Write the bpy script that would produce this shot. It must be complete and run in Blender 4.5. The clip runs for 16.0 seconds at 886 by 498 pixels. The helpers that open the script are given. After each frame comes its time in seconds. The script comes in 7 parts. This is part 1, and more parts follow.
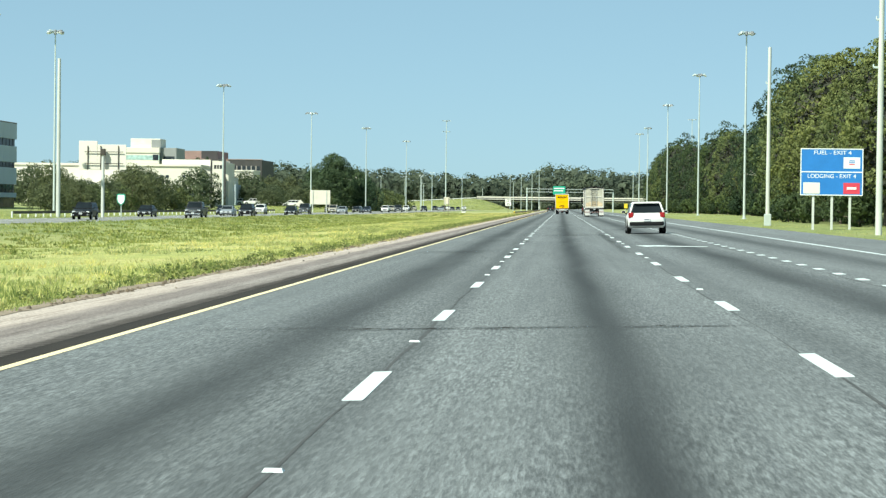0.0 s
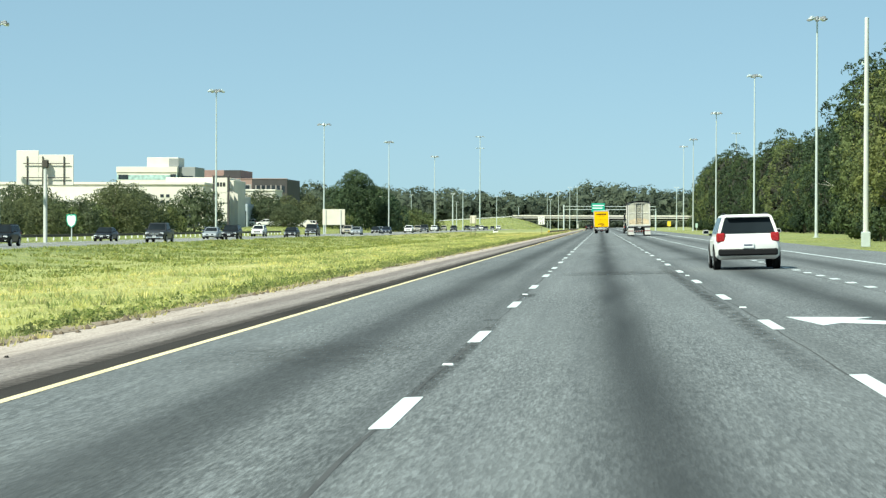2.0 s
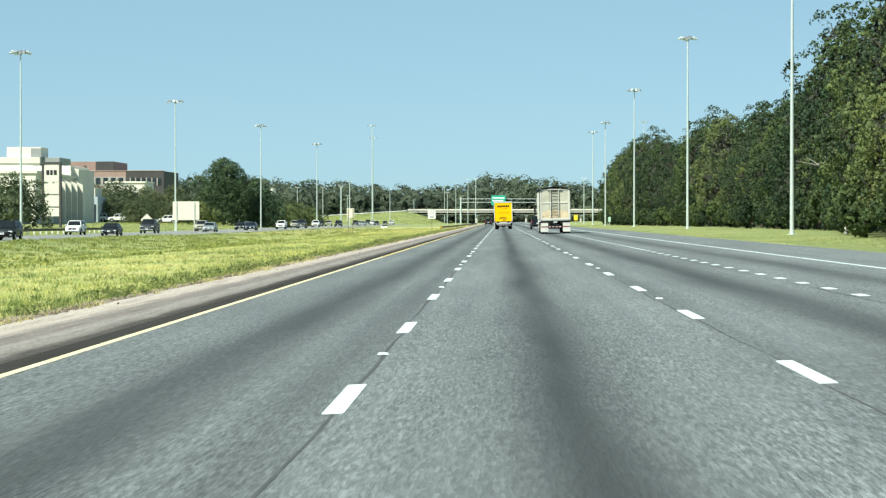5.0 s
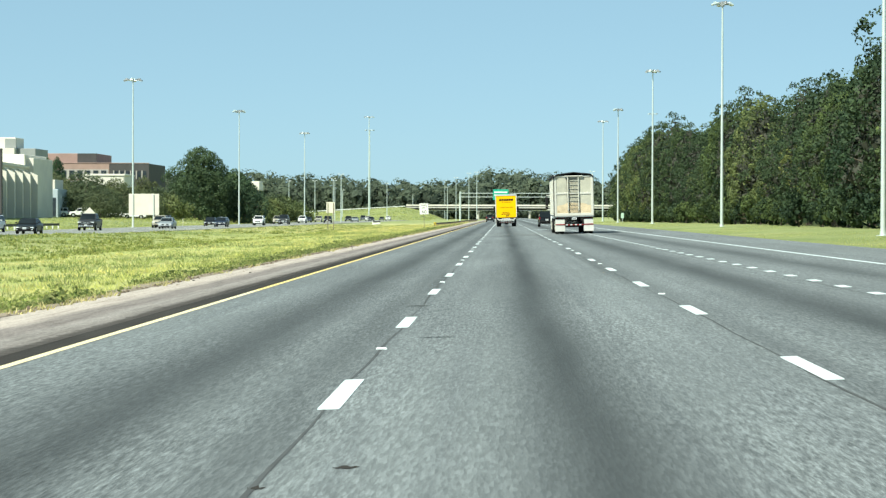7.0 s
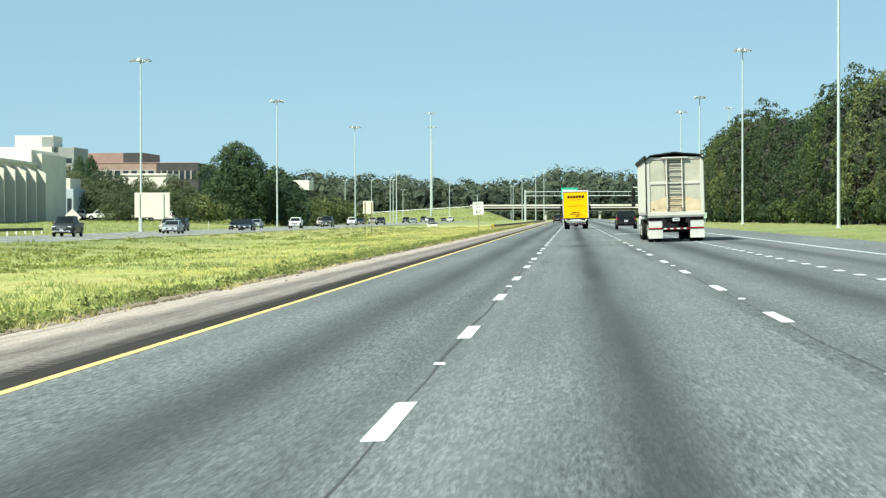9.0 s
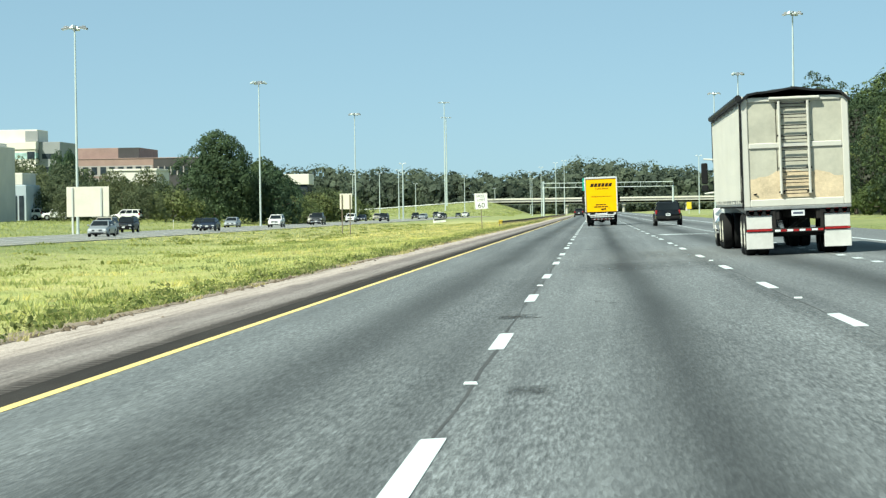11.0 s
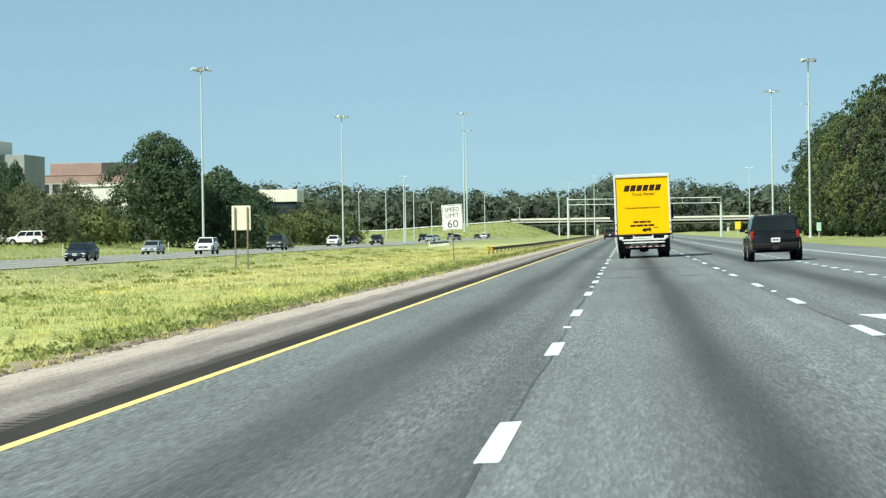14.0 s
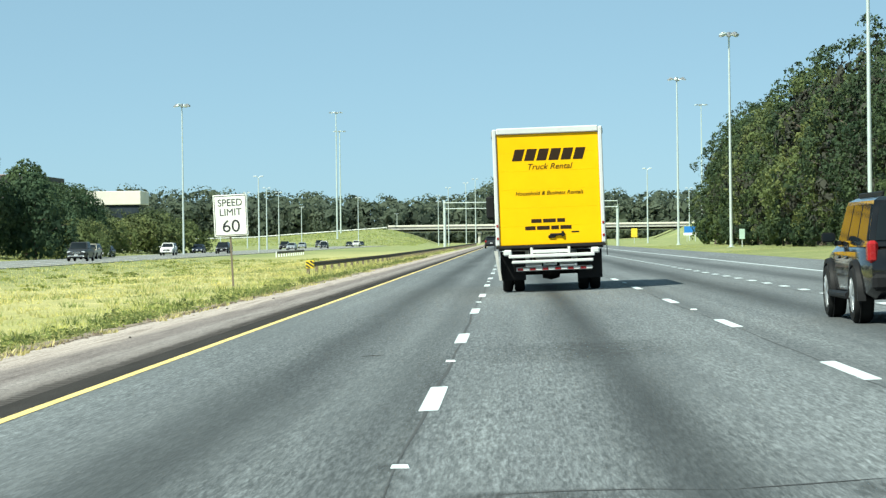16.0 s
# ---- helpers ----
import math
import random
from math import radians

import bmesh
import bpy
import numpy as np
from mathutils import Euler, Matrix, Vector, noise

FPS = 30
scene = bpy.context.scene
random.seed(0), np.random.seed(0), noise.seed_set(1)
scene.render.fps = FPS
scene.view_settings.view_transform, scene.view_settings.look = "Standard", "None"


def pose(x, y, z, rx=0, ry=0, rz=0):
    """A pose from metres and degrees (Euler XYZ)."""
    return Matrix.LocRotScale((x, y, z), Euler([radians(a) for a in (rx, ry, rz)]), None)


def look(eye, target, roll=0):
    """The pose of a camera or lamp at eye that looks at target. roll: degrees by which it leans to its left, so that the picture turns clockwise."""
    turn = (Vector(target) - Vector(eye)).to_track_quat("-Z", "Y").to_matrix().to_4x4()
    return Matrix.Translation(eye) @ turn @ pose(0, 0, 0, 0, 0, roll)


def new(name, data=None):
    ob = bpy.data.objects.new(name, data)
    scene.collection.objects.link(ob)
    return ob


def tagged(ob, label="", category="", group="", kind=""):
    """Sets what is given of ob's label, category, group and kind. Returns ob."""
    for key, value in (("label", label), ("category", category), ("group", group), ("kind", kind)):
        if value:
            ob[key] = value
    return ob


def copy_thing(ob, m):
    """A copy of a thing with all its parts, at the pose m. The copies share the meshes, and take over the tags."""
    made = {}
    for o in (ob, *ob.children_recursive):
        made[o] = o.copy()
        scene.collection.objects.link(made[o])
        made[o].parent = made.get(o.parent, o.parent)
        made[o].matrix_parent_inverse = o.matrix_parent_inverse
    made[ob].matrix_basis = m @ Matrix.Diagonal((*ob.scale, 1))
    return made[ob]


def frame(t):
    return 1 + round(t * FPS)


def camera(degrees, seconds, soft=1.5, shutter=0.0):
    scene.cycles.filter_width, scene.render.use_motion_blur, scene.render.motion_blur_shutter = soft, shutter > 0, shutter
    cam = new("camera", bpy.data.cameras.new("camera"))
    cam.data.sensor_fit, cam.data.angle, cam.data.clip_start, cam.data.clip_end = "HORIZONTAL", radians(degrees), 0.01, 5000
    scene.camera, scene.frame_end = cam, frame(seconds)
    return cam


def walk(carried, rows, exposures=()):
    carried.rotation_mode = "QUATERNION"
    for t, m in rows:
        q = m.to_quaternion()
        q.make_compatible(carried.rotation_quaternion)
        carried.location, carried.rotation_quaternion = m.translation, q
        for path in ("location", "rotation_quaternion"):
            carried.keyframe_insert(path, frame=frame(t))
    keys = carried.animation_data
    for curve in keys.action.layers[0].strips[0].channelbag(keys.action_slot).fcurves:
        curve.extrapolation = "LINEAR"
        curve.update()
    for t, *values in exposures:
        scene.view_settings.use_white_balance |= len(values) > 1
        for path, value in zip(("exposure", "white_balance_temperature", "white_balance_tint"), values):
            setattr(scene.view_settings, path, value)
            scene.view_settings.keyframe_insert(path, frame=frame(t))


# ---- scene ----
# seconds, place in metres, then yaw to the left, pitch and lean in degrees
WALK = (
    (0.0, -0.375, -17.194, 1.333, 2.748, -1.008, 0.676),
    (0.5, -0.325, -4.323, 1.318, 4.211, -1.052, 0.823),
    (1.0, -0.332, 8.220, 1.300, 4.568, -0.932, 0.731),
    (1.5, -0.335, 20.391, 1.312, 4.361, -0.716, 0.465),
    (2.0, -0.362, 32.497, 1.314, 3.673, -0.555, 0.163),
    (2.5, -0.411, 44.942, 1.304, 2.768, -0.560, -0.011),
    (3.0, -0.417, 57.198, 1.331, 2.017, -0.463, -0.295),
    (3.5, -0.499, 69.180, 1.323, 1.576, -0.254, -0.282),
    (4.0, -0.586, 81.043, 1.322, 1.370, -0.296, -0.281),
    (4.5, -0.673, 92.978, 1.306, 1.330, -0.584, -0.119),
    (7.0, -0.654, 154.155, 1.263, 1.390, -0.768, 0.132),
    (7.5, -0.611, 166.594, 1.249, 1.690, -0.760, 0.040),
    (8.0, -0.568, 179.197, 1.271, 2.210, -0.759, -0.125),
    (8.5, -0.606, 192.145, 1.271, 2.805, -0.738, 0.042),
    (11.0, -0.887, 257.054, 1.271, 3.516, -0.861, -0.824),
    (11.5, -0.943, 270.358, 1.264, 3.465, -0.774, -0.697),
    (12.0, -0.956, 284.222, 1.281, 3.539, -0.704, -0.884),
    (12.5, -0.973, 297.880, 1.270, 3.596, -0.639, -0.814),
    (13.0, -1.010, 311.594, 1.253, 3.687, -0.577, -0.571),
    (13.5, -1.025, 325.473, 1.253, 3.966, -0.471, -0.514),
    (14.0, -1.011, 339.536, 1.274, 4.275, -0.358, -0.869),
    (14.5, -1.059, 353.630, 1.238, 4.271, -0.267, -0.784),
    (15.0, -1.119, 367.692, 1.229, 3.900, -0.230, -0.664),
    (15.5, -1.170, 381.995, 1.241, 3.230, -0.220, -0.658),
    (16.0, -1.197, 395.792, 1.264, 1.546, -0.224, -0.720),
)


def heading(x, y, z, yaw, pitch, lean):
    a, b = radians(yaw), radians(pitch)
    eye = Vector((x, y, z))
    return look(eye, eye + Vector((-math.sin(a) * math.cos(b), math.cos(a) * math.cos(b), math.sin(b))) * 10, lean)


cam = camera(20.47, 16.0, soft=1.35)
walk(cam, [(row[0], heading(*row[1:])) for row in WALK], [(0.0, 0.6, 6540, -5), (4.5, 0.62, 6540, -5), (7.0, 0.68, 6540, -5), (8.5, 0.67, 6540, -5), (11.0, 0.6, 6540, -5), (13.0, 0.52, 6540, -5), (14.5, 0.52, 6500, -5), (16.0, 0.62, 6400, -5)])

# ---- light ----
SUN = Vector((-0.42, -0.50, 0.757)).normalized()
world = bpy.data.worlds.new("world")
scene.world = world
world.use_nodes = True
sky = world.node_tree.nodes.new("ShaderNodeTexSky")
sky.sky_type = "NISHITA"
sky.sun_disc = False
sky.sun_elevation = math.asin(SUN.z)
sky.sun_rotation = math.atan2(SUN.x, SUN.y)
sky.altitude = 100
sky.air_density = 0.48
sky.dust_density = 0.3
sky.ozone_density = 4.0
haze = world.node_tree.nodes.new("ShaderNodeHueSaturation")
haze.inputs["Saturation"].default_value = 0.8
world.node_tree.links.new(sky.outputs[0], haze.inputs["Color"])
veil = world.node_tree.nodes.new("ShaderNodeMix")
veil.data_type = "RGBA"
veil.inputs["Factor"].default_value = 0.6
veil.inputs[7].default_value = (2.45, 4.0, 5.15, 1)
world.node_tree.links.new(haze.outputs[0], veil.inputs[6])
world.node_tree.links.new(veil.outputs[2], world.node_tree.nodes["Background"].inputs[0])
world.node_tree.nodes["Background"].inputs[1].default_value = 0.091

sun = new("sun", bpy.data.lights.new("sun", "SUN"))
sun.data.energy = 5.0
sun.data.angle = radians(0.55)
sun.data.color = (1.0, 0.955, 0.88)
sun.matrix_world = look(SUN * 60, (0, 0, 0))
scene.view_settings.exposure = 0.0

# ---- materials ----


def shader(name):
    m = bpy.data.materials.new(name)
    m.use_nodes = True
    t = m.node_tree
    return m, t, t.nodes["Principled BSDF"]


def link(t, a, b):
    t.links.new(a, b)


def noise_tex(t, scale, detail=4.0, rough=0.6, coord="Object", stretch=None):
    c = t.nodes.new("ShaderNodeTexCoord")
    n = t.nodes.new("ShaderNodeTexNoise")
    n.inputs["Scale"].default_value = scale
    n.inputs["Detail"].default_value = detail
    n.inputs["Roughness"].default_value = rough
    if stretch:
        mp = t.nodes.new("ShaderNodeMapping")
        mp.inputs["Scale"].default_value = stretch
        link(t, c.outputs[coord], mp.inputs[0])
        link(t, mp.outputs[0], n.inputs["Vector"])
    else:
        link(t, c.outputs[coord], n.inputs["Vector"])
    return n.outputs["Fac"]


def ramp(t, fac, stops):
    r = t.nodes.new("ShaderNodeValToRGB")
    while len(r.color_ramp.elements) < len(stops):
        r.color_ramp.elements.new(0.5)
    for e, (p, c) in zip(r.color_ramp.elements, stops):
        e.position = p
        e.color = (*c, 1) if len(c) == 3 else c
    link(t, fac, r.inputs[0])
    return r.outputs[0]


def blend(t, fac, a, b, kind="MIX"):
    m = t.nodes.new("ShaderNodeMix")
    m.data_type = "RGBA"
    m.blend_type = kind
    for sock, v in ((m.inputs[0], fac), (m.inputs[6], a), (m.inputs[7], b)):
        if isinstance(v, (int, float)):
            sock.default_value = v
        elif isinstance(v, tuple):
            sock.default_value = (*v, 1)
        else:
            link(t, v, sock)
    return m.outputs[2]


def calc(t, op, a, b=0.0, c=0.0):
    m = t.nodes.new("ShaderNodeMath")
    m.operation = op
    for sock, v in zip(m.inputs, (a, b, c)):
        if isinstance(v, (int, float)):
            sock.default_value = v
        else:
            link(t, v, sock)
    return m.outputs[0]


def bump(t, p, fac, strength, distance=0.02):
    b = t.nodes.new("ShaderNodeBump")
    b.inputs["Strength"].default_value = strength
    b.inputs["Distance"].default_value = distance
    link(t, fac, b.inputs["Height"])
    link(t, b.outputs[0], p.inputs["Normal"])


def scaled(c, k):
    return tuple(min(1.0, v * k) for v in c)


def surface(name, colour, rough=0.6, metal=0.0, fine=20.0, coarse=1.5, spread=0.25, relief=0.15, coat=0.0, stretch=None, sheen=0.5):
    """A surface with grain and stains at two scales."""
    m, t, p = shader(name)
    a = ramp(t, noise_tex(t, coarse, 4, 0.6, stretch=stretch), [(0.3, scaled(colour, 1 - spread)), (0.7, scaled(colour, 1 + spread * 0.6))])
    g = noise_tex(t, fine, 3, 0.7)
    link(t, blend(t, spread, a, ramp(t, g, [(0.3, scaled(colour, 0.6)), (0.7, scaled(colour, 1.3))])), p.inputs["Base Color"])
    p.inputs["Metallic"].default_value = metal
    r = calc(t, "MULTIPLY_ADD", g, 0.25, rough - 0.12)
    link(t, r, p.inputs["Roughness"])
    p.inputs["Coat Weight"].default_value = coat
    p.inputs["Specular IOR Level"].default_value = sheen
    if relief:
        bump(t, p, g, relief)
    return m


def paint(name, colour, rough=0.3, metal=0.0, coat=0.05):
    """Car paint under a clear coat, with a little dust."""
    m, t, p = shader(name)
    d = noise_tex(t, 2.2, 4, 0.6)
    dust = blend(t, ramp(t, d, [(0.45, (0, 0, 0)), (0.8, (0.05, 0.05, 0.05))]), colour, (0.3, 0.28, 0.25))
    link(t, dust, p.inputs["Base Color"])
    p.inputs["Metallic"].default_value = metal
    p.inputs["Roughness"].default_value = rough
    p.inputs["Specular IOR Level"].default_value = 0.22
    p.inputs["Coat Weight"].default_value = coat
    p.inputs["Coat Roughness"].default_value = 0.06
    return m


def leafy(name, dark, light, warm, scale=0.35, through_light=0.38, swing=0.0, own=0.0):
    m, t, p = shader(name)
    g = t.nodes.new("ShaderNodeNewGeometry")
    c = ramp(t, g.outputs["Random Per Island"], [(0.0, dark), (0.55, light), (1.0, warm)])
    n = noise_tex(t, scale, 3, 0.6)
    c = blend(t, 1.0, c, ramp(t, n, [(0.3, (0.6 - 0.12 * swing, 0.62 - 0.1 * swing, 0.6)), (0.7, (1.25 + 0.36 * swing, 1.2 + 0.36 * swing, 1.0 + 0.16 * swing))]), "MULTIPLY")
    o = t.nodes.new("ShaderNodeObjectInfo")
    c = blend(t, 1.0, c, ramp(t, o.outputs["Random"], [(0.0, (0.8 - 0.14 * own, 0.86 - 0.1 * own, 0.82)), (0.5, (1, 1, 1)), (1.0, (1.18 + 0.4 * own, 1.1 + 0.36 * own, 0.92 + 0.1 * own))]), "MULTIPLY")
    link(t, c, p.inputs["Base Color"])
    p.inputs["Roughness"].default_value = 0.7
    p.inputs["Specular IOR Level"].default_value = 0.15
    tr = t.nodes.new("ShaderNodeBsdfTranslucent")
    link(t, c, tr.inputs["Color"])
    mx = t.nodes.new("ShaderNodeMixShader")
    mx.inputs[0].default_value = through_light
    link(t, p.outputs[0], mx.inputs[1])
    link(t, tr.outputs[0], mx.inputs[2])
    link(t, mx.outputs[0], t.nodes["Material Output"].inputs["Surface"])
    return m


def asphalt_material(name, base, lanes, stained=True):
    """Worn asphalt: pale aggregate, oil-darkened strips along the lane middles, polished streaks and patches."""
    m, t, p = shader(name)
    c = t.nodes.new("ShaderNodeTexCoord")
    s = t.nodes.new("ShaderNodeSeparateXYZ")
    link(t, c.outputs["Object"], s.inputs[0])
    v = t.nodes.new("ShaderNodeTexVoronoi")
    v.inputs["Scale"].default_value = 46.0
    along = t.nodes.new("ShaderNodeMapping")
    along.inputs["Scale"].default_value = (1, 0.1, 1)
    link(t, c.outputs["Object"], along.inputs[0])
    link(t, along.outputs[0], v.inputs["Vector"])
    stone = ramp(t, v.outputs["Color"], [(0.15, scaled(base, 0.6)), (0.5, scaled(base, 0.95)), (0.9, scaled(base, 1.8))])
    n = noise_tex(t, 38.0, 6, 0.8, stretch=(1, 0.075, 1))
    grain = ramp(t, n, [(0.38, scaled(base, 0.3)), (0.49, scaled(base, 0.9)), (0.63, scaled(base, 2.25))])
    smooth = noise_tex(t, 0.5, 4, 0.6, stretch=(1, 0.1, 1))
    grain = blend(t, ramp(t, smooth, [(0.4, (0.72, 0.72, 0.72)), (0.57, (0.04, 0.04, 0.04))]), grain, base)
    col = blend(t, 0.62, stone, grain)
    patch = noise_tex(t, 0.35, 4, 0.6, stretch=(1, 0.12, 1))
    col = blend(t, 1.0, col, ramp(t, patch, [(0.3, (0.84, 0.84, 0.84)), (0.7, (1.13, 1.13, 1.13))]), "MULTIPLY")
    streak = noise_tex(t, 3.2, 4, 0.65, stretch=(1, 0.012, 1))
    col = blend(t, 1.0, col, ramp(t, streak, [(0.3, (0.86, 0.86, 0.87)), (0.7, (1.12, 1.12, 1.11))]), "MULTIPLY")
    if stained:
        wob = calc(t, "MULTIPLY_ADD", noise_tex(t, 0.05, 2, 0.5, stretch=(0, 1, 0)), 0.36, -0.18)
        drift = calc(t, "MULTIPLY", calc(t, "MINIMUM", calc(t, "MAXIMUM", calc(t, "MULTIPLY_ADD", s.outputs[1], -0.011, 1.0), 0.0), 1.0), -0.3)
        x = calc(t, "ADD", s.outputs[0], calc(t, "ADD", wob, drift))
        total = None
        for at, half, k in lanes:
            d = calc(t, "DIVIDE", calc(t, "SUBTRACT", x, at), half)
            g = calc(t, "MULTIPLY", calc(t, "POWER", 2.718, calc(t, "MULTIPLY", calc(t, "MULTIPLY", d, d), -1.0)), k)
            total = g if total is None else calc(t, "ADD", total, g)
        mott = noise_tex(t, 0.6, 4, 0.6, stretch=(2, 0.1, 1))
        total = calc(t, "MULTIPLY", total, calc(t, "MULTIPLY_ADD", mott, 0.8, 0.6))
        # the surface grows older and paler along the road
        older = calc(t, "MINIMUM", calc(t, "MAXIMUM", calc(t, "MULTIPLY_ADD", s.outputs[1], 0.008, -0.9), 0.0), 1.0)
        total = calc(t, "MULTIPLY", total, calc(t, "MULTIPLY_ADD", older, -0.12, 1.0))
        col = blend(t, total, col, scaled(base, 0.2))
        worn = calc(t, "MULTIPLY_ADD", calc(t, "GREATER_THAN", s.outputs[0], -1.83), 0.07, 0.93)
        worn = calc(t, "MULTIPLY", worn, calc(t, "MULTIPLY_ADD", older, 0.035, 1.0))
        tone = t.nodes.new("ShaderNodeCombineColor")
        for sock in tone.inputs[:3]:
            link(t, worn, sock)
        col = blend(t, 1.0, col, tone.outputs[0], "MULTIPLY")
    link(t, col, p.inputs["Base Color"])
    p.inputs["Roughness"].default_value = 0.82
    p.inputs["Specular IOR Level"].default_value = 0.35
    bump(t, p, calc(t, "ADD", v.outputs["Distance"], n), 0.3, 0.012)
    return m


ASPHALT = asphalt_material("worn_asphalt", (0.143, 0.153, 0.157), [(-3.35, 0.58, 0.76), (-0.17, 0.36, 0.62), (-0.08, 0.72, 0.28), (3.55, 0.6, 0.8), (6.4, 0.55, 0.62), (-2.12, 0.26, 0.4), (1.9, 0.28, 0.3)])
FAR_ASPHALT = asphalt_material("pale_asphalt", (0.26, 0.26, 0.24), [(-40.5, 0.8, 0.4), (-44.2, 0.8, 0.4), (-47.9, 0.8, 0.4), (-51.6, 0.8, 0.4)])
DARK_ASPHALT = surface("dark_fresh_asphalt", (0.046, 0.042, 0.039), 0.97, fine=30, coarse=2.0, spread=0.45, relief=0.3, stretch=(1, 0.1, 1), sheen=0.06)


def shoulder_material():
    """Old paved shoulder: streaked brown-grey near the lane, paler and dustier towards the grass."""
    m, t, p = shader("streaked_paved_shoulder")
    c = t.nodes.new("ShaderNodeTexCoord")
    s = t.nodes.new("ShaderNodeSeparateXYZ")
    link(t, c.outputs["Object"], s.inputs[0])
    wob = calc(t, "MULTIPLY_ADD", noise_tex(t, 0.9, 5, 0.7, stretch=(0.5, 0.3, 0)), 0.42, -0.21)
    x = calc(t, "DIVIDE", calc(t, "ADD", calc(t, "ADD", s.outputs[0], 8.0), wob), 2.4)
    tone = ramp(t, x, [(0.0, (0.43, 0.37, 0.33)), (0.34, (0.4, 0.345, 0.31)), (0.46, (0.215, 0.187, 0.176)), (0.6, (0.195, 0.17, 0.161)), (0.7, (0.262, 0.237, 0.224)), (0.84, (0.2, 0.178, 0.168)), (0.92, (0.07, 0.062, 0.058))])
    streak = ramp(t, noise_tex(t, 6.0, 6, 0.75, stretch=(1.2, 0.035, 1)), [(0.3, (0.5, 0.48, 0.47)), (0.48, (0.98, 0.97, 0.96)), (0.7, (1.16, 1.15, 1.14))])
    grit = ramp(t, noise_tex(t, 26.0, 4, 0.75, stretch=(1, 0.4, 1)), [(0.32, (0.6, 0.6, 0.6)), (0.68, (1.4, 1.4, 1.4))])
    link(t, blend(t, 1.0, blend(t, 1.0, tone, streak, "MULTIPLY"), grit, "MULTIPLY"), p.inputs["Base Color"])
    p.inputs["Roughness"].default_value = 0.95
    p.inputs["Specular IOR Level"].default_value = 0.12
    bump(t, p, noise_tex(t, 26.0, 4, 0.75), 0.35, 0.012)
    return m


SHOULDER = shoulder_material()
DARK_DIRT = surface("dark_crumbled_dirt", (0.14, 0.105, 0.072), 0.95, fine=14, coarse=1.0, spread=0.5, relief=0.6)
DIRT = surface("dry_brown_dirt", (0.26, 0.205, 0.15), 0.95, fine=14, coarse=1.0, spread=0.4, relief=0.6)
WHITE_LINE = surface("white_road_paint", (0.64, 0.69, 0.70), 0.6, fine=30, coarse=2, spread=0.14, relief=0.1)
FADED_LINE = surface("faded_yellow_road_paint", (0.84, 0.70, 0.42), 0.6, fine=30, coarse=1, spread=0.24, relief=0.1)
YELLOW_LINE = surface("yellow_road_paint", (0.84, 0.62, 0.22), 0.6, fine=30, coarse=1, spread=0.2, relief=0.1)
GROOVE = surface("milled_grey_groove", (0.12, 0.107, 0.1), 0.95, fine=30, coarse=2.0, spread=0.4, relief=0.3, sheen=0.08)
JOINT = surface("grey_crack_sealant", (0.065, 0.065, 0.066), 0.85, fine=20, coarse=1.5, spread=0.4, relief=0.1)


def smear_material(name, colour, most):
    """Thin tar or rubber smear that frays out towards its edges."""
    m, t, p = shader(name)
    c = t.nodes.new("ShaderNodeTexCoord")
    s = t.nodes.new("ShaderNodeSeparateXYZ")
    link(t, c.outputs["Generated"], s.inputs[0])
    f = None
    for k in (0, 1):
        q = calc(t, "MULTIPLY", calc(t, "MULTIPLY", s.outputs[k], calc(t, "SUBTRACT", 1.0, s.outputs[k])), 4.0)
        q = calc(t, "POWER", calc(t, "MAXIMUM", q, 0.0), 0.6)
        f = q if f is None else calc(t, "MULTIPLY", f, q)
    n = noise_tex(t, 3.0, 6, 0.75, stretch=(1.6, 0.5, 1))
    f = calc(t, "MULTIPLY", f, calc(t, "MULTIPLY_ADD", n, 4.4, -1.5))
    f = calc(t, "MULTIPLY", calc(t, "MINIMUM", calc(t, "MAXIMUM", f, 0.0), 1.0), most)
    p.inputs["Base Color"].default_value = (*colour, 1)
    p.inputs["Roughness"].default_value = 0.85
    p.inputs["Specular IOR Level"].default_value = 0.25
    clear = t.nodes.new("ShaderNodeBsdfTransparent")
    mx = t.nodes.new("ShaderNodeMixShader")
    link(t, f, mx.inputs[0])
    link(t, clear.outputs[0], mx.inputs[1])
    link(t, p.outputs[0], mx.inputs[2])
    link(t, mx.outputs[0], t.nodes["Material Output"].inputs["Surface"])
    return m


SMEAR = smear_material("dark_tar_smear", (0.04, 0.041, 0.042), 0.5)
STAIN = smear_material("grey_rubber_stain", (0.05, 0.052, 0.053), 0.22)
CONCRETE = surface("weathered_concrete", (0.5, 0.48, 0.44), 0.85, fine=9, coarse=0.6, spread=0.22, relief=0.2)
ROOF_AND_SHADOW = surface("stained_roof_and_shadow", (0.16, 0.155, 0.15), 0.9, fine=9, coarse=0.6, spread=0.3)
GALVANISED = surface("galvanised_steel", (0.62, 0.68, 0.66), 0.45, 0.35, fine=12, coarse=1.0, spread=0.12, relief=0.05)
RUSTY = surface("dull_brown_rail_steel", (0.085, 0.074, 0.064), 0.7, 0.4, fine=15, coarse=1.2, spread=0.35)
WOODPOLE = surface("pale_weathered_pole", (0.56, 0.58, 0.54), 0.8, fine=14, coarse=1.0, spread=0.2, relief=0.3, stretch=(3, 3, 0.3))
DARKWOOD = surface("brown_timber_post", (0.2, 0.16, 0.12), 0.85, fine=14, coarse=1, spread=0.3)
LAMP_BODY = surface("lamp_housing", (0.30, 0.31, 0.32), 0.45, 0.5, fine=8, coarse=2, spread=0.2, relief=0.0)
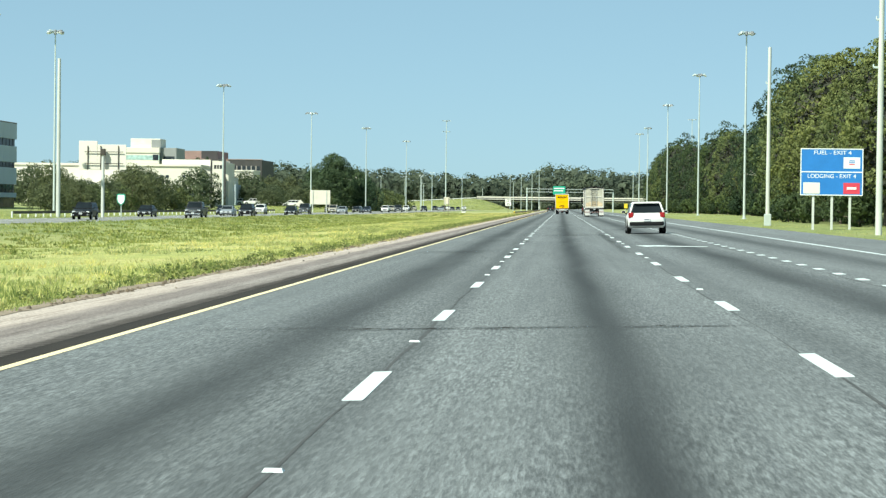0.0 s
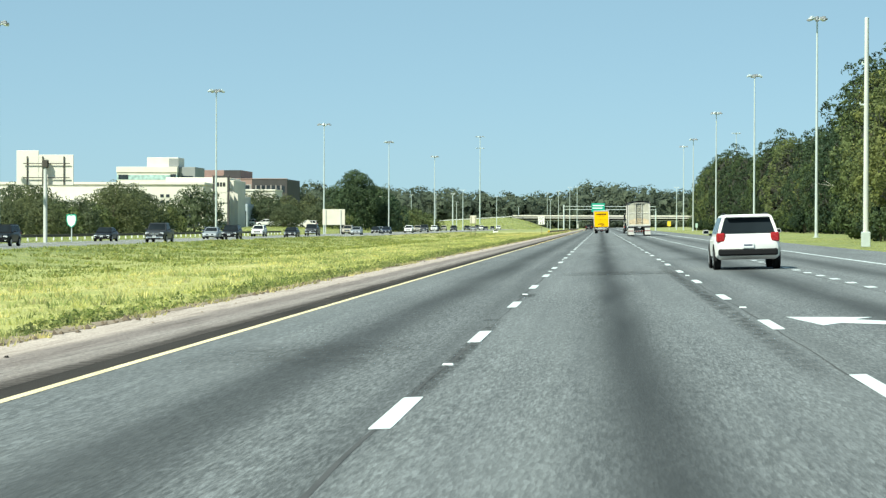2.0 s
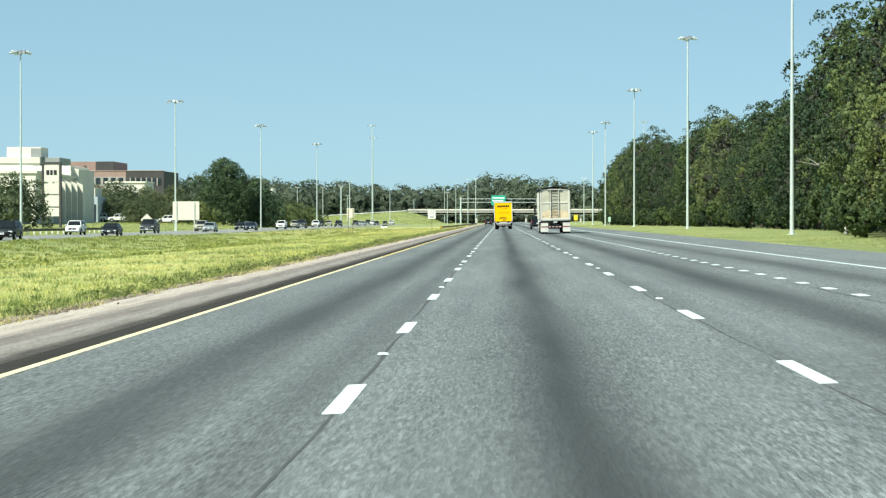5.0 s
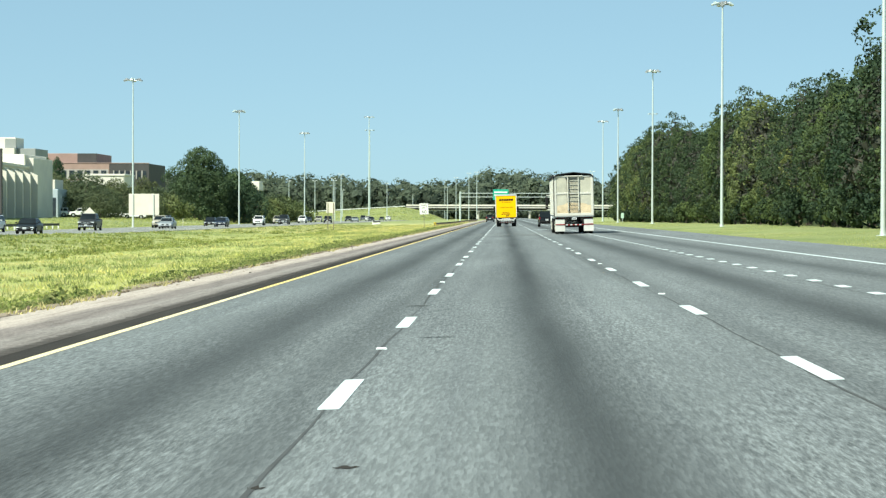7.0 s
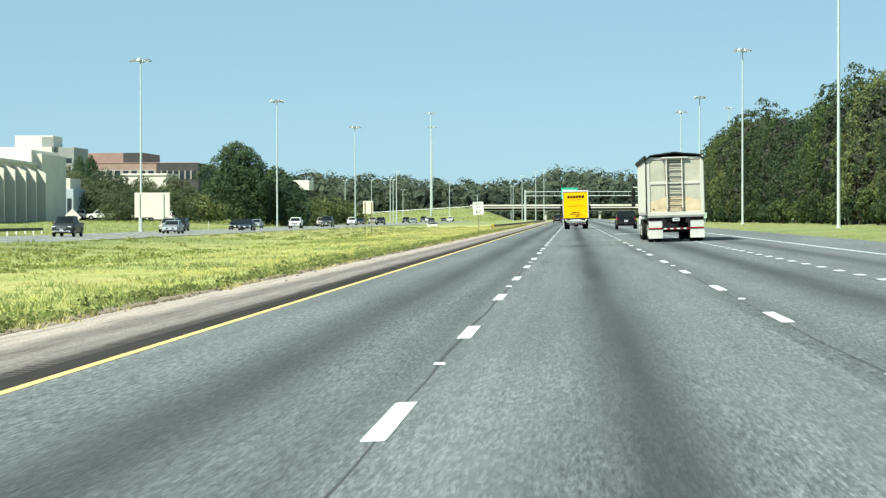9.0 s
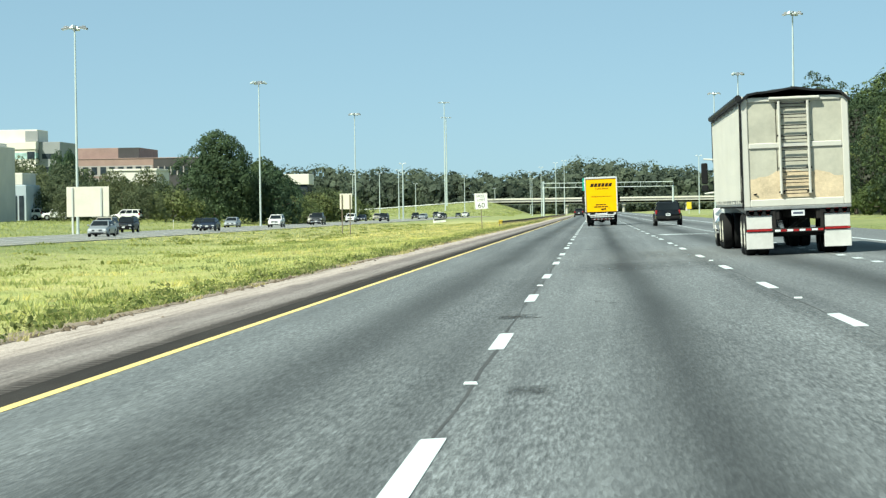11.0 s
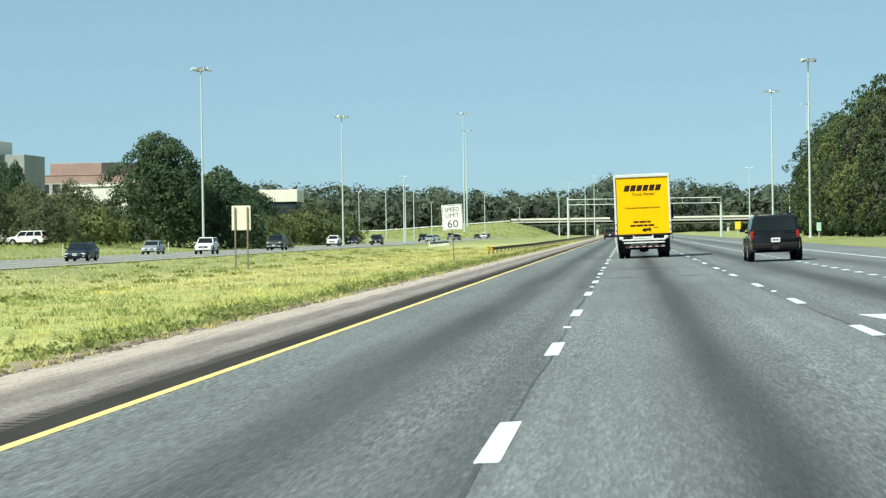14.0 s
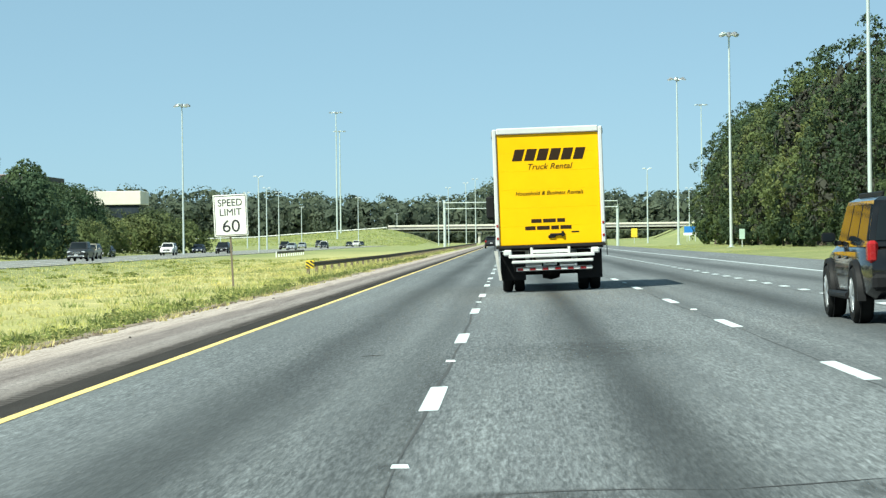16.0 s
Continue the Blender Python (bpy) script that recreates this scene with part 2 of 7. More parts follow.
LAMP_GLASS = surface("lamp_lens", (0.62, 0.65, 0.66), 0.25, fine=6, coarse=2, spread=0.08, relief=0.0)
DEADWOOD = surface("bleached_dead_wood", (0.42, 0.40, 0.36), 0.8, fine=30, coarse=4, spread=0.3, relief=0.2)
# shade of the crown hollows, put in as a dark colour
CROWN_SHADE = surface("painted_crown_shade", (0.04, 0.042, 0.03), 0.9, fine=9, coarse=1.0, spread=0.4, relief=0.3)
BARK = surface("grey_brown_bark", (0.13, 0.105, 0.08), 0.9, fine=8, coarse=1.2, spread=0.4, relief=0.5, stretch=(4, 4, 0.6))
PALE_STONE = surface("pale_grey_brick_band", (0.36, 0.33, 0.32), 0.85, fine=7, coarse=0.3, spread=0.15, relief=0.05)
WHITE_WALL = surface("cream_render_wall", (0.70, 0.66, 0.58), 0.8, fine=6, coarse=0.25, spread=0.1, relief=0.05)
GREY_WALL = surface("blue_grey_panel_wall", (0.42, 0.48, 0.52), 0.6, fine=5, coarse=0.2, spread=0.1, relief=0.04)
SLATE_WALL = surface("slate_grey_panel_wall", (0.28, 0.29, 0.29), 0.7, fine=5, coarse=0.2, spread=0.12, relief=0.04)
BRICK_WALL = surface("brown_brick_wall", (0.32, 0.215, 0.19), 0.85, fine=7, coarse=0.3, spread=0.18, relief=0.08)
# dark frames and walls, also the shaded sides of the brick offices
DARK_AND_SHADED_WALL = surface("dark_and_shaded_wall", (0.06, 0.056, 0.058), 0.85, fine=7, coarse=0.3, spread=0.2)
TAN = surface("sign_back_aluminium", (0.70, 0.66, 0.56), 0.55, 0.1, fine=7, coarse=0.8, spread=0.1, relief=0.04)
SIGN_WHITE = surface("white_sign_sheeting", (0.82, 0.83, 0.8), 0.5, fine=9, coarse=1.2, spread=0.06, relief=0.02)
SIGN_BLACK = surface("black_sign_ink", (0.02, 0.02, 0.025), 0.5, fine=9, coarse=1, spread=0.1, relief=0.0)
SIGN_BLUE = surface("blue_sign_sheeting", (0.03, 0.19, 0.55), 0.45, fine=9, coarse=0.8, spread=0.12, relief=0.02)
SIGN_GREEN = surface("green_sign_sheeting", (0.03, 0.36, 0.24), 0.45, fine=9, coarse=0.8, spread=0.12, relief=0.02)
SIGN_PALE = surface("faded_pale_green_sheeting", (0.46, 0.62, 0.52), 0.5, fine=9, coarse=0.9, spread=0.12, relief=0.02)
SIGN_RED = surface("red_sign_panel", (0.62, 0.05, 0.09), 0.5, fine=9, coarse=1, spread=0.1, relief=0.02)
SIGN_YELLOW = surface("yellow_sign_sheeting", (0.75, 0.55, 0.04), 0.5, fine=9, coarse=1, spread=0.1, relief=0.02)
SIGN_AMBER = surface("orange_and_cream_panel", (0.78, 0.76, 0.64), 0.5, fine=9, coarse=1, spread=0.1, relief=0.02)


def glass_material(name, tint, rough=0.06):
    m, t, p = shader(name)
    n = noise_tex(t, 0.7, 2, 0.5)
    link(t, ramp(t, n, [(0.3, scaled(tint, 0.7)), (0.7, scaled(tint, 1.3))]), p.inputs["Base Color"])
    p.inputs["Roughness"].default_value = rough
    p.inputs["Specular IOR Level"].default_value = 0.3
    p.inputs["IOR"].default_value = 1.1
    p.inputs["Coat Weight"].default_value = 0.0
    p.inputs["Coat Roughness"].default_value = 0.03
    return m


GLASS = glass_material("dark_tinted_glass", (0.015, 0.02, 0.024))
BAND_GLASS = glass_material("dark_window_band", (0.035, 0.045, 0.055))
GREEN_GLASS = glass_material("green_blue_window_band", (0.38, 0.52, 0.50), 0.12)


def ground_material():
    """Rough mown grass: yellow-green with dry and greener patches."""
    m, t, p = shader("grass_ground")
    a = ramp(t, noise_tex(t, 0.10, 5, 0.65), [(0.30, (0.33, 0.385, 0.15)), (0.5, (0.5, 0.495, 0.2)), (0.72, (0.6, 0.54, 0.275))])
    c = t.nodes.new("ShaderNodeTexCoord")
    s = t.nodes.new("ShaderNodeSeparateXYZ")
    link(t, c.outputs["Object"], s.inputs[0])
    wob = calc(t, "MULTIPLY_ADD", noise_tex(t, 0.06, 4, 0.6), 16.0, -8.0)
    x = calc(t, "ADD", s.outputs[0], wob)
    dry = calc(t, "MINIMUM", calc(t, "MAXIMUM", calc(t, "MULTIPLY_ADD", calc(t, "ADD", s.outputs[1], calc(t, "MULTIPLY", wob, 2.0)), 0.02, -8.2), 0.0), 1.0)
    a = blend(t, calc(t, "MULTIPLY", dry, 0.75), a, ramp(t, noise_tex(t, 0.3, 5, 0.65), [(0.32, (0.47, 0.44, 0.2)), (0.7, (0.64, 0.56, 0.31))]))
    lush = calc(t, "MAXIMUM", calc(t, "DIVIDE", calc(t, "SUBTRACT", -20.0, x), 12.0), calc(t, "DIVIDE", calc(t, "SUBTRACT", s.outputs[1], 640.0), 200.0))
    lush = calc(t, "MAXIMUM", lush, calc(t, "DIVIDE", calc(t, "SUBTRACT", x, 8.0), 8.0))
    lush = calc(t, "MULTIPLY", calc(t, "MINIMUM", calc(t, "MAXIMUM", lush, 0.0), 1.0), 0.8)
    a = blend(t, lush, a, ramp(t, noise_tex(t, 0.04, 5, 0.7), [(0.35, (0.165, 0.22, 0.1)), (0.52, (0.225, 0.265, 0.122)), (0.7, (0.33, 0.325, 0.17))]))
    b = ramp(t, noise_tex(t, 1.6, 5, 0.75), [(0.25, (0.62, 0.66, 0.6)), (0.75, (1.25, 1.22, 1.15))])
    link(t, blend(t, 1.0, a, b, "MULTIPLY"), p.inputs["Base Color"])
    p.inputs["Roughness"].default_value = 0.95
    p.inputs["Specular IOR Level"].default_value = 0.1
    bump(t, p, noise_tex(t, 5.0, 5, 0.8), 1.0, 0.12)
    return m


GRASS_GROUND = ground_material()
BLADES = leafy("grass_blades", (0.6, 0.615, 0.245), (0.74, 0.72, 0.3), (0.84, 0.775, 0.455), 0.25, 0.55)
GREEN_BLADES = leafy("green_grass_blades", (0.33, 0.39, 0.16), (0.43, 0.485, 0.2), (0.57, 0.565, 0.29), 0.1, 0.55)
WEEDS = leafy("weed_leaves", (0.2, 0.26, 0.1), (0.3, 0.36, 0.14), (0.46, 0.46, 0.22), 0.3, 0.55)
GOLD_BLADES = leafy("golden_grass_blades", (0.58, 0.55, 0.25), (0.7, 0.65, 0.31), (0.8, 0.73, 0.45), 0.3, 0.55, swing=0.4)
DRY_BLADES = leafy("dry_grass_blades", (0.40, 0.37, 0.17), (0.60, 0.55, 0.27), (0.72, 0.63, 0.42), 0.5, 0.4)
EDGE_WEEDS = leafy("edge_weed_leaves", (0.15, 0.19, 0.08), (0.26, 0.3, 0.12), (0.46, 0.44, 0.22), 0.5, 0.5)
LEAVES = leafy("broadleaf_foliage", (0.062, 0.1, 0.07), (0.076, 0.12, 0.079), (0.092, 0.138, 0.085))
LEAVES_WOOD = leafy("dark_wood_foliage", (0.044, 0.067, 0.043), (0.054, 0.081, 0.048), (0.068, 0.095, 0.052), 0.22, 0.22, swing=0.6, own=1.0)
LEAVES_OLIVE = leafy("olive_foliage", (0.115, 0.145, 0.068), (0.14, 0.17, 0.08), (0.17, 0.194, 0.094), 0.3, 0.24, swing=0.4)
LEAVES_DULL = leafy("dull_green_foliage", (0.1, 0.127, 0.084), (0.12, 0.147, 0.094), (0.14, 0.165, 0.102))
# haze of the distance is tinted into this paler, bluer leaf colour
LEAVES_HAZED = leafy("haze_tinted_foliage", (0.112, 0.142, 0.118), (0.124, 0.155, 0.126), (0.138, 0.167, 0.132), 0.06, 0.45)
CHASSIS_AND_SHADE = surface("grimy_chassis_and_bridge_shade", (0.026, 0.024, 0.023), 0.75, 0.2, fine=12, coarse=1.5, spread=0.4, sheen=0.18)

# ---- builders ----


class Geo:
    """Collects corners and faces of one mesh."""

    def __init__(self):
        self.v, self.f = [], []

    def add(self, v, f):
        n = len(self.v)
        self.v += [tuple(p) for p in v]
        self.f += [tuple(i + n for i in q) for q in f]
        return self

    def box(self, x0, x1, y0, y1, z0, z1, c=0.0, m=None):
        """A box with chamfered edges of width c."""
        if c <= 0:
            v = [(x, y, z) for z in (z0, z1) for y in (y0, y1) for x in (x0, x1)]
            f = [(0, 2, 3, 1), (4, 5, 7, 6), (0, 1, 5, 4), (2, 6, 7, 3), (0, 4, 6, 2), (1, 3, 7, 5)]
        else:
            c = min(c, (x1 - x0) * 0.45, (y1 - y0) * 0.45, (z1 - z0) * 0.45)
            v = []
            for z, dz in ((z0, c), (z1, -c)):
                for y, dy in ((y0, c), (y1, -c)):
                    for x, dx in ((x0, c), (x1, -c)):
                        v += [(x, y + dy, z + dz), (x + dx, y, z + dz), (x + dx, y + dy, z)]
            i = lambda X, Y, Z, k: (Z * 4 + Y * 2 + X) * 3 + k
            f = []
            for s in (0, 1):
                for k, (p, q, r, w) in ((0, ((s, 0, 0), (s, 1, 0), (s, 1, 1), (s, 0, 1))), (1, ((0, s, 0), (1, s, 0), (1, s, 1), (0, s, 1))), (2, ((0, 0, s), (1, 0, s), (1, 1, s), (0, 1, s)))):
                    f.append(tuple(i(*t, k) for t in (p, q, r, w)))
            for a in (0, 1):
                for b in (0, 1):
                    f.append((i(a, b, 0, 0), i(a, b, 1, 0), i(a, b, 1, 1), i(a, b, 0, 1)))
                    f.append((i(a, 0, b, 0), i(a, 1, b, 0), i(a, 1, b, 2), i(a, 0, b, 2)))
                    f.append((i(0, a, b, 1), i(1, a, b, 1), i(1, a, b, 2), i(0, a, b, 2)))
                    f += [(i(a, b, s, 0), i(a, b, s, 1), i(a, b, s, 2)) for s in (0, 1)]
        if m is not None:
            v = [m @ Vector(p) for p in v]
        return self.add(v, f)

    def tube(self, p, q, r0, r1=None, n=10, caps=True):
        p, q = Vector(p), Vector(q)
        r1 = r0 if r1 is None else r1
        w = (q - p).normalized()
        a = w.orthogonal().normalized()
        b = w.cross(a)
        v = []
        for o, r in ((p, r0), (q, r1)):
            v += [o + (a * math.cos(6.283185 * k / n) + b * math.sin(6.283185 * k / n)) * r for k in range(n)]
        f = [(k, (k + 1) % n, n + (k + 1) % n, n + k) for k in range(n)]
        if caps:
            f += [tuple(reversed(range(n))), tuple(range(n, 2 * n))]
        return self.add(v, f)

    def loft(self, rings, caps=True, closed=True):
        n = len(rings[0])
        v = [p for r in rings for p in r]
        f = []
        for k in range(len(rings) - 1):
            for j in range(n if closed else n - 1):
                f.append((k * n + j, k * n + (j + 1) % n, (k + 1) * n + (j + 1) % n, (k + 1) * n + j))
        if caps:
            f += [tuple(reversed(range(n))), tuple(range((len(rings) - 1) * n, len(rings) * n))]
        return self.add(v, f)

    def lathe(self, profile, centre, axis="x", n=24, caps=True):
        """Turns (radius, along) pairs round an axis."""
        rings = []
        cx, cy, cz = centre
        for r, s in profile:
            ring = []
            for k in range(n):
                a = 6.283185 * k / n
                u, w = r * math.cos(a), r * math.sin(a)
                ring.append((cx + s, cy + u, cz + w) if axis == "x" else (cx + u, cy + w, cz + s))
            rings.append(ring)
        return self.loft(rings, caps)

    def mesh(self, name, smooth=None):
        me = bpy.data.meshes.new(name)
        me.from_pydata(self.v, [], self.f)
        bm = bmesh.new()
        bm.from_mesh(me)
        bmesh.ops.recalc_face_normals(bm, faces=bm.faces)
        bm.to_mesh(me)
        bm.free()
        if smooth:
            me.polygons.foreach_set("use_smooth", [True] * len(me.polygons))
            me.set_sharp_from_angle(angle=radians(smooth))
        return me


def part(name, geo, material, parent=None, label="", smooth=None):
    """One mesh object, under a thing or a part."""
    ob = new(name, geo.mesh(name, smooth))
    ob.data.materials.append(material)
    ob.parent = parent
    if label:
        tagged(ob, label)
    return ob


def thing(name, label, category, group="", at=(0, 0, 0), turn=0.0):
    ob = new(name)
    ob.matrix_basis = pose(*at, 0, 0, turn)
    return tagged(ob, label, category, group)


def structure(name, geo, material, label, category="", smooth=None):
    ob = part(name, geo, material, None, "", smooth)
    return tagged(ob, label, category or name.replace("_", " "), kind="structure")


def soup(name, verts, faces_per, material):
    """A mesh of loose triangles or quads from one array of corners."""
    me = bpy.data.meshes.new(name)
    n = len(verts)
    me.vertices.add(n)
    me.vertices.foreach_set("co", np.asarray(verts, np.float32).ravel())
    me.loops.add(n)
    me.loops.foreach_set("vertex_index", np.arange(n, dtype=np.int32))
    k = n // faces_per
    me.polygons.add(k)
    me.polygons.foreach_set("loop_start", np.arange(k, dtype=np.int32) * faces_per)
    me.update(calc_edges=True)
    me.validate()
    me.materials.append(material)
    return me


def place_on(x, y):
    return (x, y, ground_z(x, y))


def lettering(name, words, size, material, parent, m, label="", slant=0.0, wide=1.0):
    """Words in the built-in font as thin solid letters."""
    cu = bpy.data.curves.new(name, "FONT")
    cu.body = words
    cu.size = size
    cu.align_x, cu.align_y = "CENTER", "CENTER"
    cu.extrude = 0.004
    cu.shear = slant
    tmp = new(name, cu)
    dg = bpy.context.evaluated_depsgraph_get()
    me = bpy.data.meshes.new_from_object(tmp.evaluated_get(dg))
    bpy.data.objects.remove(tmp)
    me.transform(m @ Matrix.Diagonal((wide, 1, 1, 1)))
    me.materials.clear()
    me.materials.append(material)
    ob = new(name, me)
    ob.parent = parent
    if label:
        tagged(ob, label)
    return ob


SLOPE = 0.026          # crossfall of the carriageway


def ground_z(x, y):
    """Height of the grass at a place."""
    if x > -8.0 and x < 11.2:
        z = SLOPE * x - 0.12
    elif x <= -8.0:
        if x > -13:
            z = np.interp(x, (-13, -8.0), (-0.42, -0.25))
        else:
            z = np.interp(x, (-400, -110, -62, -54.5, -54, -38.2, -37.6, -24, -13), (1.5, 0.4, -0.35, -0.5, -0.62, -0.62, -0.5, -0.72, -0.42))
    else:
        z = np.interp(x, (11.2, 16, 30, 60, 400), (0.27, -0.25, 0.2, 0.8, 2.0))
    # low crest of the median beside the opposite carriageway
    z = z + float(np.interp(x, (-37.5, -35.5, -32, -25), (0, 0.36, 0.3, 0))) * float(np.interp(y, (330, 430), (1, 0)))
    # bank behind the opposite carriageway
    z = z + float(np.interp(x, (-120, -80, -66, -58), (0.7, 1.0, 0.75, 0))) * float(np.interp(y, (470, 560, 720, 800), (0, 1, 1, 0)))
    # embankments of the crossing road
    side = np.interp(x, (-46, -27), (1, 0)) if x < 0 else np.interp(x, (52, 66), (0, 1))
    lift = np.interp(y, (1150, 1285, 1330, 1400), (0, 1, 1, 0))
    hill = np.interp(y, (1462, 1560, 2500), (0, 9, 16))
    top = 6.2 * float(np.interp(x, (-240, -96, -63, -46, -40), (0.1, 0.38, 0.7, 0.86, 1.0)))
    return float(z + side * lift * (top - z) + hill)

# ---- ground and roads ----
xs = [-2500, -1200, -600, -400, -250, -180, -130, -110, -90, -75, -62, -58, -54.5, -54, -50, -44, -38.2, -37.6, -36.5, -35.5, -34, -32, -29, -25, -22, -20, -16, -13, -11, -9.5, -8.0, -7.9, -4, 0, 5, 11.1, 11.2, 12.5, 14, 16, 20, 25, 30, 38, 52, 60, 66, 90, 140, 220, 400, 900, 2500]
ys = list(np.arange(-120, 1140, 20.0)) + list(np.arange(1140, 1600, 10.0)) + [1640, 1700, 2000, 2500, 3200, 4600]
g = Geo()
rng = np.random.default_rng(3)
bumps = rng.normal(0, 1, (len(ys), len(xs)))
for j, y in enumerate(ys):
    for i, x in enumerate(xs):
        soft = 0.0 if -8.2 < x < 11.5 or -54.6 < x < -37.5 else 0.012 if -37.6 < x < -8 else 0.05
        g.v.append((x, y, ground_z(x, y) + soft * bumps[j][i]))
n = len(xs)
g.f = [(j * n + i, j * n + i + 1, (j + 1) * n + i + 1, (j + 1) * n + i) for j in range(len(ys) - 1) for i in range(n - 1)]
ground = structure("ground", g, GRASS_GROUND, "broad verge and median of yellow-green rough grass", "grass", smooth=60)


def strip(x0, x1, y0, y1, lift, z_of, depth=0.0, step=20.0):
    """A long flat band that follows the crossfall, with side faces where it is thick."""
    g = Geo()
    k = max(1, int((y1 - y0) / step))
    for j in range(k + 1):
        y = y0 + (y1 - y0) * j / k
        a, b = z_of(x0) + lift, z_of(x1) + lift
        g.v += [(x0, y, a - depth), (x0, y, a), (x1, y, b), (x1, y, b - depth)] if depth else [(x0, y, a), (x1, y, b)]
    w = 4 if depth else 2
    for j in range(k):
        for i in range(w - 1):
            g.f.append((j * w + i, j * w + i + 1, (j + 1) * w + i + 1, (j + 1) * w + i))
    return g


tilt = lambda x: SLOPE * x
flat = lambda x: -0.45
road = structure("road", strip(-5.312, 8.25, -120, 1460, 0.0, tilt, 0.2), ASPHALT, "grey worn asphalt motorway carriageway with oil-darkened lanes", "road")
structure("rumble_strip", strip(-5.67, -5.314, -120, 1260, -0.004, tilt, 0.2), DARK_ASPHALT, "dark asphalt strip with rumble grooves beside the shoulder", "rumble strip")
g = Geo()
groove = random.Random(23)
y = 0.0
while y < 520:
    a, b = -5.86 + groove.uniform(-0.06, 0.05), -5.675
    g.add([(a, y, SLOPE * a - 0.0025), (b, y, SLOPE * b - 0.0025), (b, y + 0.16, SLOPE * b - 0.0025), (a, y + 0.16, SLOPE * a - 0.0025)], [(0, 1, 2, 3)])
    y += 0.31
tagged(part("rumble_grooves", g, GROOVE), "row of short dark rumble grooves milled into the shoulder", "rumble strip", kind="stuff")
structure("shoulder", strip(-7.95, -5.672, -120, 1460, -0.006, tilt, 0.2), SHOULDER, "streaked tan-grey paved shoulder beside the median grass", "road shoulder")
structure("verge_shoulder", strip(8.252, 11.15, -120, 1460, -0.006, tilt, 0.2), ASPHALT, "grey asphalt breakdown shoulder along the grass verge", "road shoulder")
structure("opposite_road", strip(-54.0, -38.2, -120, 1460, 0.0, flat, 0.2), FAR_ASPHALT, "pale asphalt carriageway across the grass median", "road")
structure("edge_line", strip(-5.30, -5.185, -120, 200, 0.004, tilt), FADED_LINE, "faded yellow painted edge line", "road marking")
structure("edge_line", strip(-5.30, -5.185, 200, 1460, 0.004, tilt), YELLOW_LINE, "continuous yellow painted edge line", "road marking")
structure("edge_line", strip(7.86, 8.0, -120, 1460, 0.004, tilt), WHITE_LINE, "continuous white painted edge line", "road marking")
structure("edge_line", strip(-39.3, -39.16, -120, 1460, 0.004, flat), FADED_LINE, "yellow edge line of the opposite carriageway", "road marking")
structure("edge_line", strip(-53.2, -53.06, -120, 1460, 0.004, flat), WHITE_LINE, "white edge line of the opposite carriageway", "road marking")


def dash_mesh(length, width, thick=0.004):
    g = Geo()
    w = width / 2
    pts = [(-w, 0.05), (-w * 0.9, 0), (w * 0.92, 0.02), (w, 0.1), (w, length - 0.08), (w * 0.95, length), (-w * 0.9, length - 0.03), (-w, length - 0.12)]
    lo = [(x, y, SLOPE * x) for x, y in pts]
    hi = [(x, y, SLOPE * x + thick) for x, y in pts]
    return g.loft([lo, hi])


def repeat(name, mesh, places, parent):
    for p in places:
        ob = new(name, mesh)
        ob.parent = parent
        ob.location = p


CYCLE = 12.192
dash = dash_mesh(3.05, 0.155).mesh("lane_dash")
dash.materials.append(WHITE_LINE)
repeat("lane_dash", dash, [(-1.83, k * CYCLE, SLOPE * -1.83 + 0.001) for k in range(-4, 110)], road)
repeat("lane_dash", dash, [(1.83, k * CYCLE + 1.81, SLOPE * 1.83 + 0.001) for k in range(-4, 110)], road)
short = dash_mesh(1.0, 0.18).mesh("lane_dash")
short.materials.append(WHITE_LINE)
repeat("lane_dash", short, [(4.92, k * 3.66, SLOPE * 4.92 + 0.001) for k in range(-6, 230)], road)
far_dash = Geo().box(-0.07, 0.07, 0, 3.05, 0, 0.006).mesh("lane_dash")
far_dash.materials.append(WHITE_LINE)
stud = Geo().add([(-0.056, -0.05, 0), (0.056, -0.05, 0), (0.056, 0.05, 0), (-0.056, 0.05, 0), (-0.046, -0.02, 0.017), (0.046, -0.02, 0.017), (0.046, 0.02, 0.017), (-0.046, 0.02, 0.017)], [(0, 1, 5, 4), (1, 2, 6, 5), (2, 3, 7, 6), (3, 0, 4, 7), (4, 5, 6, 7)]).mesh("road_stud")
stud.materials.append(WHITE_LINE)

# sealed joints and turn arrows on the carriageway
for x0, x1, y in ((-4.6, 1.7, 10.0), (-1.3, 1.9, 99.6), (-1.2, 1.8, 315.2), (-1.4, 4.6, 408.2), (-4.4, -2.6, 60.0), (-1.0, 0.2, 128.5), (0.3, 1.6, 236.0), (-4.5, -2.9, 352.0)):
    g = Geo()
    k = 14
    for j in range(k + 1):
        x = x0 + (x1 - x0) * j / k
        yy = y + 0.12 * math.sin(j * 1.7 + y) + 0.05 * math.sin(j * 4.1)
        w = 0.014 + 0.013 * math.sin(j * 2.3 + x0)
        g.v += [(x, yy - w, SLOPE * x + 0.003), (x, yy + w, SLOPE * x + 0.003)]
    g.f = [(2 * j, 2 * j + 2, 2 * j + 3, 2 * j + 1) for j in range(k)]
    structure("road_joint", g, JOINT, "dark sealed crack across the asphalt", "road joint")
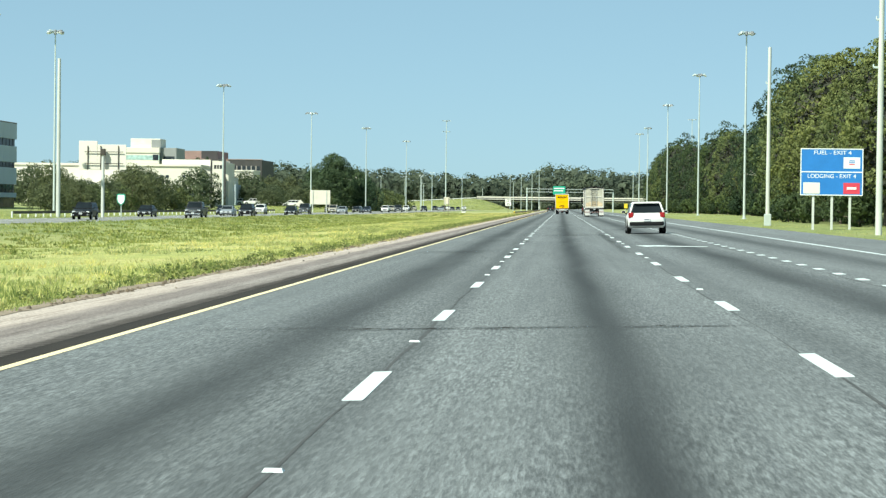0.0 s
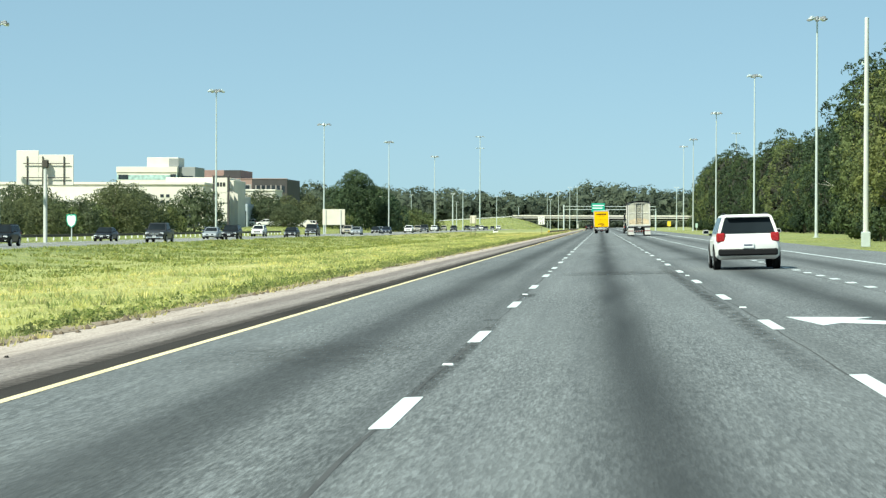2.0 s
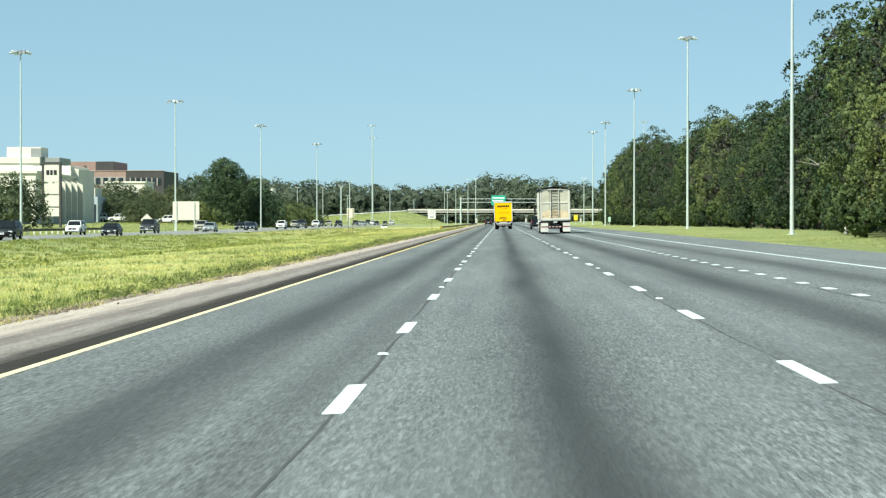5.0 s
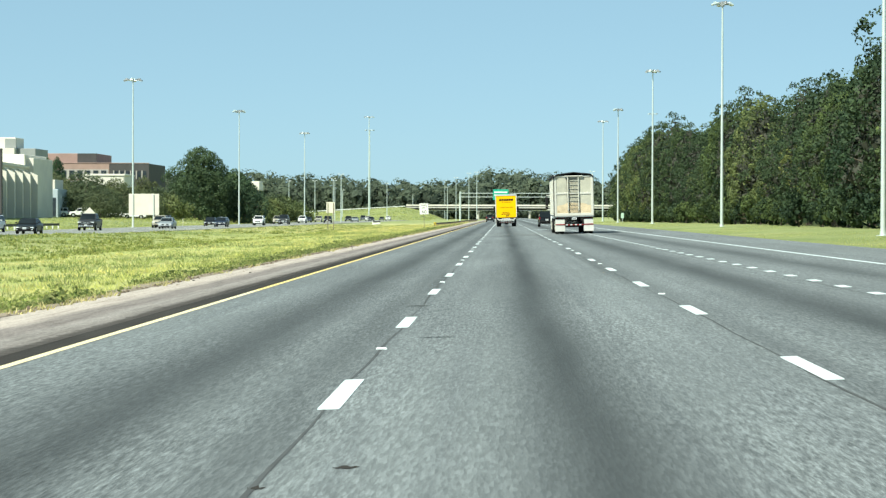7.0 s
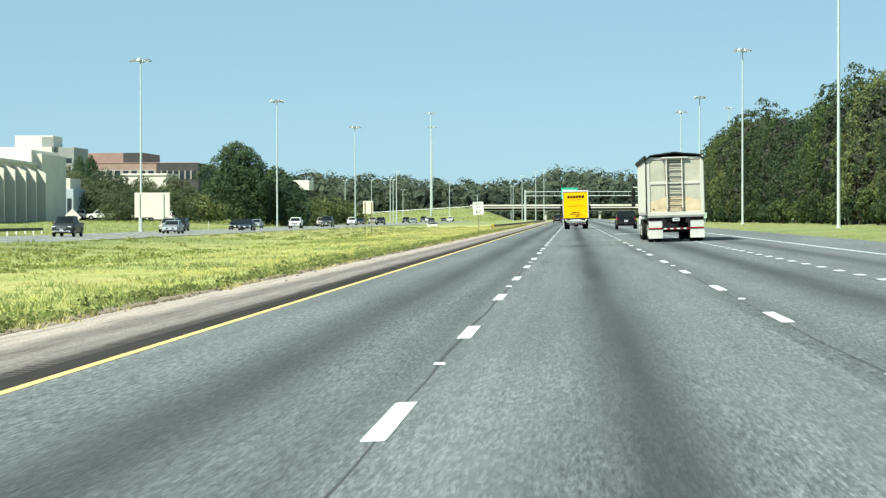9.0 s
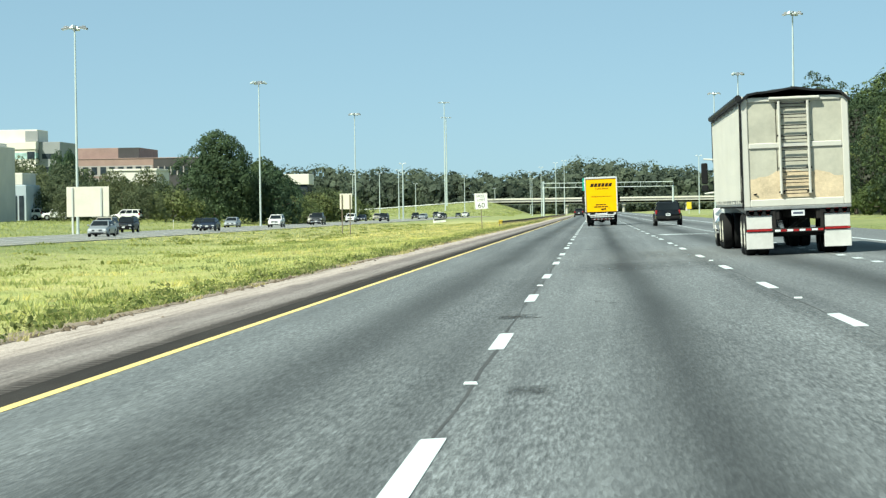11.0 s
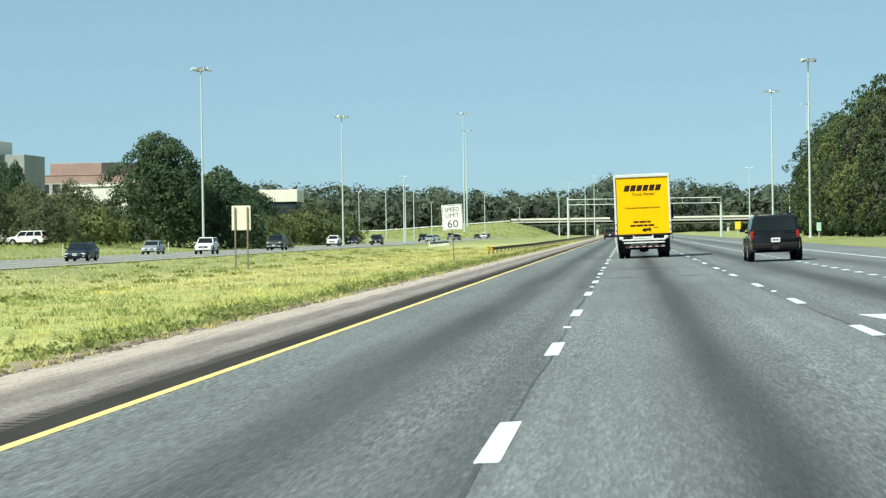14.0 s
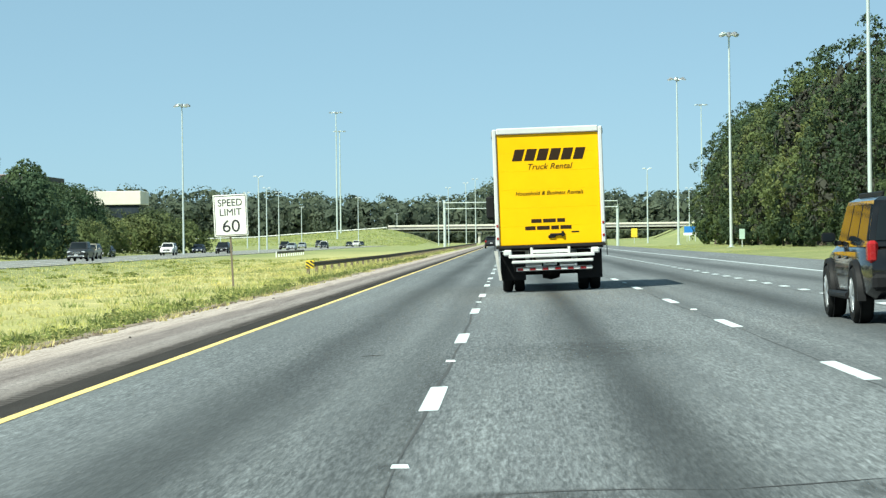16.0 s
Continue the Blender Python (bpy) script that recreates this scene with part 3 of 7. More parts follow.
for x0, x1, y in ((-2.73, -2.38, 10.4), (-1.90, -1.74, 10.3), (-1.92, -1.80, 19.5), (-1.05, -0.90, 10.4), (0.69, 0.82, 10.4), (-1.94, -1.80, 287.6), (-1.67, -1.52, 287.2), (-0.90, -0.78, 291.8), (-0.71, -0.55, 291.0), (-0.85, -0.77, 295.1), (-4.82, -4.52, 296.3), (-1.53, -1.39, 166.8), (-1.88, -1.79, 165.9), (-2.93, -2.65, 424.1)):
    g = Geo()
    for j in range(7):
        x = x0 + (x1 - x0) * j / 6
        yy = y + 0.03 * math.sin(j * 1.9 + y)
        w = (0.02 + 0.09 * abs(math.sin(j * 1.3 + x0))) * (1 - abs(j - 3) / 3.4)
        g.v += [(x, yy - w, SLOPE * x + 0.003), (x, yy + w, SLOPE * x + 0.003)]
    g.f = [(2 * j, 2 * j + 2, 2 * j + 3, 2 * j + 1) for j in range(6)]
    structure("road_crack", g, DARK_ASPHALT, "short dark spalled crack in the asphalt", "road crack")
for x0, x1, y0, y1, m in ((-2.9, 0.1, 9.95, 10.5, SMEAR), (0.25, 1.6, 9.85, 10.4, SMEAR), (-4.6, -2.7, 10.3, 11.0, STAIN), (-1.45, 2.0, 98.2, 98.9, SMEAR), (0.5, 2.1, 98.25, 98.7, SMEAR), (-1.5, 2.05, 98.4, 103.0, STAIN), (1.38, 1.7, 52, 112, SMEAR), (-1.92, -1.72, 50, 67, SMEAR), (-1.95, -1.6, 78.5, 81.5, SMEAR), (-1.6, -0.6, 407.2, 408.4, SMEAR), (0.45, 1.3, 407.2, 408.3, SMEAR), (-1.25, -0.55, 337.5, 338.5, SMEAR), (-1.55, -1.15, 274.4, 275.4, SMEAR), (-2.1, -1.6, 286.8, 288.4, SMEAR), (-1.55, -1.15, 180.2, 180.6, SMEAR), (-2.2, -1.8, 397.1, 398.1, SMEAR), (-2.05, -1.7, 67.3, 68.2, SMEAR), (-2.05, -1.7, 189.4, 190.3, SMEAR), (-1.75, 1.9, 308.0, 316.0, STAIN), (-1.75, 0.9, 421.0, 426.0, STAIN), (-4.9, -2.2, 56.0, 62.0, STAIN), (0.3, 1.75, 320.0, 330.0, STAIN), (2.1, 4.4, 120.0, 128.0, STAIN), (1.5, 1.8, 196.0, 246.0, STAIN), (1.45, 1.75, 270.0, 330.0, STAIN), (-2.05, -1.8, 196.0, 214.0, STAIN), (-2.02, -1.8, 290.0, 330.0, STAIN), (-2.02, -1.8, 340.0, 372.0, STAIN), (-2.02, -1.8, 398.0, 424.0, STAIN)):
    g = Geo()
    k = max(2, int((x1 - x0) / 0.4))
    for j in range(k + 1):
        x = x0 + (x1 - x0) * j / k
        g.v += [(x, y0, SLOPE * x + 0.0015), (x, y1, SLOPE * x + 0.0015)]
    g.f = [(2 * j, 2 * j + 2, 2 * j + 3, 2 * j + 1) for j in range(k)]
    structure("road_smear", g, m, "frayed dark smear of tar on the asphalt", "road stain")
for jx, half in ((-1.84, 0.017), (1.78, 0.014), (4.75, 0.012)):
    g = Geo()
    y = -60.0
    while y < 620:
        dx = 0.02 * math.sin(y * 0.21) + 0.014 * math.sin(y * 0.9)
        w = half * (0.55 + 0.3 * math.sin(y * 0.37 + jx) + 0.45 * math.sin(y * 0.083 + 1.3 * jx) ** 2)
        g.v += [(jx + dx - w, y, SLOPE * jx + 0.0025), (jx + dx + w, y, SLOPE * jx + 0.0025)]
        y += 1.5
    g.f = [(2 * j, 2 * j + 1, 2 * j + 3, 2 * j + 2) for j in range(len(g.v) // 2 - 1)]
    structure("road_joint", g, JOINT, "dark lengthwise joint between asphalt lanes", "road joint")
for y in (62.0, 369.5):
    pts = [(4.35, 0.0), (4.35, 0.5), (3.0, 3.3), (3.3, 3.9), (2.2, 4.6), (2.45, 1.6), (2.75, 2.3)]
    g = Geo().loft([[(x, y + d, SLOPE * x + 0.002) for x, d in pts], [(x, y + d, SLOPE * x + 0.006) for x, d in pts]])
    structure("lane_arrow", g, WHITE_LINE, "white painted lane arrow bending to the side", "road marking")
repeat("road_stud", stud, [(-1.84, (k + 0.62) * CYCLE, SLOPE * -1.84 + 0.002) for k in list(range(-4, 60, 2)) + [-1, 3, 33]], road)
repeat("road_stud", stud, [(1.84, (k + 0.8) * CYCLE, SLOPE * 1.84 + 0.002) for k in range(-3, 60, 2)], road)
for lane_x in (-42.3, -46.0, -49.7):
    repeat("lane_dash", far_dash, [(lane_x, 150 + k * CYCLE, -0.449) for k in range(45)], bpy.data.objects["opposite_road"])

# ---- light poles ----


def light_pole(height, masts, thick=0.16, arm=0.92):
    """A tapered steel pole with a ring of floodlights at its top."""
    ob = thing("light_pole", "tall tapered galvanised steel pole with floodlights at its top", "street light", "roadside light poles")
    g = Geo().tube((0, 0, 0), (0, 0, height * 0.5), thick, thick * 0.78, 12).tube((0, 0, height * 0.5), (0, 0, height), thick * 0.78, thick * 0.5, 12)
    part("shaft", g, GALVANISED, ob, smooth=40)
    part("base_plate", Geo().box(-0.32, 0.32, -0.32, 0.32, 0, 0.06, 0.02).tube((0, 0, 0.05), (0, 0, 0.35), thick * 1.25, thick * 1.1, 12), GALVANISED, ob)
    part("head_ring", Geo().tube((0, 0, height - 0.25), (0, 0, height + 0.32), thick * 1.25, thick * 1.05, 12), LAMP_BODY, ob)
    for k in range(masts):
        a = 6.283185 * k / masts + 0.3
        c, s = math.cos(a) * arm, math.sin(a) * arm
        part("lamp_arm", Geo().tube((0, 0, height - 0.08), (c * 0.7, s * 0.7, height - 0.02), 0.05, 0.045, 8), GALVANISED, ob)
        m = pose(c, s, height - 0.04, 0, 0, math.degrees(a)) @ pose(0, 0, 0, 0, 14, 0)
        lamp = part("floodlight", Geo().box(-0.45, 0.45, -0.24, 0.24, -0.02, 0.2, 0.06, m).box(-0.2, 0.18, -0.13, 0.13, 0.18, 0.34, 0.04, m), LAMP_BODY if k % 2 else GALVANISED, ob)
        part("lens", Geo().box(-0.38, 0.38, -0.2, 0.2, -0.06, -0.015, 0.01, m), LAMP_GLASS, lamp, "pale glass lens")
    return ob


pole = light_pole(22.3, 4)
pole.matrix_basis = pose(*place_on(-57.5, 394.9), 0, 0, 20)
pole.scale.z = (21.14 - ground_z(-57.5, 394.9)) / 22.3
for x, y, top, turn in ((-64.0, 252.0, 22.0, 10), (-64.9, 292.5, 22.8, 40), (-54.2, 508.5, 20.82, 70), (-52.6, 636.8, 21.75, 15), (-49.6, 759.6, 21.6, 50)):
    copy_thing(pole, pose(*place_on(x, y), 0, 0, turn)).scale.z = (top - ground_z(x, y)) / 22.3
tall = light_pole(25.0, 4, 0.19)
tall.matrix_basis = pose(*place_on(24.3, 315.7), 0, 0, 30)
for x, y, top, turn in ((25.2, 444.5, 26.3, 0), (24.9, 573.7, 26.0, 45), (23.5, 669.4, 23.6, 25), (24.2, 764.4, 24.8, 60)):
    copy_thing(tall, pose(*place_on(x, y), 0, 0, turn)).scale.z = (top - ground_z(x, y)) / 25.0
mast = light_pole(43.5, 6, 0.3, 1.9)
tagged(mast, "very tall steel high-mast light pole with a ring of floodlights", "street light", "high-mast lights")
mast.matrix_basis = pose(*place_on(-58.3, 1211), 0, 0, 0)
mast.scale.z = 0.965
for x, y, k in ((-61.1, 1269, 0.835), (67, 1263, 0.97)):
    c = copy_thing(mast, pose(*place_on(x, y), 0, 0, 25))
    c.scale.z = k


def twin_lamp(height, reach):
    ob = thing("street_lamp", "slim grey street lamp with two short arms", "street light", "distant street lamps")
    part("shaft", Geo().tube((0, 0, 0), (0, 0, height), 0.17, 0.09, 10), GALVANISED, ob, smooth=40)
    for s in (-1, 1):
        part("lamp_arm", Geo().tube((0, 0, height - 0.1), (s * reach, 0, height + 0.25), 0.05, 0.04, 8), GALVANISED, ob)
        part("lamp_head", Geo().box(min(s * reach, s * (reach + 0.55)), max(s * reach, s * (reach + 0.55)), -0.2, 0.2, height + 0.14, height + 0.36, 0.05), LAMP_GLASS, ob)
    return ob


lamp = twin_lamp(14.0, 0.3)
lamp.matrix_basis = pose(*place_on(25.2, 863.5))
for x, y, k in ((-80.1, 1065, 1.0), (-64.6, 989, 0.95), (-44.6, 821, 0.93), (-54.9, 939, 0.96), (-60.2, 1024, 1.0), (-67.9, 1184, 0.8), (-47.9, 1156, 1.05), (-43.3, 1319, 0.45), (-24, 1190, 1.0), (-19, 1120, 1.2), (-10.2, 1060, 1.25), (-14.5, 1160, 1.35), (-30, 1400, 1.4), (38, 930, 0.8)):
    c = copy_thing(lamp, pose(*place_on(x, y), 0, 0, 15))
    c.scale = (1, 1, k)


def bare_pole(height, thick, label, brackets):
    ob = thing("utility_pole", label, "pole", "bare poles")
    part("shaft", Geo().tube((0, 0, 0), (0, 0, height), thick, thick * 0.72, 12), WOODPOLE, ob, smooth=40)
    part("cap", Geo().tube((0, 0, height), (0, 0, height + 0.05), thick * 0.76, thick * 0.5, 12), GALVANISED, ob)
    for z, r in brackets:
        part("bracket", Geo().box(-r, 0.0, -0.06, 0.06, z - 0.06, z + 0.06, 0.01).tube((-r, 0, z + 0.02), (-r, 0, z + 0.2), 0.05, 0.04, 8), GALVANISED, ob)
    return ob


p1 = bare_pole(16.4, 0.21, "bare pale roadside pole with two small brackets", [(10.2, 0.45), (13.1, 0.3)])
p1.matrix_basis = pose(*place_on(18.6, 209.8))
copy_thing(p1, pose(*place_on(18.9, 133.0)))
bare_pole(17.6, 0.24, "bare pale pole without any lamp", []).matrix_basis = pose(*place_on(-56.1, 252.5))
part("control_box", Geo().box(-0.32, 0.32, -0.22, 0.22, 0.0, 1.1, 0.04), GALVANISED, p1)
tagged(thing("marker_post", "slim pale marker post in the grass", "post", "marker posts", place_on(-55.5, 574)), kind="")
mp = bpy.data.objects["marker_post"]
part("stake", Geo().box(-0.035, 0.035, -0.03, 0.03, 0, 1.25, 0.01), TAN, mp)
part("reflector", Geo().box(-0.03, 0.03, -0.042, -0.032, 1.0, 1.2, 0.005), SIGN_WHITE, mp)
copy_thing(mp, pose(*place_on(-55.3, 628)))

# ---- signs ----


def board(name, label, x0, x1, y, z0, z1, face, back, posts, post_material, category="sign", radius=0.05, behind=0.07):
    """A sheet sign on posts; its face looks along -y."""
    ob = thing(name, label, category)
    cx = (x0 + x1) / 2
    base = min(ground_z(x0, y), ground_z(x1, y))
    ob.location = (cx, y, base)
    w, a, b = (x1 - x0) / 2, z0 - base, z1 - base
    panel = part("panel", Geo().box(-w, w, -0.02, 0.02, a, b, 0.012), face, ob)
    if back:
        part("backing", Geo().box(-w + 0.02, w - 0.02, 0.021, 0.035, a + 0.02, b - 0.02, 0.004), back, ob)
    for px in posts:
        part("post", Geo().box(px - radius, px + radius, behind - radius * 0.7, behind + radius * 0.7, ground_z(cx + px, y) - base - 0.1, b - 0.1, 0.01), post_material, ob)
    return ob, panel, w, a, b


limit, panel, w, a, b = board("speed_limit_sign", "white speed limit sign with black lettering on a post", -11.73, -10.51, 484.1, 1.48, 2.98, SIGN_WHITE, TAN, (-0.05,), DARKWOOD, radius=0.035)
limit.rotation_euler = (0, radians(-2.5), radians(3))
h = b - a
edge = 0.035
bt = Geo()
for x0, x1, z0, z1 in ((-w + edge, w - edge, b - edge - 0.02, b - edge), (-w + edge, w - edge, a + edge, a + edge + 0.02), (-w + edge, -w + edge + 0.02, a + edge + 0.02, b - edge - 0.02), (w - edge - 0.02, w - edge, a + edge + 0.02, b - edge - 0.02)):
    bt.box(x0, x1, -0.026, -0.0205, z0, z1)
part("border", bt, SIGN_BLACK, limit)
for words, size, z, wide in (("SPEED", 0.36, 0.80, 0.92), ("LIMIT", 0.36, 0.57, 0.95), ("60", 0.62, 0.23, 1.08)):
    lettering("lettering", words, size, SIGN_BLACK, panel, Matrix.Translation((0, -0.025, a + h * z)) @ pose(0, 0, 0, 90, 0, 0), wide=wide)

back_sign, *_ = board("blank_sign", "blank pale back of a small sign on two posts", -24.37, -23.23, 484.0, 1.66, 3.12, TAN, None, (-0.36, 0.38), DARKWOOD, behind=-0.07, radius=0.045)
big_back, *_ = board("blank_sign", "large blank cream back of a road sign on two posts", -53.5, -49.2, 500.0, 1.32, 4.32, TAN, None, (-1.55, 1.35), WOODPOLE, behind=-0.09, radius=0.09)
yel, *_ = board("warning_sign", "small yellow warning sign on a post", 22.2, 23.4, 867.0, 1.2, 2.9, SIGN_YELLOW, TAN, (0.0,), GALVANISED)
board("marker_sign", "small faded green marker sign on a post at the verge", 23.9, 24.5, 664.0, 0.9, 2.0, SIGN_PALE, TAN, (0.0,), GALVANISED)
bl, *_ = board("guide_sign", "small blue roadside sign with a white lower edge on two posts", 32.4, 35.1, 867.7, 1.45, 3.2, SIGN_BLUE, TAN, (-0.8, 0.8), GALVANISED)
part("lower_edge", Geo().box(-1.5, 1.5, -0.035, -0.021, 1.45 - ground_z(32.4, 867.7), 1.95 - ground_z(32.4, 867.7), 0.01), SIGN_WHITE, bl)
gd, *_ = board("route_sign", "small green and white shield-shaped route sign on a post", -53.15, -52.75, 274.0, 1.15, 2.3, SIGN_PALE, TAN, (0.0,), GALVANISED)
shield = lambda y, k: [(x * k, y, 2.25 + (z - 2.25) * k) for x, z in ((-0.5, 2.85), (-0.25, 2.95), (0.0, 2.88), (0.25, 2.95), (0.5, 2.85), (0.52, 2.3), (0.38, 1.85), (0.0, 1.55), (-0.38, 1.85), (-0.52, 2.3))]
part("route_shield", Geo().loft([shield(-0.034, 1.0), shield(-0.052, 1.0)]), SIGN_GREEN, gd, "green-edged route shield")
part("shield_face", Geo().loft([shield(-0.053, 0.82), shield(-0.06, 0.82)]), SIGN_WHITE, gd)

diamond = thing("diamond_sign", "pale back of a diamond-shaped warning sign on a post", "sign", "", place_on(-49.5, 443.3))
part("plate", Geo().box(-0.62, 0.62, -0.02, 0.02, -0.62, 0.62, 0.01, pose(0, 0, 1.95, 0, 45, 0)), TAN, diamond)
part("post", Geo().box(-0.05, 0.05, 0.03, 0.1, 0, 2.3, 0.01), GALVANISED, diamond)

# services sign
serv, panel, w, a, b = board("services_sign", "large blue motorway services sign with logo panels on three posts", 17.6, 22.3, 169.0, 2.45, 6.0, SIGN_BLUE, TAN, (-1.35, 0.05, 1.4), WOODPOLE, radius=0.09, behind=0.12)
g = Geo()
for x0, x1, z0, z1 in ((-w, w, b - 0.07, b), (-w, w, a, a + 0.07), (-w, -w + 0.07, a + 0.07, b - 0.07), (w - 0.07, w, a + 0.07, b - 0.07), (-w + 0.07, w - 0.07, (a + b) / 2 - 0.04, (a + b) / 2 + 0.04)):
    g.box(x0, x1, -0.03, -0.021, z0, z1)
part("border", g, SIGN_WHITE, serv)
mid = (a + b) / 2
lettering("lettering", "FUEL - EXIT 4", 0.42, SIGN_WHITE, panel, Matrix.Translation((0.05, -0.025, b - 0.33)) @ pose(0, 0, 0, 90, 0, 0), wide=1.15)
lettering("lettering", "LODGING - EXIT 4", 0.42, SIGN_WHITE, panel, Matrix.Translation((0, -0.025, mid - 0.33)) @ pose(0, 0, 0, 90, 0, 0), wide=1.05)
for x, z, m in ((1.5, b - 1.08, SIGN_WHITE), (-1.5, a + 0.55, SIGN_AMBER), (1.5, a + 0.55, SIGN_RED)):
    lp = part("logo_panel", Geo().box(x - 0.62, x + 0.62, -0.034, -0.022, z - 0.42, z + 0.42, 0.01), m, serv)
    if m is SIGN_WHITE:
        part("logo_shape", Geo().box(x - 0.22, x + 0.22, -0.04, -0.035, z - 0.02, z + 0.06).box(x - 0.22, x + 0.22, -0.04, -0.035, z + 0.12, z + 0.2), SIGN_BLUE, lp)
        part("logo_shape", Geo().box(x - 0.22, x + 0.22, -0.04, -0.035, z - 0.16, z - 0.08), SIGN_RED, lp)
    else:
        part("logo_shape", Geo().box(x - 0.36, x + 0.36, -0.04, -0.035, z - 0.08, z + 0.1), SIGN_WHITE if m is SIGN_RED else SIGN_AMBER, lp)

# billboard seen from behind
bill = thing("billboard", "blank cream billboard seen from behind on a tall post", "billboard", "", (-53.2, 264.0, ground_z(-53.2, 264)))
z0 = -ground_z(-53.2, 264)
part("panel", Geo().box(-2.9, -0.75, 0.0, 0.12, z0 + 5.05, z0 + 8.35, 0.02).box(-0.74, 2.6, 0.0, 0.12, z0 + 5.05, z0 + 7.95, 0.02), WHITE_WALL, bill)
for x in (-1.85, -0.35, 1.7):
    part("upright", Geo().box(x - 0.038, x + 0.038, -0.14, -0.01, z0 + 5.0, z0 + 7.8, 0.01), RUSTY, bill)
for z in (5.75, 7.1):
    part("stringer", Geo().box(-2.2, 2.3, -0.22, -0.145, z0 + z - 0.038, z0 + z + 0.038, 0.01), RUSTY, bill)
part("post", Geo().tube((0, -0.45, 0), (0, -0.45, z0 + 7.3), 0.2, 0.17, 12), WOODPOLE, bill, smooth=40)
part("head", Geo().box(-0.28, 0.28, -0.72, -0.2, z0 + 6.7, z0 + 7.45, 0.05), RUSTY, bill)

# overhead gantry
gan = thing("sign_gantry", "grey steel truss gantry spanning the carriageway with green signs", "sign gantry", "", (2.5, 805.0, 0))
for x in (-14.4, 14.4):
    zb = ground_z(2.5 + x, 805)
    part("column", Geo().tube((x, 0, zb), (x, 0, 7.8 if x < 0 else 6.5), 0.26, 0.22, 12), GALVANISED, gan, smooth=40)
for z in (6.35, 7.35):
    for dy in (-0.3, 0.3):
        part("chord", Geo().tube((-14.4, dy, z), (14.4, dy, z), 0.07, None, 8), GALVANISED, gan)
for k in range(9):
    x = -14.4 + k * 3.6
    part("truss_strut", Geo().tube((x, -0.3, 6.35), (x, -0.3, 7.35), 0.03, None, 6), GALVANISED, gan)
for x0, x1, z0, z1 in ((-5.7, -1.6, 5.55, 8.35),):
    s = part("guide_sign", Geo().box(x0, x1, -0.85, -0.75, z0, z1, 0.02), SIGN_GREEN, gan, "green guide sign panel")
    part("writing_bar", Geo().box(x0 + 0.3, x1 - 0.3, -0.862, -0.852, z1 - 0.9, z1 - 0.55).box(x0 + 0.3, x1 - 0.7, -0.862, -0.852, z1 - 1.7, z1 - 1.35), SIGN_WHITE, s)

# ---- guard rails ----


def guard_rail(points, label, post_material, beam_material, step=1.9, post_step=3.8):
    ob = thing("guard_rail", label, "guard rail", "guard rails", (points[0][0], points[0][1], 0))
    o = Vector((points[0][0], points[0][1], 0))
    prof = [(0.0, 0.72), (0.05, 0.69), (0.0, 0.60), (0.05, 0.5), (0.0, 0.42), (-0.012, 0.42), (0.038, 0.5), (-0.012, 0.60), (0.038, 0.69), (-0.012, 0.72)]
    rings, total = [], 0.0
    posts = []
    for (x0, y0), (x1, y1) in zip(points, points[1:]):
        d = math.hypot(x1 - x0, y1 - y0)
        k = max(1, int(d / post_step))
        for j in range(k + (1 if (x1, y1) == points[-1] else 0)):
            x, y = x0 + (x1 - x0) * j / k, y0 + (y1 - y0) * j / k
            z = ground_z(x, y)
            nx, ny = (y1 - y0) / d, -(x1 - x0) / d
            rings.append([Vector((x + nx * a, y + ny * a, z + h)) - o for a, h in prof])
            posts.append((x - nx * 0.1, y - ny * 0.1, z))
    part("beam", Geo().loft(rings), beam_material, ob)
    me = Geo().box(-0.07, 0.07, -0.09, 0.09, -0.2, 0.68, 0.01).mesh("rail_post")
    me.materials.append(post_material)
    for p in posts:
        q = new("rail_post", me)
        q.parent = ob
        q.location = Vector(p) - o
    return ob


r1 = guard_rail([(-10.4, 509), (-9.3, 560), (-9.2, 700), (-9.2, 1000)], "dark weathered steel guard rail along the median shoulder", DARKWOOD, RUSTY)
r1.scale.z = 0.74
part("end_marker", Geo().box(-0.2, 0.2, -0.12, -0.06, 0.0, 0.5, 0.03), SIGN_YELLOW, r1, "yellow and black striped end marker")
for x, z, reach in ((0.1, 0.38, 0.12), (0.0, 0.25, 0.24), (-0.1, 0.12, 0.12)):
    part("end_stripe", Geo().box(-reach, reach, -0.006, 0.006, -0.042, 0.042, 0.0, pose(x, -0.128, z, 0, 42, 0)), SIGN_BLACK, r1)
guard_rail([(-28.8, 687), (-29.2, 715), (-29.6, 735)], "steel guard rail with white posts in the median", SIGN_WHITE, RUSTY)
guard_rail([(-57.2, 235), (-57.0, 300), (-56.8, 392), (-56.5, 462)], "dark steel guard rail with pale posts by the far carriageway", SIGN_WHITE, RUSTY)

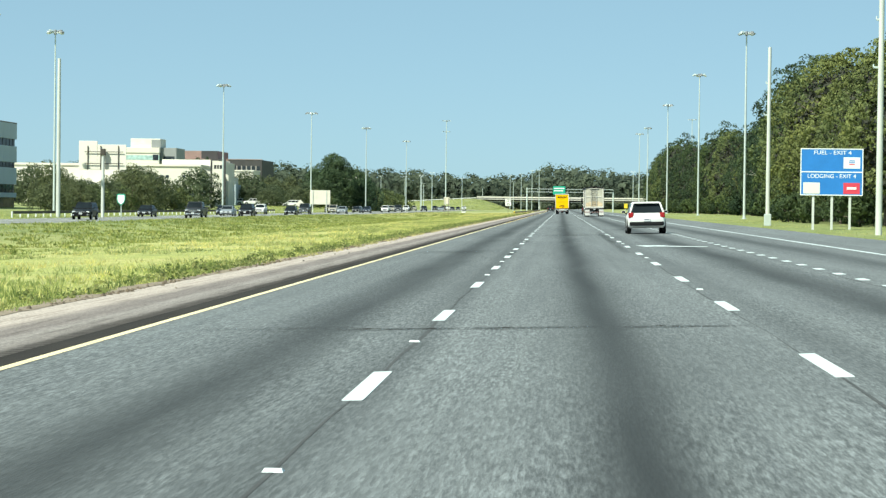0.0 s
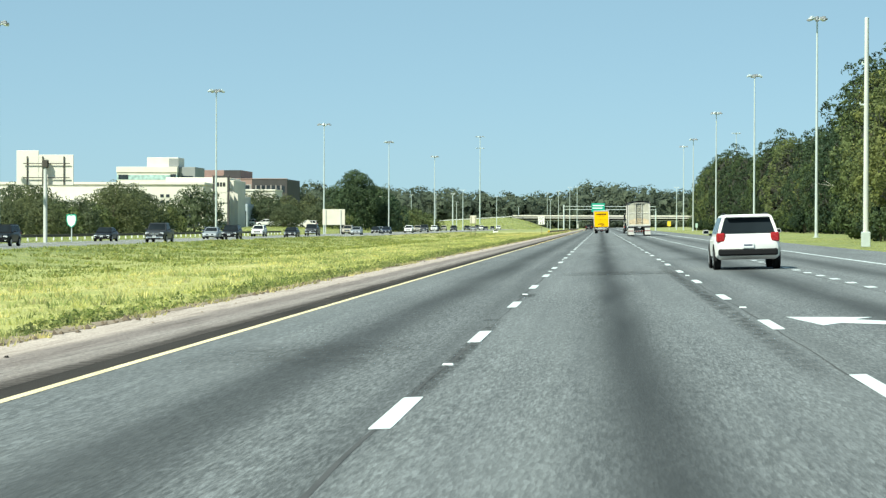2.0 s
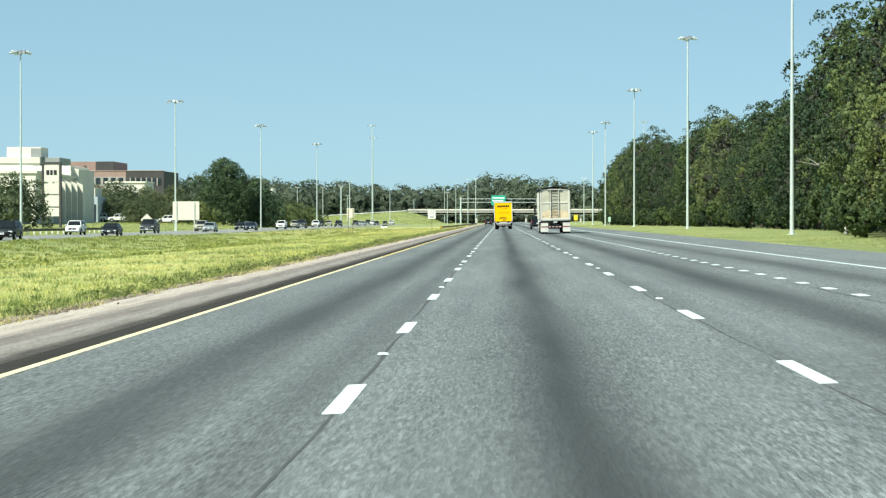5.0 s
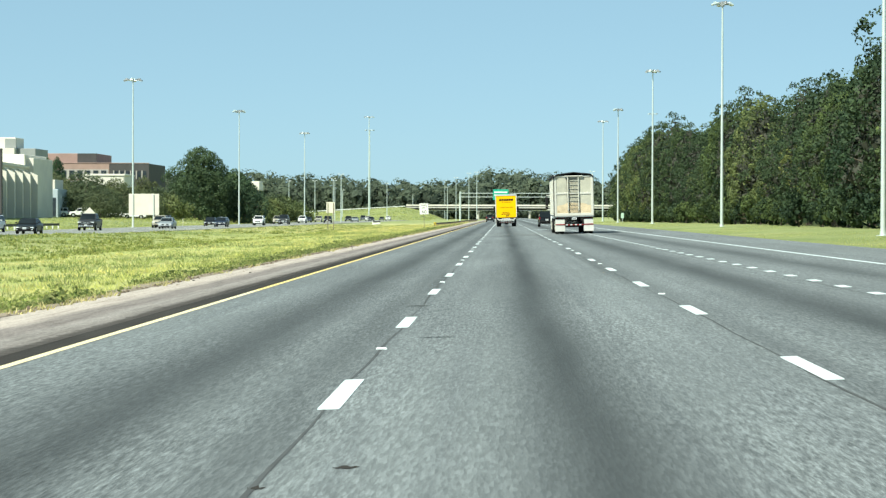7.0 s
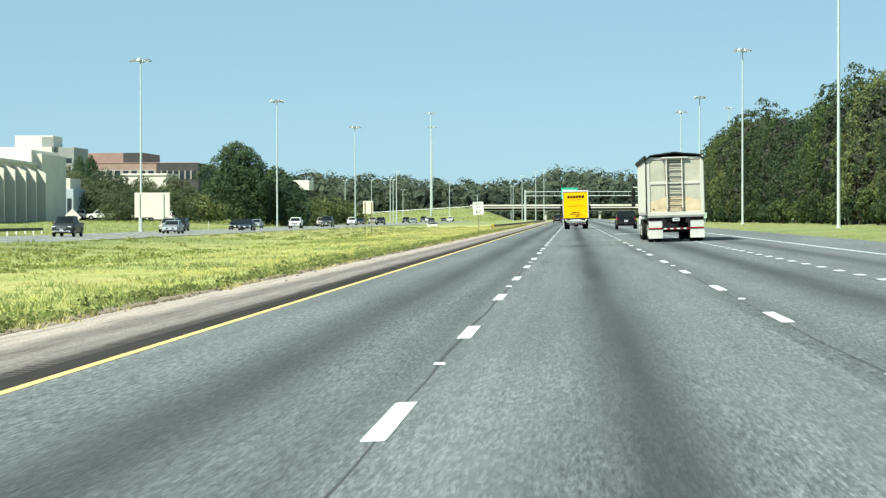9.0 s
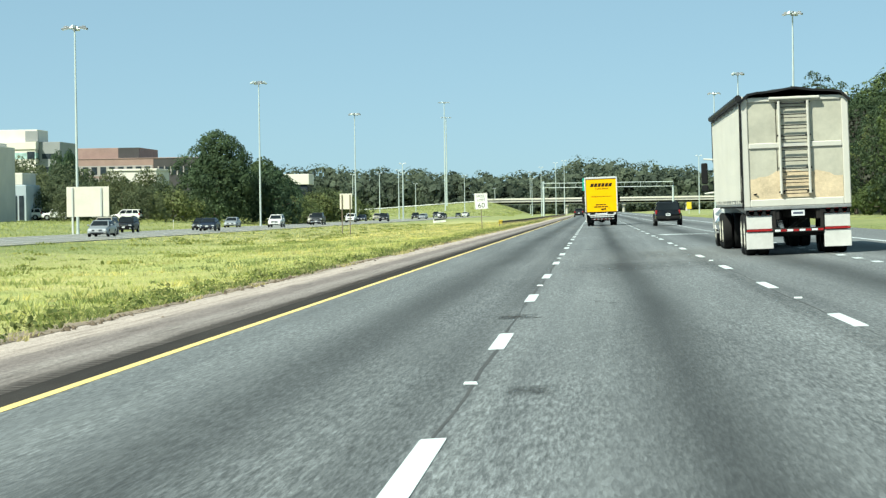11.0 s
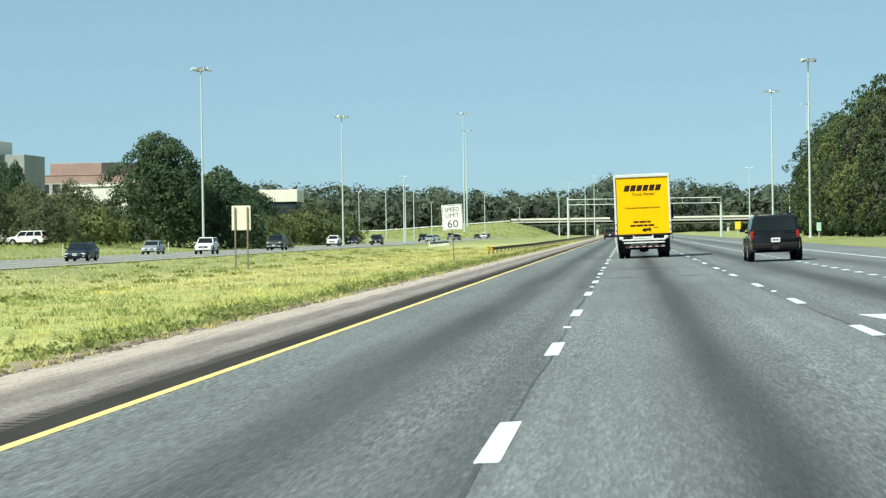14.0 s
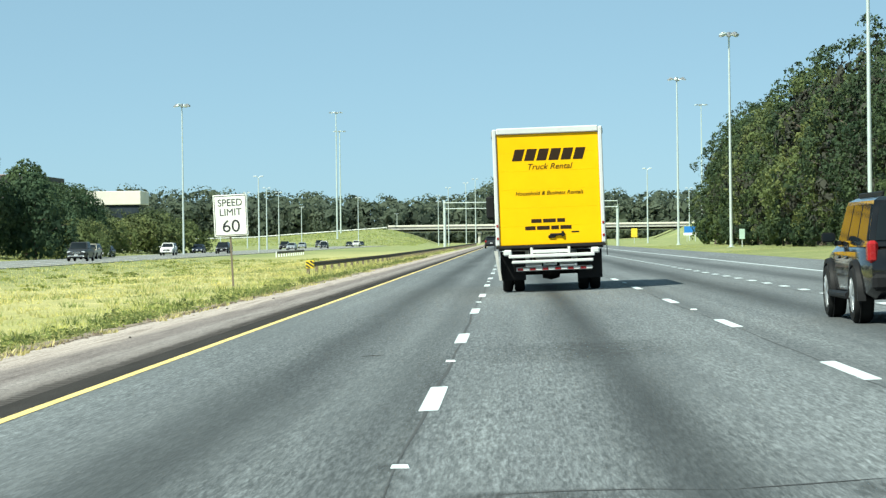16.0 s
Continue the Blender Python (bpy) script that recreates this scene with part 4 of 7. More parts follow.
# ---- bridge ----
bridge = tagged(new("bridge"), "low concrete overpass with a pale parapet and square piers", "bridge")
bridge.location = (9.5, 1300.0, 0)
part("deck", Geo().box(-55, 56, -6.6, 6.6, 4.95, 5.4, 0.05), CONCRETE, bridge, "pale concrete deck edge")
for dx in range(-55, 56, 10):
    part("parapet", Geo().box(dx, dx + 9.96, -6.6, -6.3, 5.96, 6.62, 0.05), WHITE_WALL, bridge)
    # shadow gap beneath the parapet, put in as a darker band
    part("parapet_shadow", Geo().box(dx, dx + 9.98, -6.45, -6.25, 5.401, 5.959, 0.02), ROOF_AND_SHADOW, bridge)
# girders get a near-black colour for the shade of the deck overhang
for y in (-4.8, -1.6, 1.6, 4.8):
    part("girder", Geo().box(-54.5, 55.5, y - 0.12, y + 0.12, 4.25, 4.948, 0.02), CHASSIS_AND_SHADE, bridge, "steel girder coloured dark for the shade under the deck")
    part("girder_flange", Geo().box(-54.5, 55.5, y - 0.3, y + 0.3, 3.85, 4.248, 0.02), CONCRETE, bridge)
for x in (-21.5, 2.5, 29):
    part("pier_cap", Geo().box(x - 0.8, x + 0.8, -5.6, 5.6, 3.2, 3.848, 0.1), CONCRETE, bridge)
    for y in (-4.2, 0, 4.2):
        part("pier_column", Geo().tube((x, y, -1), (x, y, 3.2), 0.6, 0.6, 14), CONCRETE, bridge, smooth=40)
for s, x in ((-1, -38), (1, 46)):
    # under-deck shade is put into the slope's dark colour
    part("abutment_slope", Geo().add([(x, -6.2, -0.7), (x, 6.2, -0.7), (x + s * 17, 6.2, 6.0), (x + s * 17, -6.2, 6.0), (x + s * 17, -6.2, -1.0), (x + s * 17, 6.2, -1.0)], [(0, 1, 2, 3), (0, 3, 4), (1, 5, 2), (3, 2, 5, 4), (0, 4, 5, 1)]), CHASSIS_AND_SHADE, bridge, "paved abutment slope coloured dark for the shade under the deck")
guard_rail([(-46, 1294), (-70, 1292), (-110, 1290), (-190, 1288)], "pale rail along the embankment of the crossing road", SIGN_WHITE, SIGN_WHITE)
guard_rail([(66, 1294), (110, 1293), (160, 1292)], "pale rail along the embankment of the crossing road", SIGN_WHITE, SIGN_WHITE)

# ---- buildings ----


def slab(ob, name, x0, x1, y0, y1, z0, z1, material, c=0.08, label=""):
    return part(name, Geo().box(x0, x1, y0, y1, z0, z1, c), material, ob, label)


office = tagged(new("office_building"), "grey-panelled office block with dark ribbon windows", "building")
office.location = (-93.8, 400, 0)
slab(office, "core", -36, -0.3, -75, -0.3, -1, 14.2, BAND_GLASS)
for z0, z1 in ((11.86, 14.5), (7.89, 10.63), (4.12, 6.95), (1.9, 2.7)):
    for k in range(15):
        slab(office, "wall_panel", -0.29, 0.0, -75 + k * 5.0, -75 + k * 5.0 + 4.97, z0, z1, GREY_WALL, 0.03)
    slab(office, "gable_panel", -36, -0.3, -0.295, 0.0, z0, z1, GREY_WALL, 0.03)
    slab(office, "gable_panel", -36, -0.3, -75.2, -75.01, z0, z1, GREY_WALL, 0.03)
slab(office, "roof", -36.2, 0.05, -75.3, 0.05, 14.51, 14.7, ROOF_AND_SHADOW)
for k in range(30):
    slab(office, "mullion", -0.31, -0.24, -74.5 + k * 2.5, -74.44 + k * 2.5, 2.72, 11.85, DARK_AND_SHADED_WALL, 0.0)
slab(office, "ground_floor", -35, -1.5, -74, -1.2, -1, 1.89, DARK_AND_SHADED_WALL)

hall = tagged(new("retail_hall"), "long low cream retail building with a flat roof", "building")
hall.location = (-80, 531, 0)
plan = lambda z, e: [(-113 - e, -e, z), (-1.6 + e, -e, z), (-5.6 + e, 74, z), (-113 - e, 74, z)]
part("wall", Geo().loft([plan(-1, 0), plan(9.5, 0)]), WHITE_WALL, hall)
part("parapet", Geo().loft([plan(9.51, 0.3), plan(9.98, 0.3)]), WHITE_WALL, hall)
for k in range(6):
    y = 5.0 + k * 9.2
    x = -1.6 - 4 * y / 74
    part("fin", Geo().loft([[(x - 0.3, y, -1), (x + 2.3, y, -1), (x + 2.3, y + 0.5, -1), (x - 0.3, y + 0.5, -1)], [(x - 0.3, y, 8.2), (x + 2.3, y, 8.2), (x + 2.3, y + 0.5, 8.2), (x - 0.3, y + 0.5, 8.2)], [(x - 0.3, y, 9.2), (x + 0.2, y, 9.2), (x + 0.2, y + 0.5, 9.2), (x - 0.3, y + 0.5, 9.2)]]), WHITE_WALL, hall)
    slope = -4 / 74
    # dark glass panel puts in the shade of the gap between fins
    part("fin_gap_shade", Geo().loft([[(x + slope * 0.7 + 0.02, y + 0.7, z), (x + slope * 0.7 + 0.1, y + 0.7, z), (x + slope * 8.8 + 0.1, y + 8.8, z), (x + slope * 8.8 + 0.02, y + 8.8, z)] for z in (0.4, 8.4)]), BAND_GLASS, hall)
slab(hall, "upper_block", -19, -4.9, 54, 74.5, 9.99, 12.0, WHITE_WALL)
part("end_wall", Geo().box(-6.2, -3.7, 56, 74.3, -1, 11.4, 0.05), WHITE_WALL, hall)
slab(hall, "canopy", -60, -16, -3.5, -0.01, 4.6, 5.4, WHITE_WALL)
for k in range(8):
    slab(hall, "column", -58 + k * 5.8, -57.3 + k * 5.8, -3.4, -2.8, -1, 4.59, WHITE_WALL)
slab(hall, "shopfront", -59, -17, -0.12, -0.01, 0, 4.4, BAND_GLASS, 0.0)
for x in (-10.5, -9.3, -5.6, -4.4):
    for z in (6.9, 5.6):
        slab(hall, "window", x, x + 0.7, -0.12, -0.005, z, z + 0.6, BAND_GLASS, 0.0)
slab(hall, "doorway", -13, -2.5, -0.12, -0.008, 0, 4.0, BAND_GLASS, 0.0)
shed = tagged(new("gabled_porch"), "small cream pitched roof porch before the retail hall", "building")
shed.location = (-104, 500, 0)
part("roof", Geo().loft([[(-5, 0, 3.9), (0, 0, 5.6), (5, 0, 3.9), (5, 0, 4.3), (0, 0, 6.1), (-5, 0, 4.3)], [(-5, 12, 3.9), (0, 12, 5.6), (5, 12, 3.9), (5, 12, 4.3), (0, 12, 6.1), (-5, 12, 4.3)]]), WHITE_WALL, shed)
part("wall", Geo().box(-4.4, 4.4, 0.5, 11.5, -1, 3.89), CONCRETE, shed)

wing = tagged(new("annexe_building"), "low grey annexe with dark openings beside the finned hall", "building")
wing.location = (-88.4, 617, 0)
wing.scale.x = 0.64
slab(wing, "wall", 0, 5.5, 0, 10, -1, 6.2, GREY_WALL)
slab(wing, "upper_wall", 0.3, 4.6, 0.3, 9, 6.21, 8.0, WHITE_WALL)
for x in (0.6, 2.2, 3.8):
    slab(wing, "window", x, x + 1.1, -0.1, -0.01, 1.0, 4.6, BAND_GLASS, 0.0)

pylon = tagged(new("pylon_sign"), "tall dark-framed store pylon sign with white panels", "sign")
pylon.location = (-73.1, 500, ground_z(-73.1, 500))
for x in (-1.6, 1.25):
    part("frame_leg", Geo().box(x, x + 0.35, -0.3, 0.3, 0, 10.2, 0.04), DARK_AND_SHADED_WALL, pylon)
part("frame_top", Geo().box(-1.6, 1.6, -0.3, 0.3, 10.21, 10.6, 0.04), DARK_AND_SHADED_WALL, pylon)
for z0, z1 in ((7.4, 10.1), (5.4, 7.1), (3.4, 5.2), (1.8, 3.2)):
    q = part("sign_panel", Geo().box(-1.22, 1.22, -0.2, 0.2, z0, z1, 0.03), WHITE_WALL, pylon)
    if z0 > 7:
        part("logo_shape", Geo().box(-0.85, -0.35, -0.23, -0.202, 8.5, 9.3).box(-0.2, 0.2, -0.23, -0.202, 8.5, 9.3).box(0.35, 0.85, -0.23, -0.202, 8.5, 9.3), SIGN_BLACK, q)

tower = tagged(new("white_tower_building"), "white stepped office building with a green glass band", "building")
tower.location = (-152.8, 955, 0)
slab(tower, "main_wall", -31, -8, 0, 25, -1, 21.0, WHITE_WALL)
slab(tower, "green_band", -31.05, -7.95, -0.06, 25, 18.3, 20.1, GREEN_GLASS, 0.0)
slab(tower, "parapet", -31.2, -7.8, -0.3, 25.2, 21.01, 23.2, WHITE_WALL)
slab(tower, "lower_band", -31.1, -7.9, -0.2, -0.01, 14.0, 17.4, WHITE_WALL)
slab(tower, "penthouse", -19.8, -7.9, 2, 16, 23.21, 26.8, WHITE_WALL)
slab(tower, "penthouse_side", -11.4, -7.6, 1.7, 1.99, 23.3, 26.4, SLATE_WALL)
slab(tower, "side_wing", -7.7, -1.5, 3, 25, -1, 23.2, SLATE_WALL)
for z in (14.5, 18.3):
    slab(tower, "window", -6.8, -2.3, 2.94, 2.99, z, z + 1.5, BAND_GLASS, 0.0)
slab(tower, "window", -30.4, -26.6, -0.1, -0.061, 18.4, 20.2, BAND_GLASS, 0.0)
slab(tower, "window", -10.5, -8.3, -0.1, -0.061, 18.2, 20.4, BAND_GLASS, 0.0)

brown = tagged(new("brick_office_building"), "brown brick office block with rows of windows", "building")
brown.location = (-158.3, 1100, 0)
slab(brown, "upper_block", -24, 0, 4, 40, 21.3, 25.3, BRICK_WALL)
# dark front panel puts in the shading of the upper block's side
slab(brown, "upper_side_shade", -7.5, 0.05, 3.7, 3.99, 21.35, 25.3, DARK_AND_SHADED_WALL)
slab(brown, "lower_block", -30, 5.5, 0, 45, -1, 21.29, BRICK_WALL)
# side shading of the end is put into its dark colour
slab(brown, "shaded_end_block", 5.51, 21, 0, 45, -1, 21.3, DARK_AND_SHADED_WALL)
slab(brown, "coping", -30.2, 21.2, -0.2, 0.0, 21.31, 21.6, BRICK_WALL)
for k in range(11):
    slab(brown, "window", -28.6 + k * 3.1, -26.6 + k * 3.1, -0.2, -0.121, 15.9, 18.6, BAND_GLASS, 0.0)
    slab(brown, "window", -28.6 + k * 3.1, -26.6 + k * 3.1, -0.2, -0.121, 11.6, 14.2, BAND_GLASS, 0.0)
for z in (15.4, 11.1):
    slab(brown, "window_band", -29.5, 5.2, -0.12, -0.005, z, z + 3.6, PALE_STONE, 0.0)
for k in range(6):
    slab(brown, "window", 7.6 + k * 2.2, 8.9 + k * 2.2, -0.12, -0.01, 15.6, 18.4, BAND_GLASS, 0.0)
    slab(brown, "pier", 7.05 + k * 2.2, 7.45 + k * 2.2, -0.3, -0.01, 15.4, 18.6, PALE_STONE, 0.0)
front = tagged(new("white_low_building"), "long low white building in front of the brick offices", "building")
front.location = (-120, 900, 0)
slab(front, "wall", -9, 4, 0, 20, -1, 13.3, WHITE_WALL)
slab(front, "parapet", -9.2, 4.2, -0.3, 20.2, 13.31, 13.9, WHITE_WALL)
slab(front, "window", -7.5, -2, -0.1, -0.01, 7.0, 8.6, BAND_GLASS, 0.0)
slope_house = tagged(new("white_slab_building"), "white flat-roofed building with dark glass among the trees", "building")
slope_house.location = (-76, 855, 0)
slab(slope_house, "roof_slab", -9.5, 5.8, -0.4, 10, 8.5, 11.1, WHITE_WALL)
slab(slope_house, "glazing", -9.0, 5.4, 0, 9.5, 5.6, 8.49, BAND_GLASS)
slab(slope_house, "base_wall", -9.3, 5.6, -0.2, 9.8, -1, 5.59, WHITE_WALL)

# ---- trees ----


def leaf_cards(rng, p, nrm, size):
    """One small folded leaf spray at each point, turned about its normal."""
    n = len(p)
    nrm = nrm / np.linalg.norm(nrm, axis=1)[:, None]
    a = np.cross(nrm, rng.normal(size=(n, 3)))
    a /= np.linalg.norm(a, axis=1)[:, None]
    b = np.cross(nrm, a)
    s = size * rng.uniform(0.5, 1.3, (n, 1))
    w = s * rng.uniform(0.45, 0.8, (n, 1))
    fold = nrm * s * 0.2
    return np.stack([p - a * s, p - b * w + fold, p + a * s, p + b * w + fold], 1).reshape(-1, 3)


def puff_leaves(rng, puffs, count, size, axis, jitter=0.27):
    """Leaf sprays over the outward sides of many overlapping puffs, shared out by their area."""
    area = np.array([r * r for _, r in puffs])
    share = np.maximum(6, (count * area / area.sum())).astype(int)
    out = []
    for (c, r), n in zip(puffs, share):
        c = np.asarray(c, float)
        away = c - np.asarray(axis(c[2]), float)
        k = np.linalg.norm(away)
        d = rng.normal(size=(n, 3))
        d /= np.linalg.norm(d, axis=1)[:, None]
        if k > 1e-3:
            away /= k
            turn = d @ away
            d = np.where((turn < -0.25)[:, None], d - 2 * turn[:, None] * away, d)
        p = c + d * r * (0.78 + 0.3 * np.sqrt(rng.uniform(0, 1, (n, 1)))) * np.array((1, 1, 0.86))
        out.append(leaf_cards(rng, p, d + rng.normal(0, jitter, (n, 3)), size))
    return np.concatenate(out)


def bunches(rng, puffs, count, small, large, axis):
    """Small leaf bunches over the outward sides of larger puffs."""
    area = np.array([r * r for _, r in puffs])
    share = np.maximum(2, count * area / area.sum()).astype(int)
    out = []
    for (c, r), n in zip(puffs, share):
        away = np.asarray(c, float) - np.asarray(axis(c[2]), float)
        away /= max(1e-6, np.linalg.norm(away))
        for _ in range(n):
            d = rng.normal(size=3)
            d /= np.linalg.norm(d)
            if d @ away < -0.1:
                d = d - 2 * (d @ away) * away
            out.append((c + d * r * rng.uniform(0.8, 1.05), rng.uniform(small, large)))
    return out


def tree(seed, height, radius, low, foliage, label, leaf=0.2, leaves=6000, puffs=44, dome=False, bunch=320, fine=False):
    """A tapered trunk, limbs, and an uneven crown of overlapping leafy puffs round a dense heart."""
    rng = np.random.default_rng(seed)
    ob = thing("tree", label, "tree", "roadside trees")
    ph = rng.uniform(0, 6.28, 6)

    def reach(u, a):
        e = math.sqrt(max(0.0, 1 - max(0.0, u - 0.3) ** 2 / 0.49 * 0.98)) if u > 0.3 else 0.8 + 0.2 * u / 0.3
        if dome:
            e = math.sqrt(max(0.0, 1 - u ** 2.8))
        return radius * e * (1 + 0.1 * math.sin(2 * a + ph[0] + 3 * u) + 0.1 * math.sin(3 * a + ph[1] - 5 * u) + 0.12 * math.sin(11 * u + ph[2] + a))

    cs = []
    for k in range(puffs):
        u = (k + rng.uniform(0, 1)) / puffs
        u = u ** 0.85
        a = k * 2.399 + rng.uniform(-0.5, 0.5)
        r = radius * rng.uniform(0.2, 0.4) * (1.0 - 0.3 * max(0.0, u - 0.6))
        d = max(0.0, reach(u, a) - r * rng.uniform(0.75, 1.05))
        z = low + r * 0.7 + (height - low - 1.75 * r) * u
        at = np.array((d * math.cos(a), d * math.sin(a), z))
        cs.append((at, r))
        away = np.array((math.cos(a), math.sin(a), 0.9 * u - 0.1))
        away /= np.linalg.norm(away)
        for _ in range(2):
            n = away + rng.normal(0, 0.6, 3)
            n /= np.linalg.norm(n)
            q = r * rng.uniform(0.38, 0.58)
            cs.append((at + n * r * rng.uniform(0.55, 0.75), q))
    g = Geo()
    tr = 0.018 * height + 0.05
    g.tube((0, 0, -0.2), (0.1, 0, low + 0.35 * (height - low)), tr, tr * 0.65, 10)
    g.tube((0.1, 0, low + 0.35 * (height - low)), (0, 0.1, height * 0.86), tr * 0.65, tr * 0.2, 8)
    part("trunk", g, BARK, ob, smooth=50)
    for (c, r) in cs[3:-1:max(3, len(cs) // 24 * 3)]:
        z = max(0.9, min(c[2] - 1.0, height * 0.75))
        part("limb", Geo().tube((0.05, 0, z * 0.85), tuple(c), tr * 0.35, tr * 0.1, 6), BARK, ob)
    axis = lambda z: (0, 0, min(z, height * 0.6) - 1.0)
    small = 0.27 if fine else 0.1 * radius + 0.06
    cards = puff_leaves(rng, bunches(rng, cs, bunch, small, small * 1.8, axis), leaves, leaf, axis, 0.24)
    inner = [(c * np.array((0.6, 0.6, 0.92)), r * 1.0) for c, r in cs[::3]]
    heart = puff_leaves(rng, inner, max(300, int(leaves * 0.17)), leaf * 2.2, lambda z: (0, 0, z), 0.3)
    # dark leaf cards in the heart stand in for the shaded hollows
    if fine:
        shade_cards = new("inner_crown", soup("inner_crown", heart, 4, CROWN_SHADE))
        shade_cards.parent = ob
    else:
        cards = np.concatenate([cards, heart])
    crown = new("crown", soup("crown", cards, 4, foliage))
    crown.parent = ob
    return ob


DARKTREE = "tall dark green broadleaf tree in the roadside wood"
OLIVETREE = "tall olive green broadleaf tree at the edge of the wood"
kinds = [
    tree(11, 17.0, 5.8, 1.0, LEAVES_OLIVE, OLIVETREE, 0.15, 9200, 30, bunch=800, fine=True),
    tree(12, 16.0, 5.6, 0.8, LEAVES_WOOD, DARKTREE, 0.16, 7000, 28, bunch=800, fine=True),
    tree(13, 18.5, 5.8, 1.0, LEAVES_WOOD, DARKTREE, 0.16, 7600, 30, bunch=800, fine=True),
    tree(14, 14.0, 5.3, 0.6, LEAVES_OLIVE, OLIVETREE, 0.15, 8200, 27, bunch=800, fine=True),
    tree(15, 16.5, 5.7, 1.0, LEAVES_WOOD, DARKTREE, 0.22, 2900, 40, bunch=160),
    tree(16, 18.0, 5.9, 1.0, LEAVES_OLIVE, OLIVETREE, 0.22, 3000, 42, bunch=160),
]
rng = random.Random(5)
used = [False] * 6


def plant(k, x, y, s, turn):
    at = pose(*place_on(x, y), 0, 0, turn)
    if not used[k]:
        used[k] = True
        ob = kinds[k]
        ob.matrix_basis = at
    else:
        ob = copy_thing(kinds[k], at)
    ob.scale = (s * rng.uniform(0.94, 1.06), s * rng.uniform(0.94, 1.06), s)
    return ob


front_x = lambda y: float(np.interp(y, (130, 230, 290, 340, 450, 560, 680, 800), (28.5, 27.0, 29.5, 35.0, 35.5, 33.0, 30.6, 29.6)))
y = 184.0
row = 0
while y < 753:
    x = front_x(y) + rng.uniform(-1.0, 1.2)
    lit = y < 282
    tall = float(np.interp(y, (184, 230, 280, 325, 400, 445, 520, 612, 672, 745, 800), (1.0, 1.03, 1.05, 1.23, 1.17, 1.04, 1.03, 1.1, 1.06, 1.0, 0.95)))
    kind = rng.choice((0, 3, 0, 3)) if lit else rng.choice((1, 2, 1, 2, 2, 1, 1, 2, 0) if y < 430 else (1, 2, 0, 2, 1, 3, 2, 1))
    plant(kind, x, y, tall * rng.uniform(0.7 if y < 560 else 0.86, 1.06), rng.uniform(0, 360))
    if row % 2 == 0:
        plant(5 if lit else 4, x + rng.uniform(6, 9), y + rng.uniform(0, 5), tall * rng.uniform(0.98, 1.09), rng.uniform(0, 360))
    y += rng.uniform(6.5, 8.5)
    row += 1

def dead_tree(reach):
    ob = thing("dead_tree", "pale barkless dead tree with a few broken limbs", "tree", "dead trees")
    part("trunk", Geo().tube((0, 0, -0.2), (-0.3, 0.2, 5.0), 0.17, 0.12, 9).tube((-0.3, 0.2, 4.98), (-0.2, 0.1, 9.2), 0.12, 0.05, 8), DEADWOOD, ob, smooth=50)
    for z, x, up, y in reach:
        g = Geo().tube((-0.28, 0.2, z), (-0.28 + x * 0.55, 0.2 + y, z + up * 0.4), 0.07, 0.05, 7)
        g.tube((-0.28 + x * 0.55, 0.2 + y, z + up * 0.4), (-0.28 + x, 0.2 + y * 1.5, z + up), 0.05, 0.02, 6)
        g.tube((-0.28 + x * 0.5, 0.2 + y * 0.9, z + up * 0.36), (-0.28 + x * 0.75, y * 0.6, z + up * 0.3 + 0.7), 0.03, 0.012, 5)
        part("limb", g, DEADWOOD, ob)
    return ob


snag = dead_tree(((5.4, -4.2, 0.5, -2.2), (5.9, -2.6, -0.2, -2.6), (8.2, -3.2, 1.5, -2.4), (8.6, -2.4, 1.9, -2.4)))
snag.matrix_basis = pose(*place_on(27.6, 306.0))

shrub = tree(21, 3.6, 2.2, 0.2, LEAVES_WOOD, "low dark green shrub at the foot of the wood", 0.15, 900, 14, bunch=50)
tagged(shrub, group="roadside shrubs", category="shrub")
shrub.matrix_basis = pose(*place_on(front_x(186) - 4.2, 186))
y = 194.0
while y < 748:
    c = copy_thing(shrub, pose(*place_on(front_x(y) - rng.uniform(2.4, 3.8), y), 0, 0, rng.uniform(0, 360)))
    c.scale = (rng.uniform(0.8, 1.3),) * 3
    y += rng.uniform(8, 13)

big = tree(31, 16.0, 6.9, -0.3, LEAVES, "large round dark green tree standing behind the far carriageway", 0.22, 14000, 70, dome=True, bunch=480)
tagged(big, category="tree", group="left bank trees")
big.matrix_basis = pose(*place_on(-64.4, 670))
big.scale = (0.9, 0.9, 0.95)
mid = tree(32, 11.0, 5.0, -0.5, LEAVES, "middle-sized dark green tree behind the far carriageway", 0.24, 4200, 36, dome=True, bunch=200)
mid.matrix_basis = pose(*place_on(-55.6, 676))
mid.scale = (0.82, 0.82, 0.9)
tagged(mid, group="left bank trees")
bushy = tree(33, 8.2, 5.6, -0.6, LEAVES_DULL, "spreading dull green tree behind the far carriageway", 0.2, 4600, 36, dome=True, bunch=220)
bushy.matrix_basis = pose(*place_on(-72.0, 462))
tagged(bushy, group="left bank trees")
low = tree(34, 5.2, 3.9, -0.5, LEAVES_OLIVE, "low rounded yellow-green tree beyond the far carriageway", 0.18, 2600, 26, dome=True, bunch=130)
low.matrix_basis = pose(*place_on(-67.0, 640))
tagged(low, group="left bank trees")
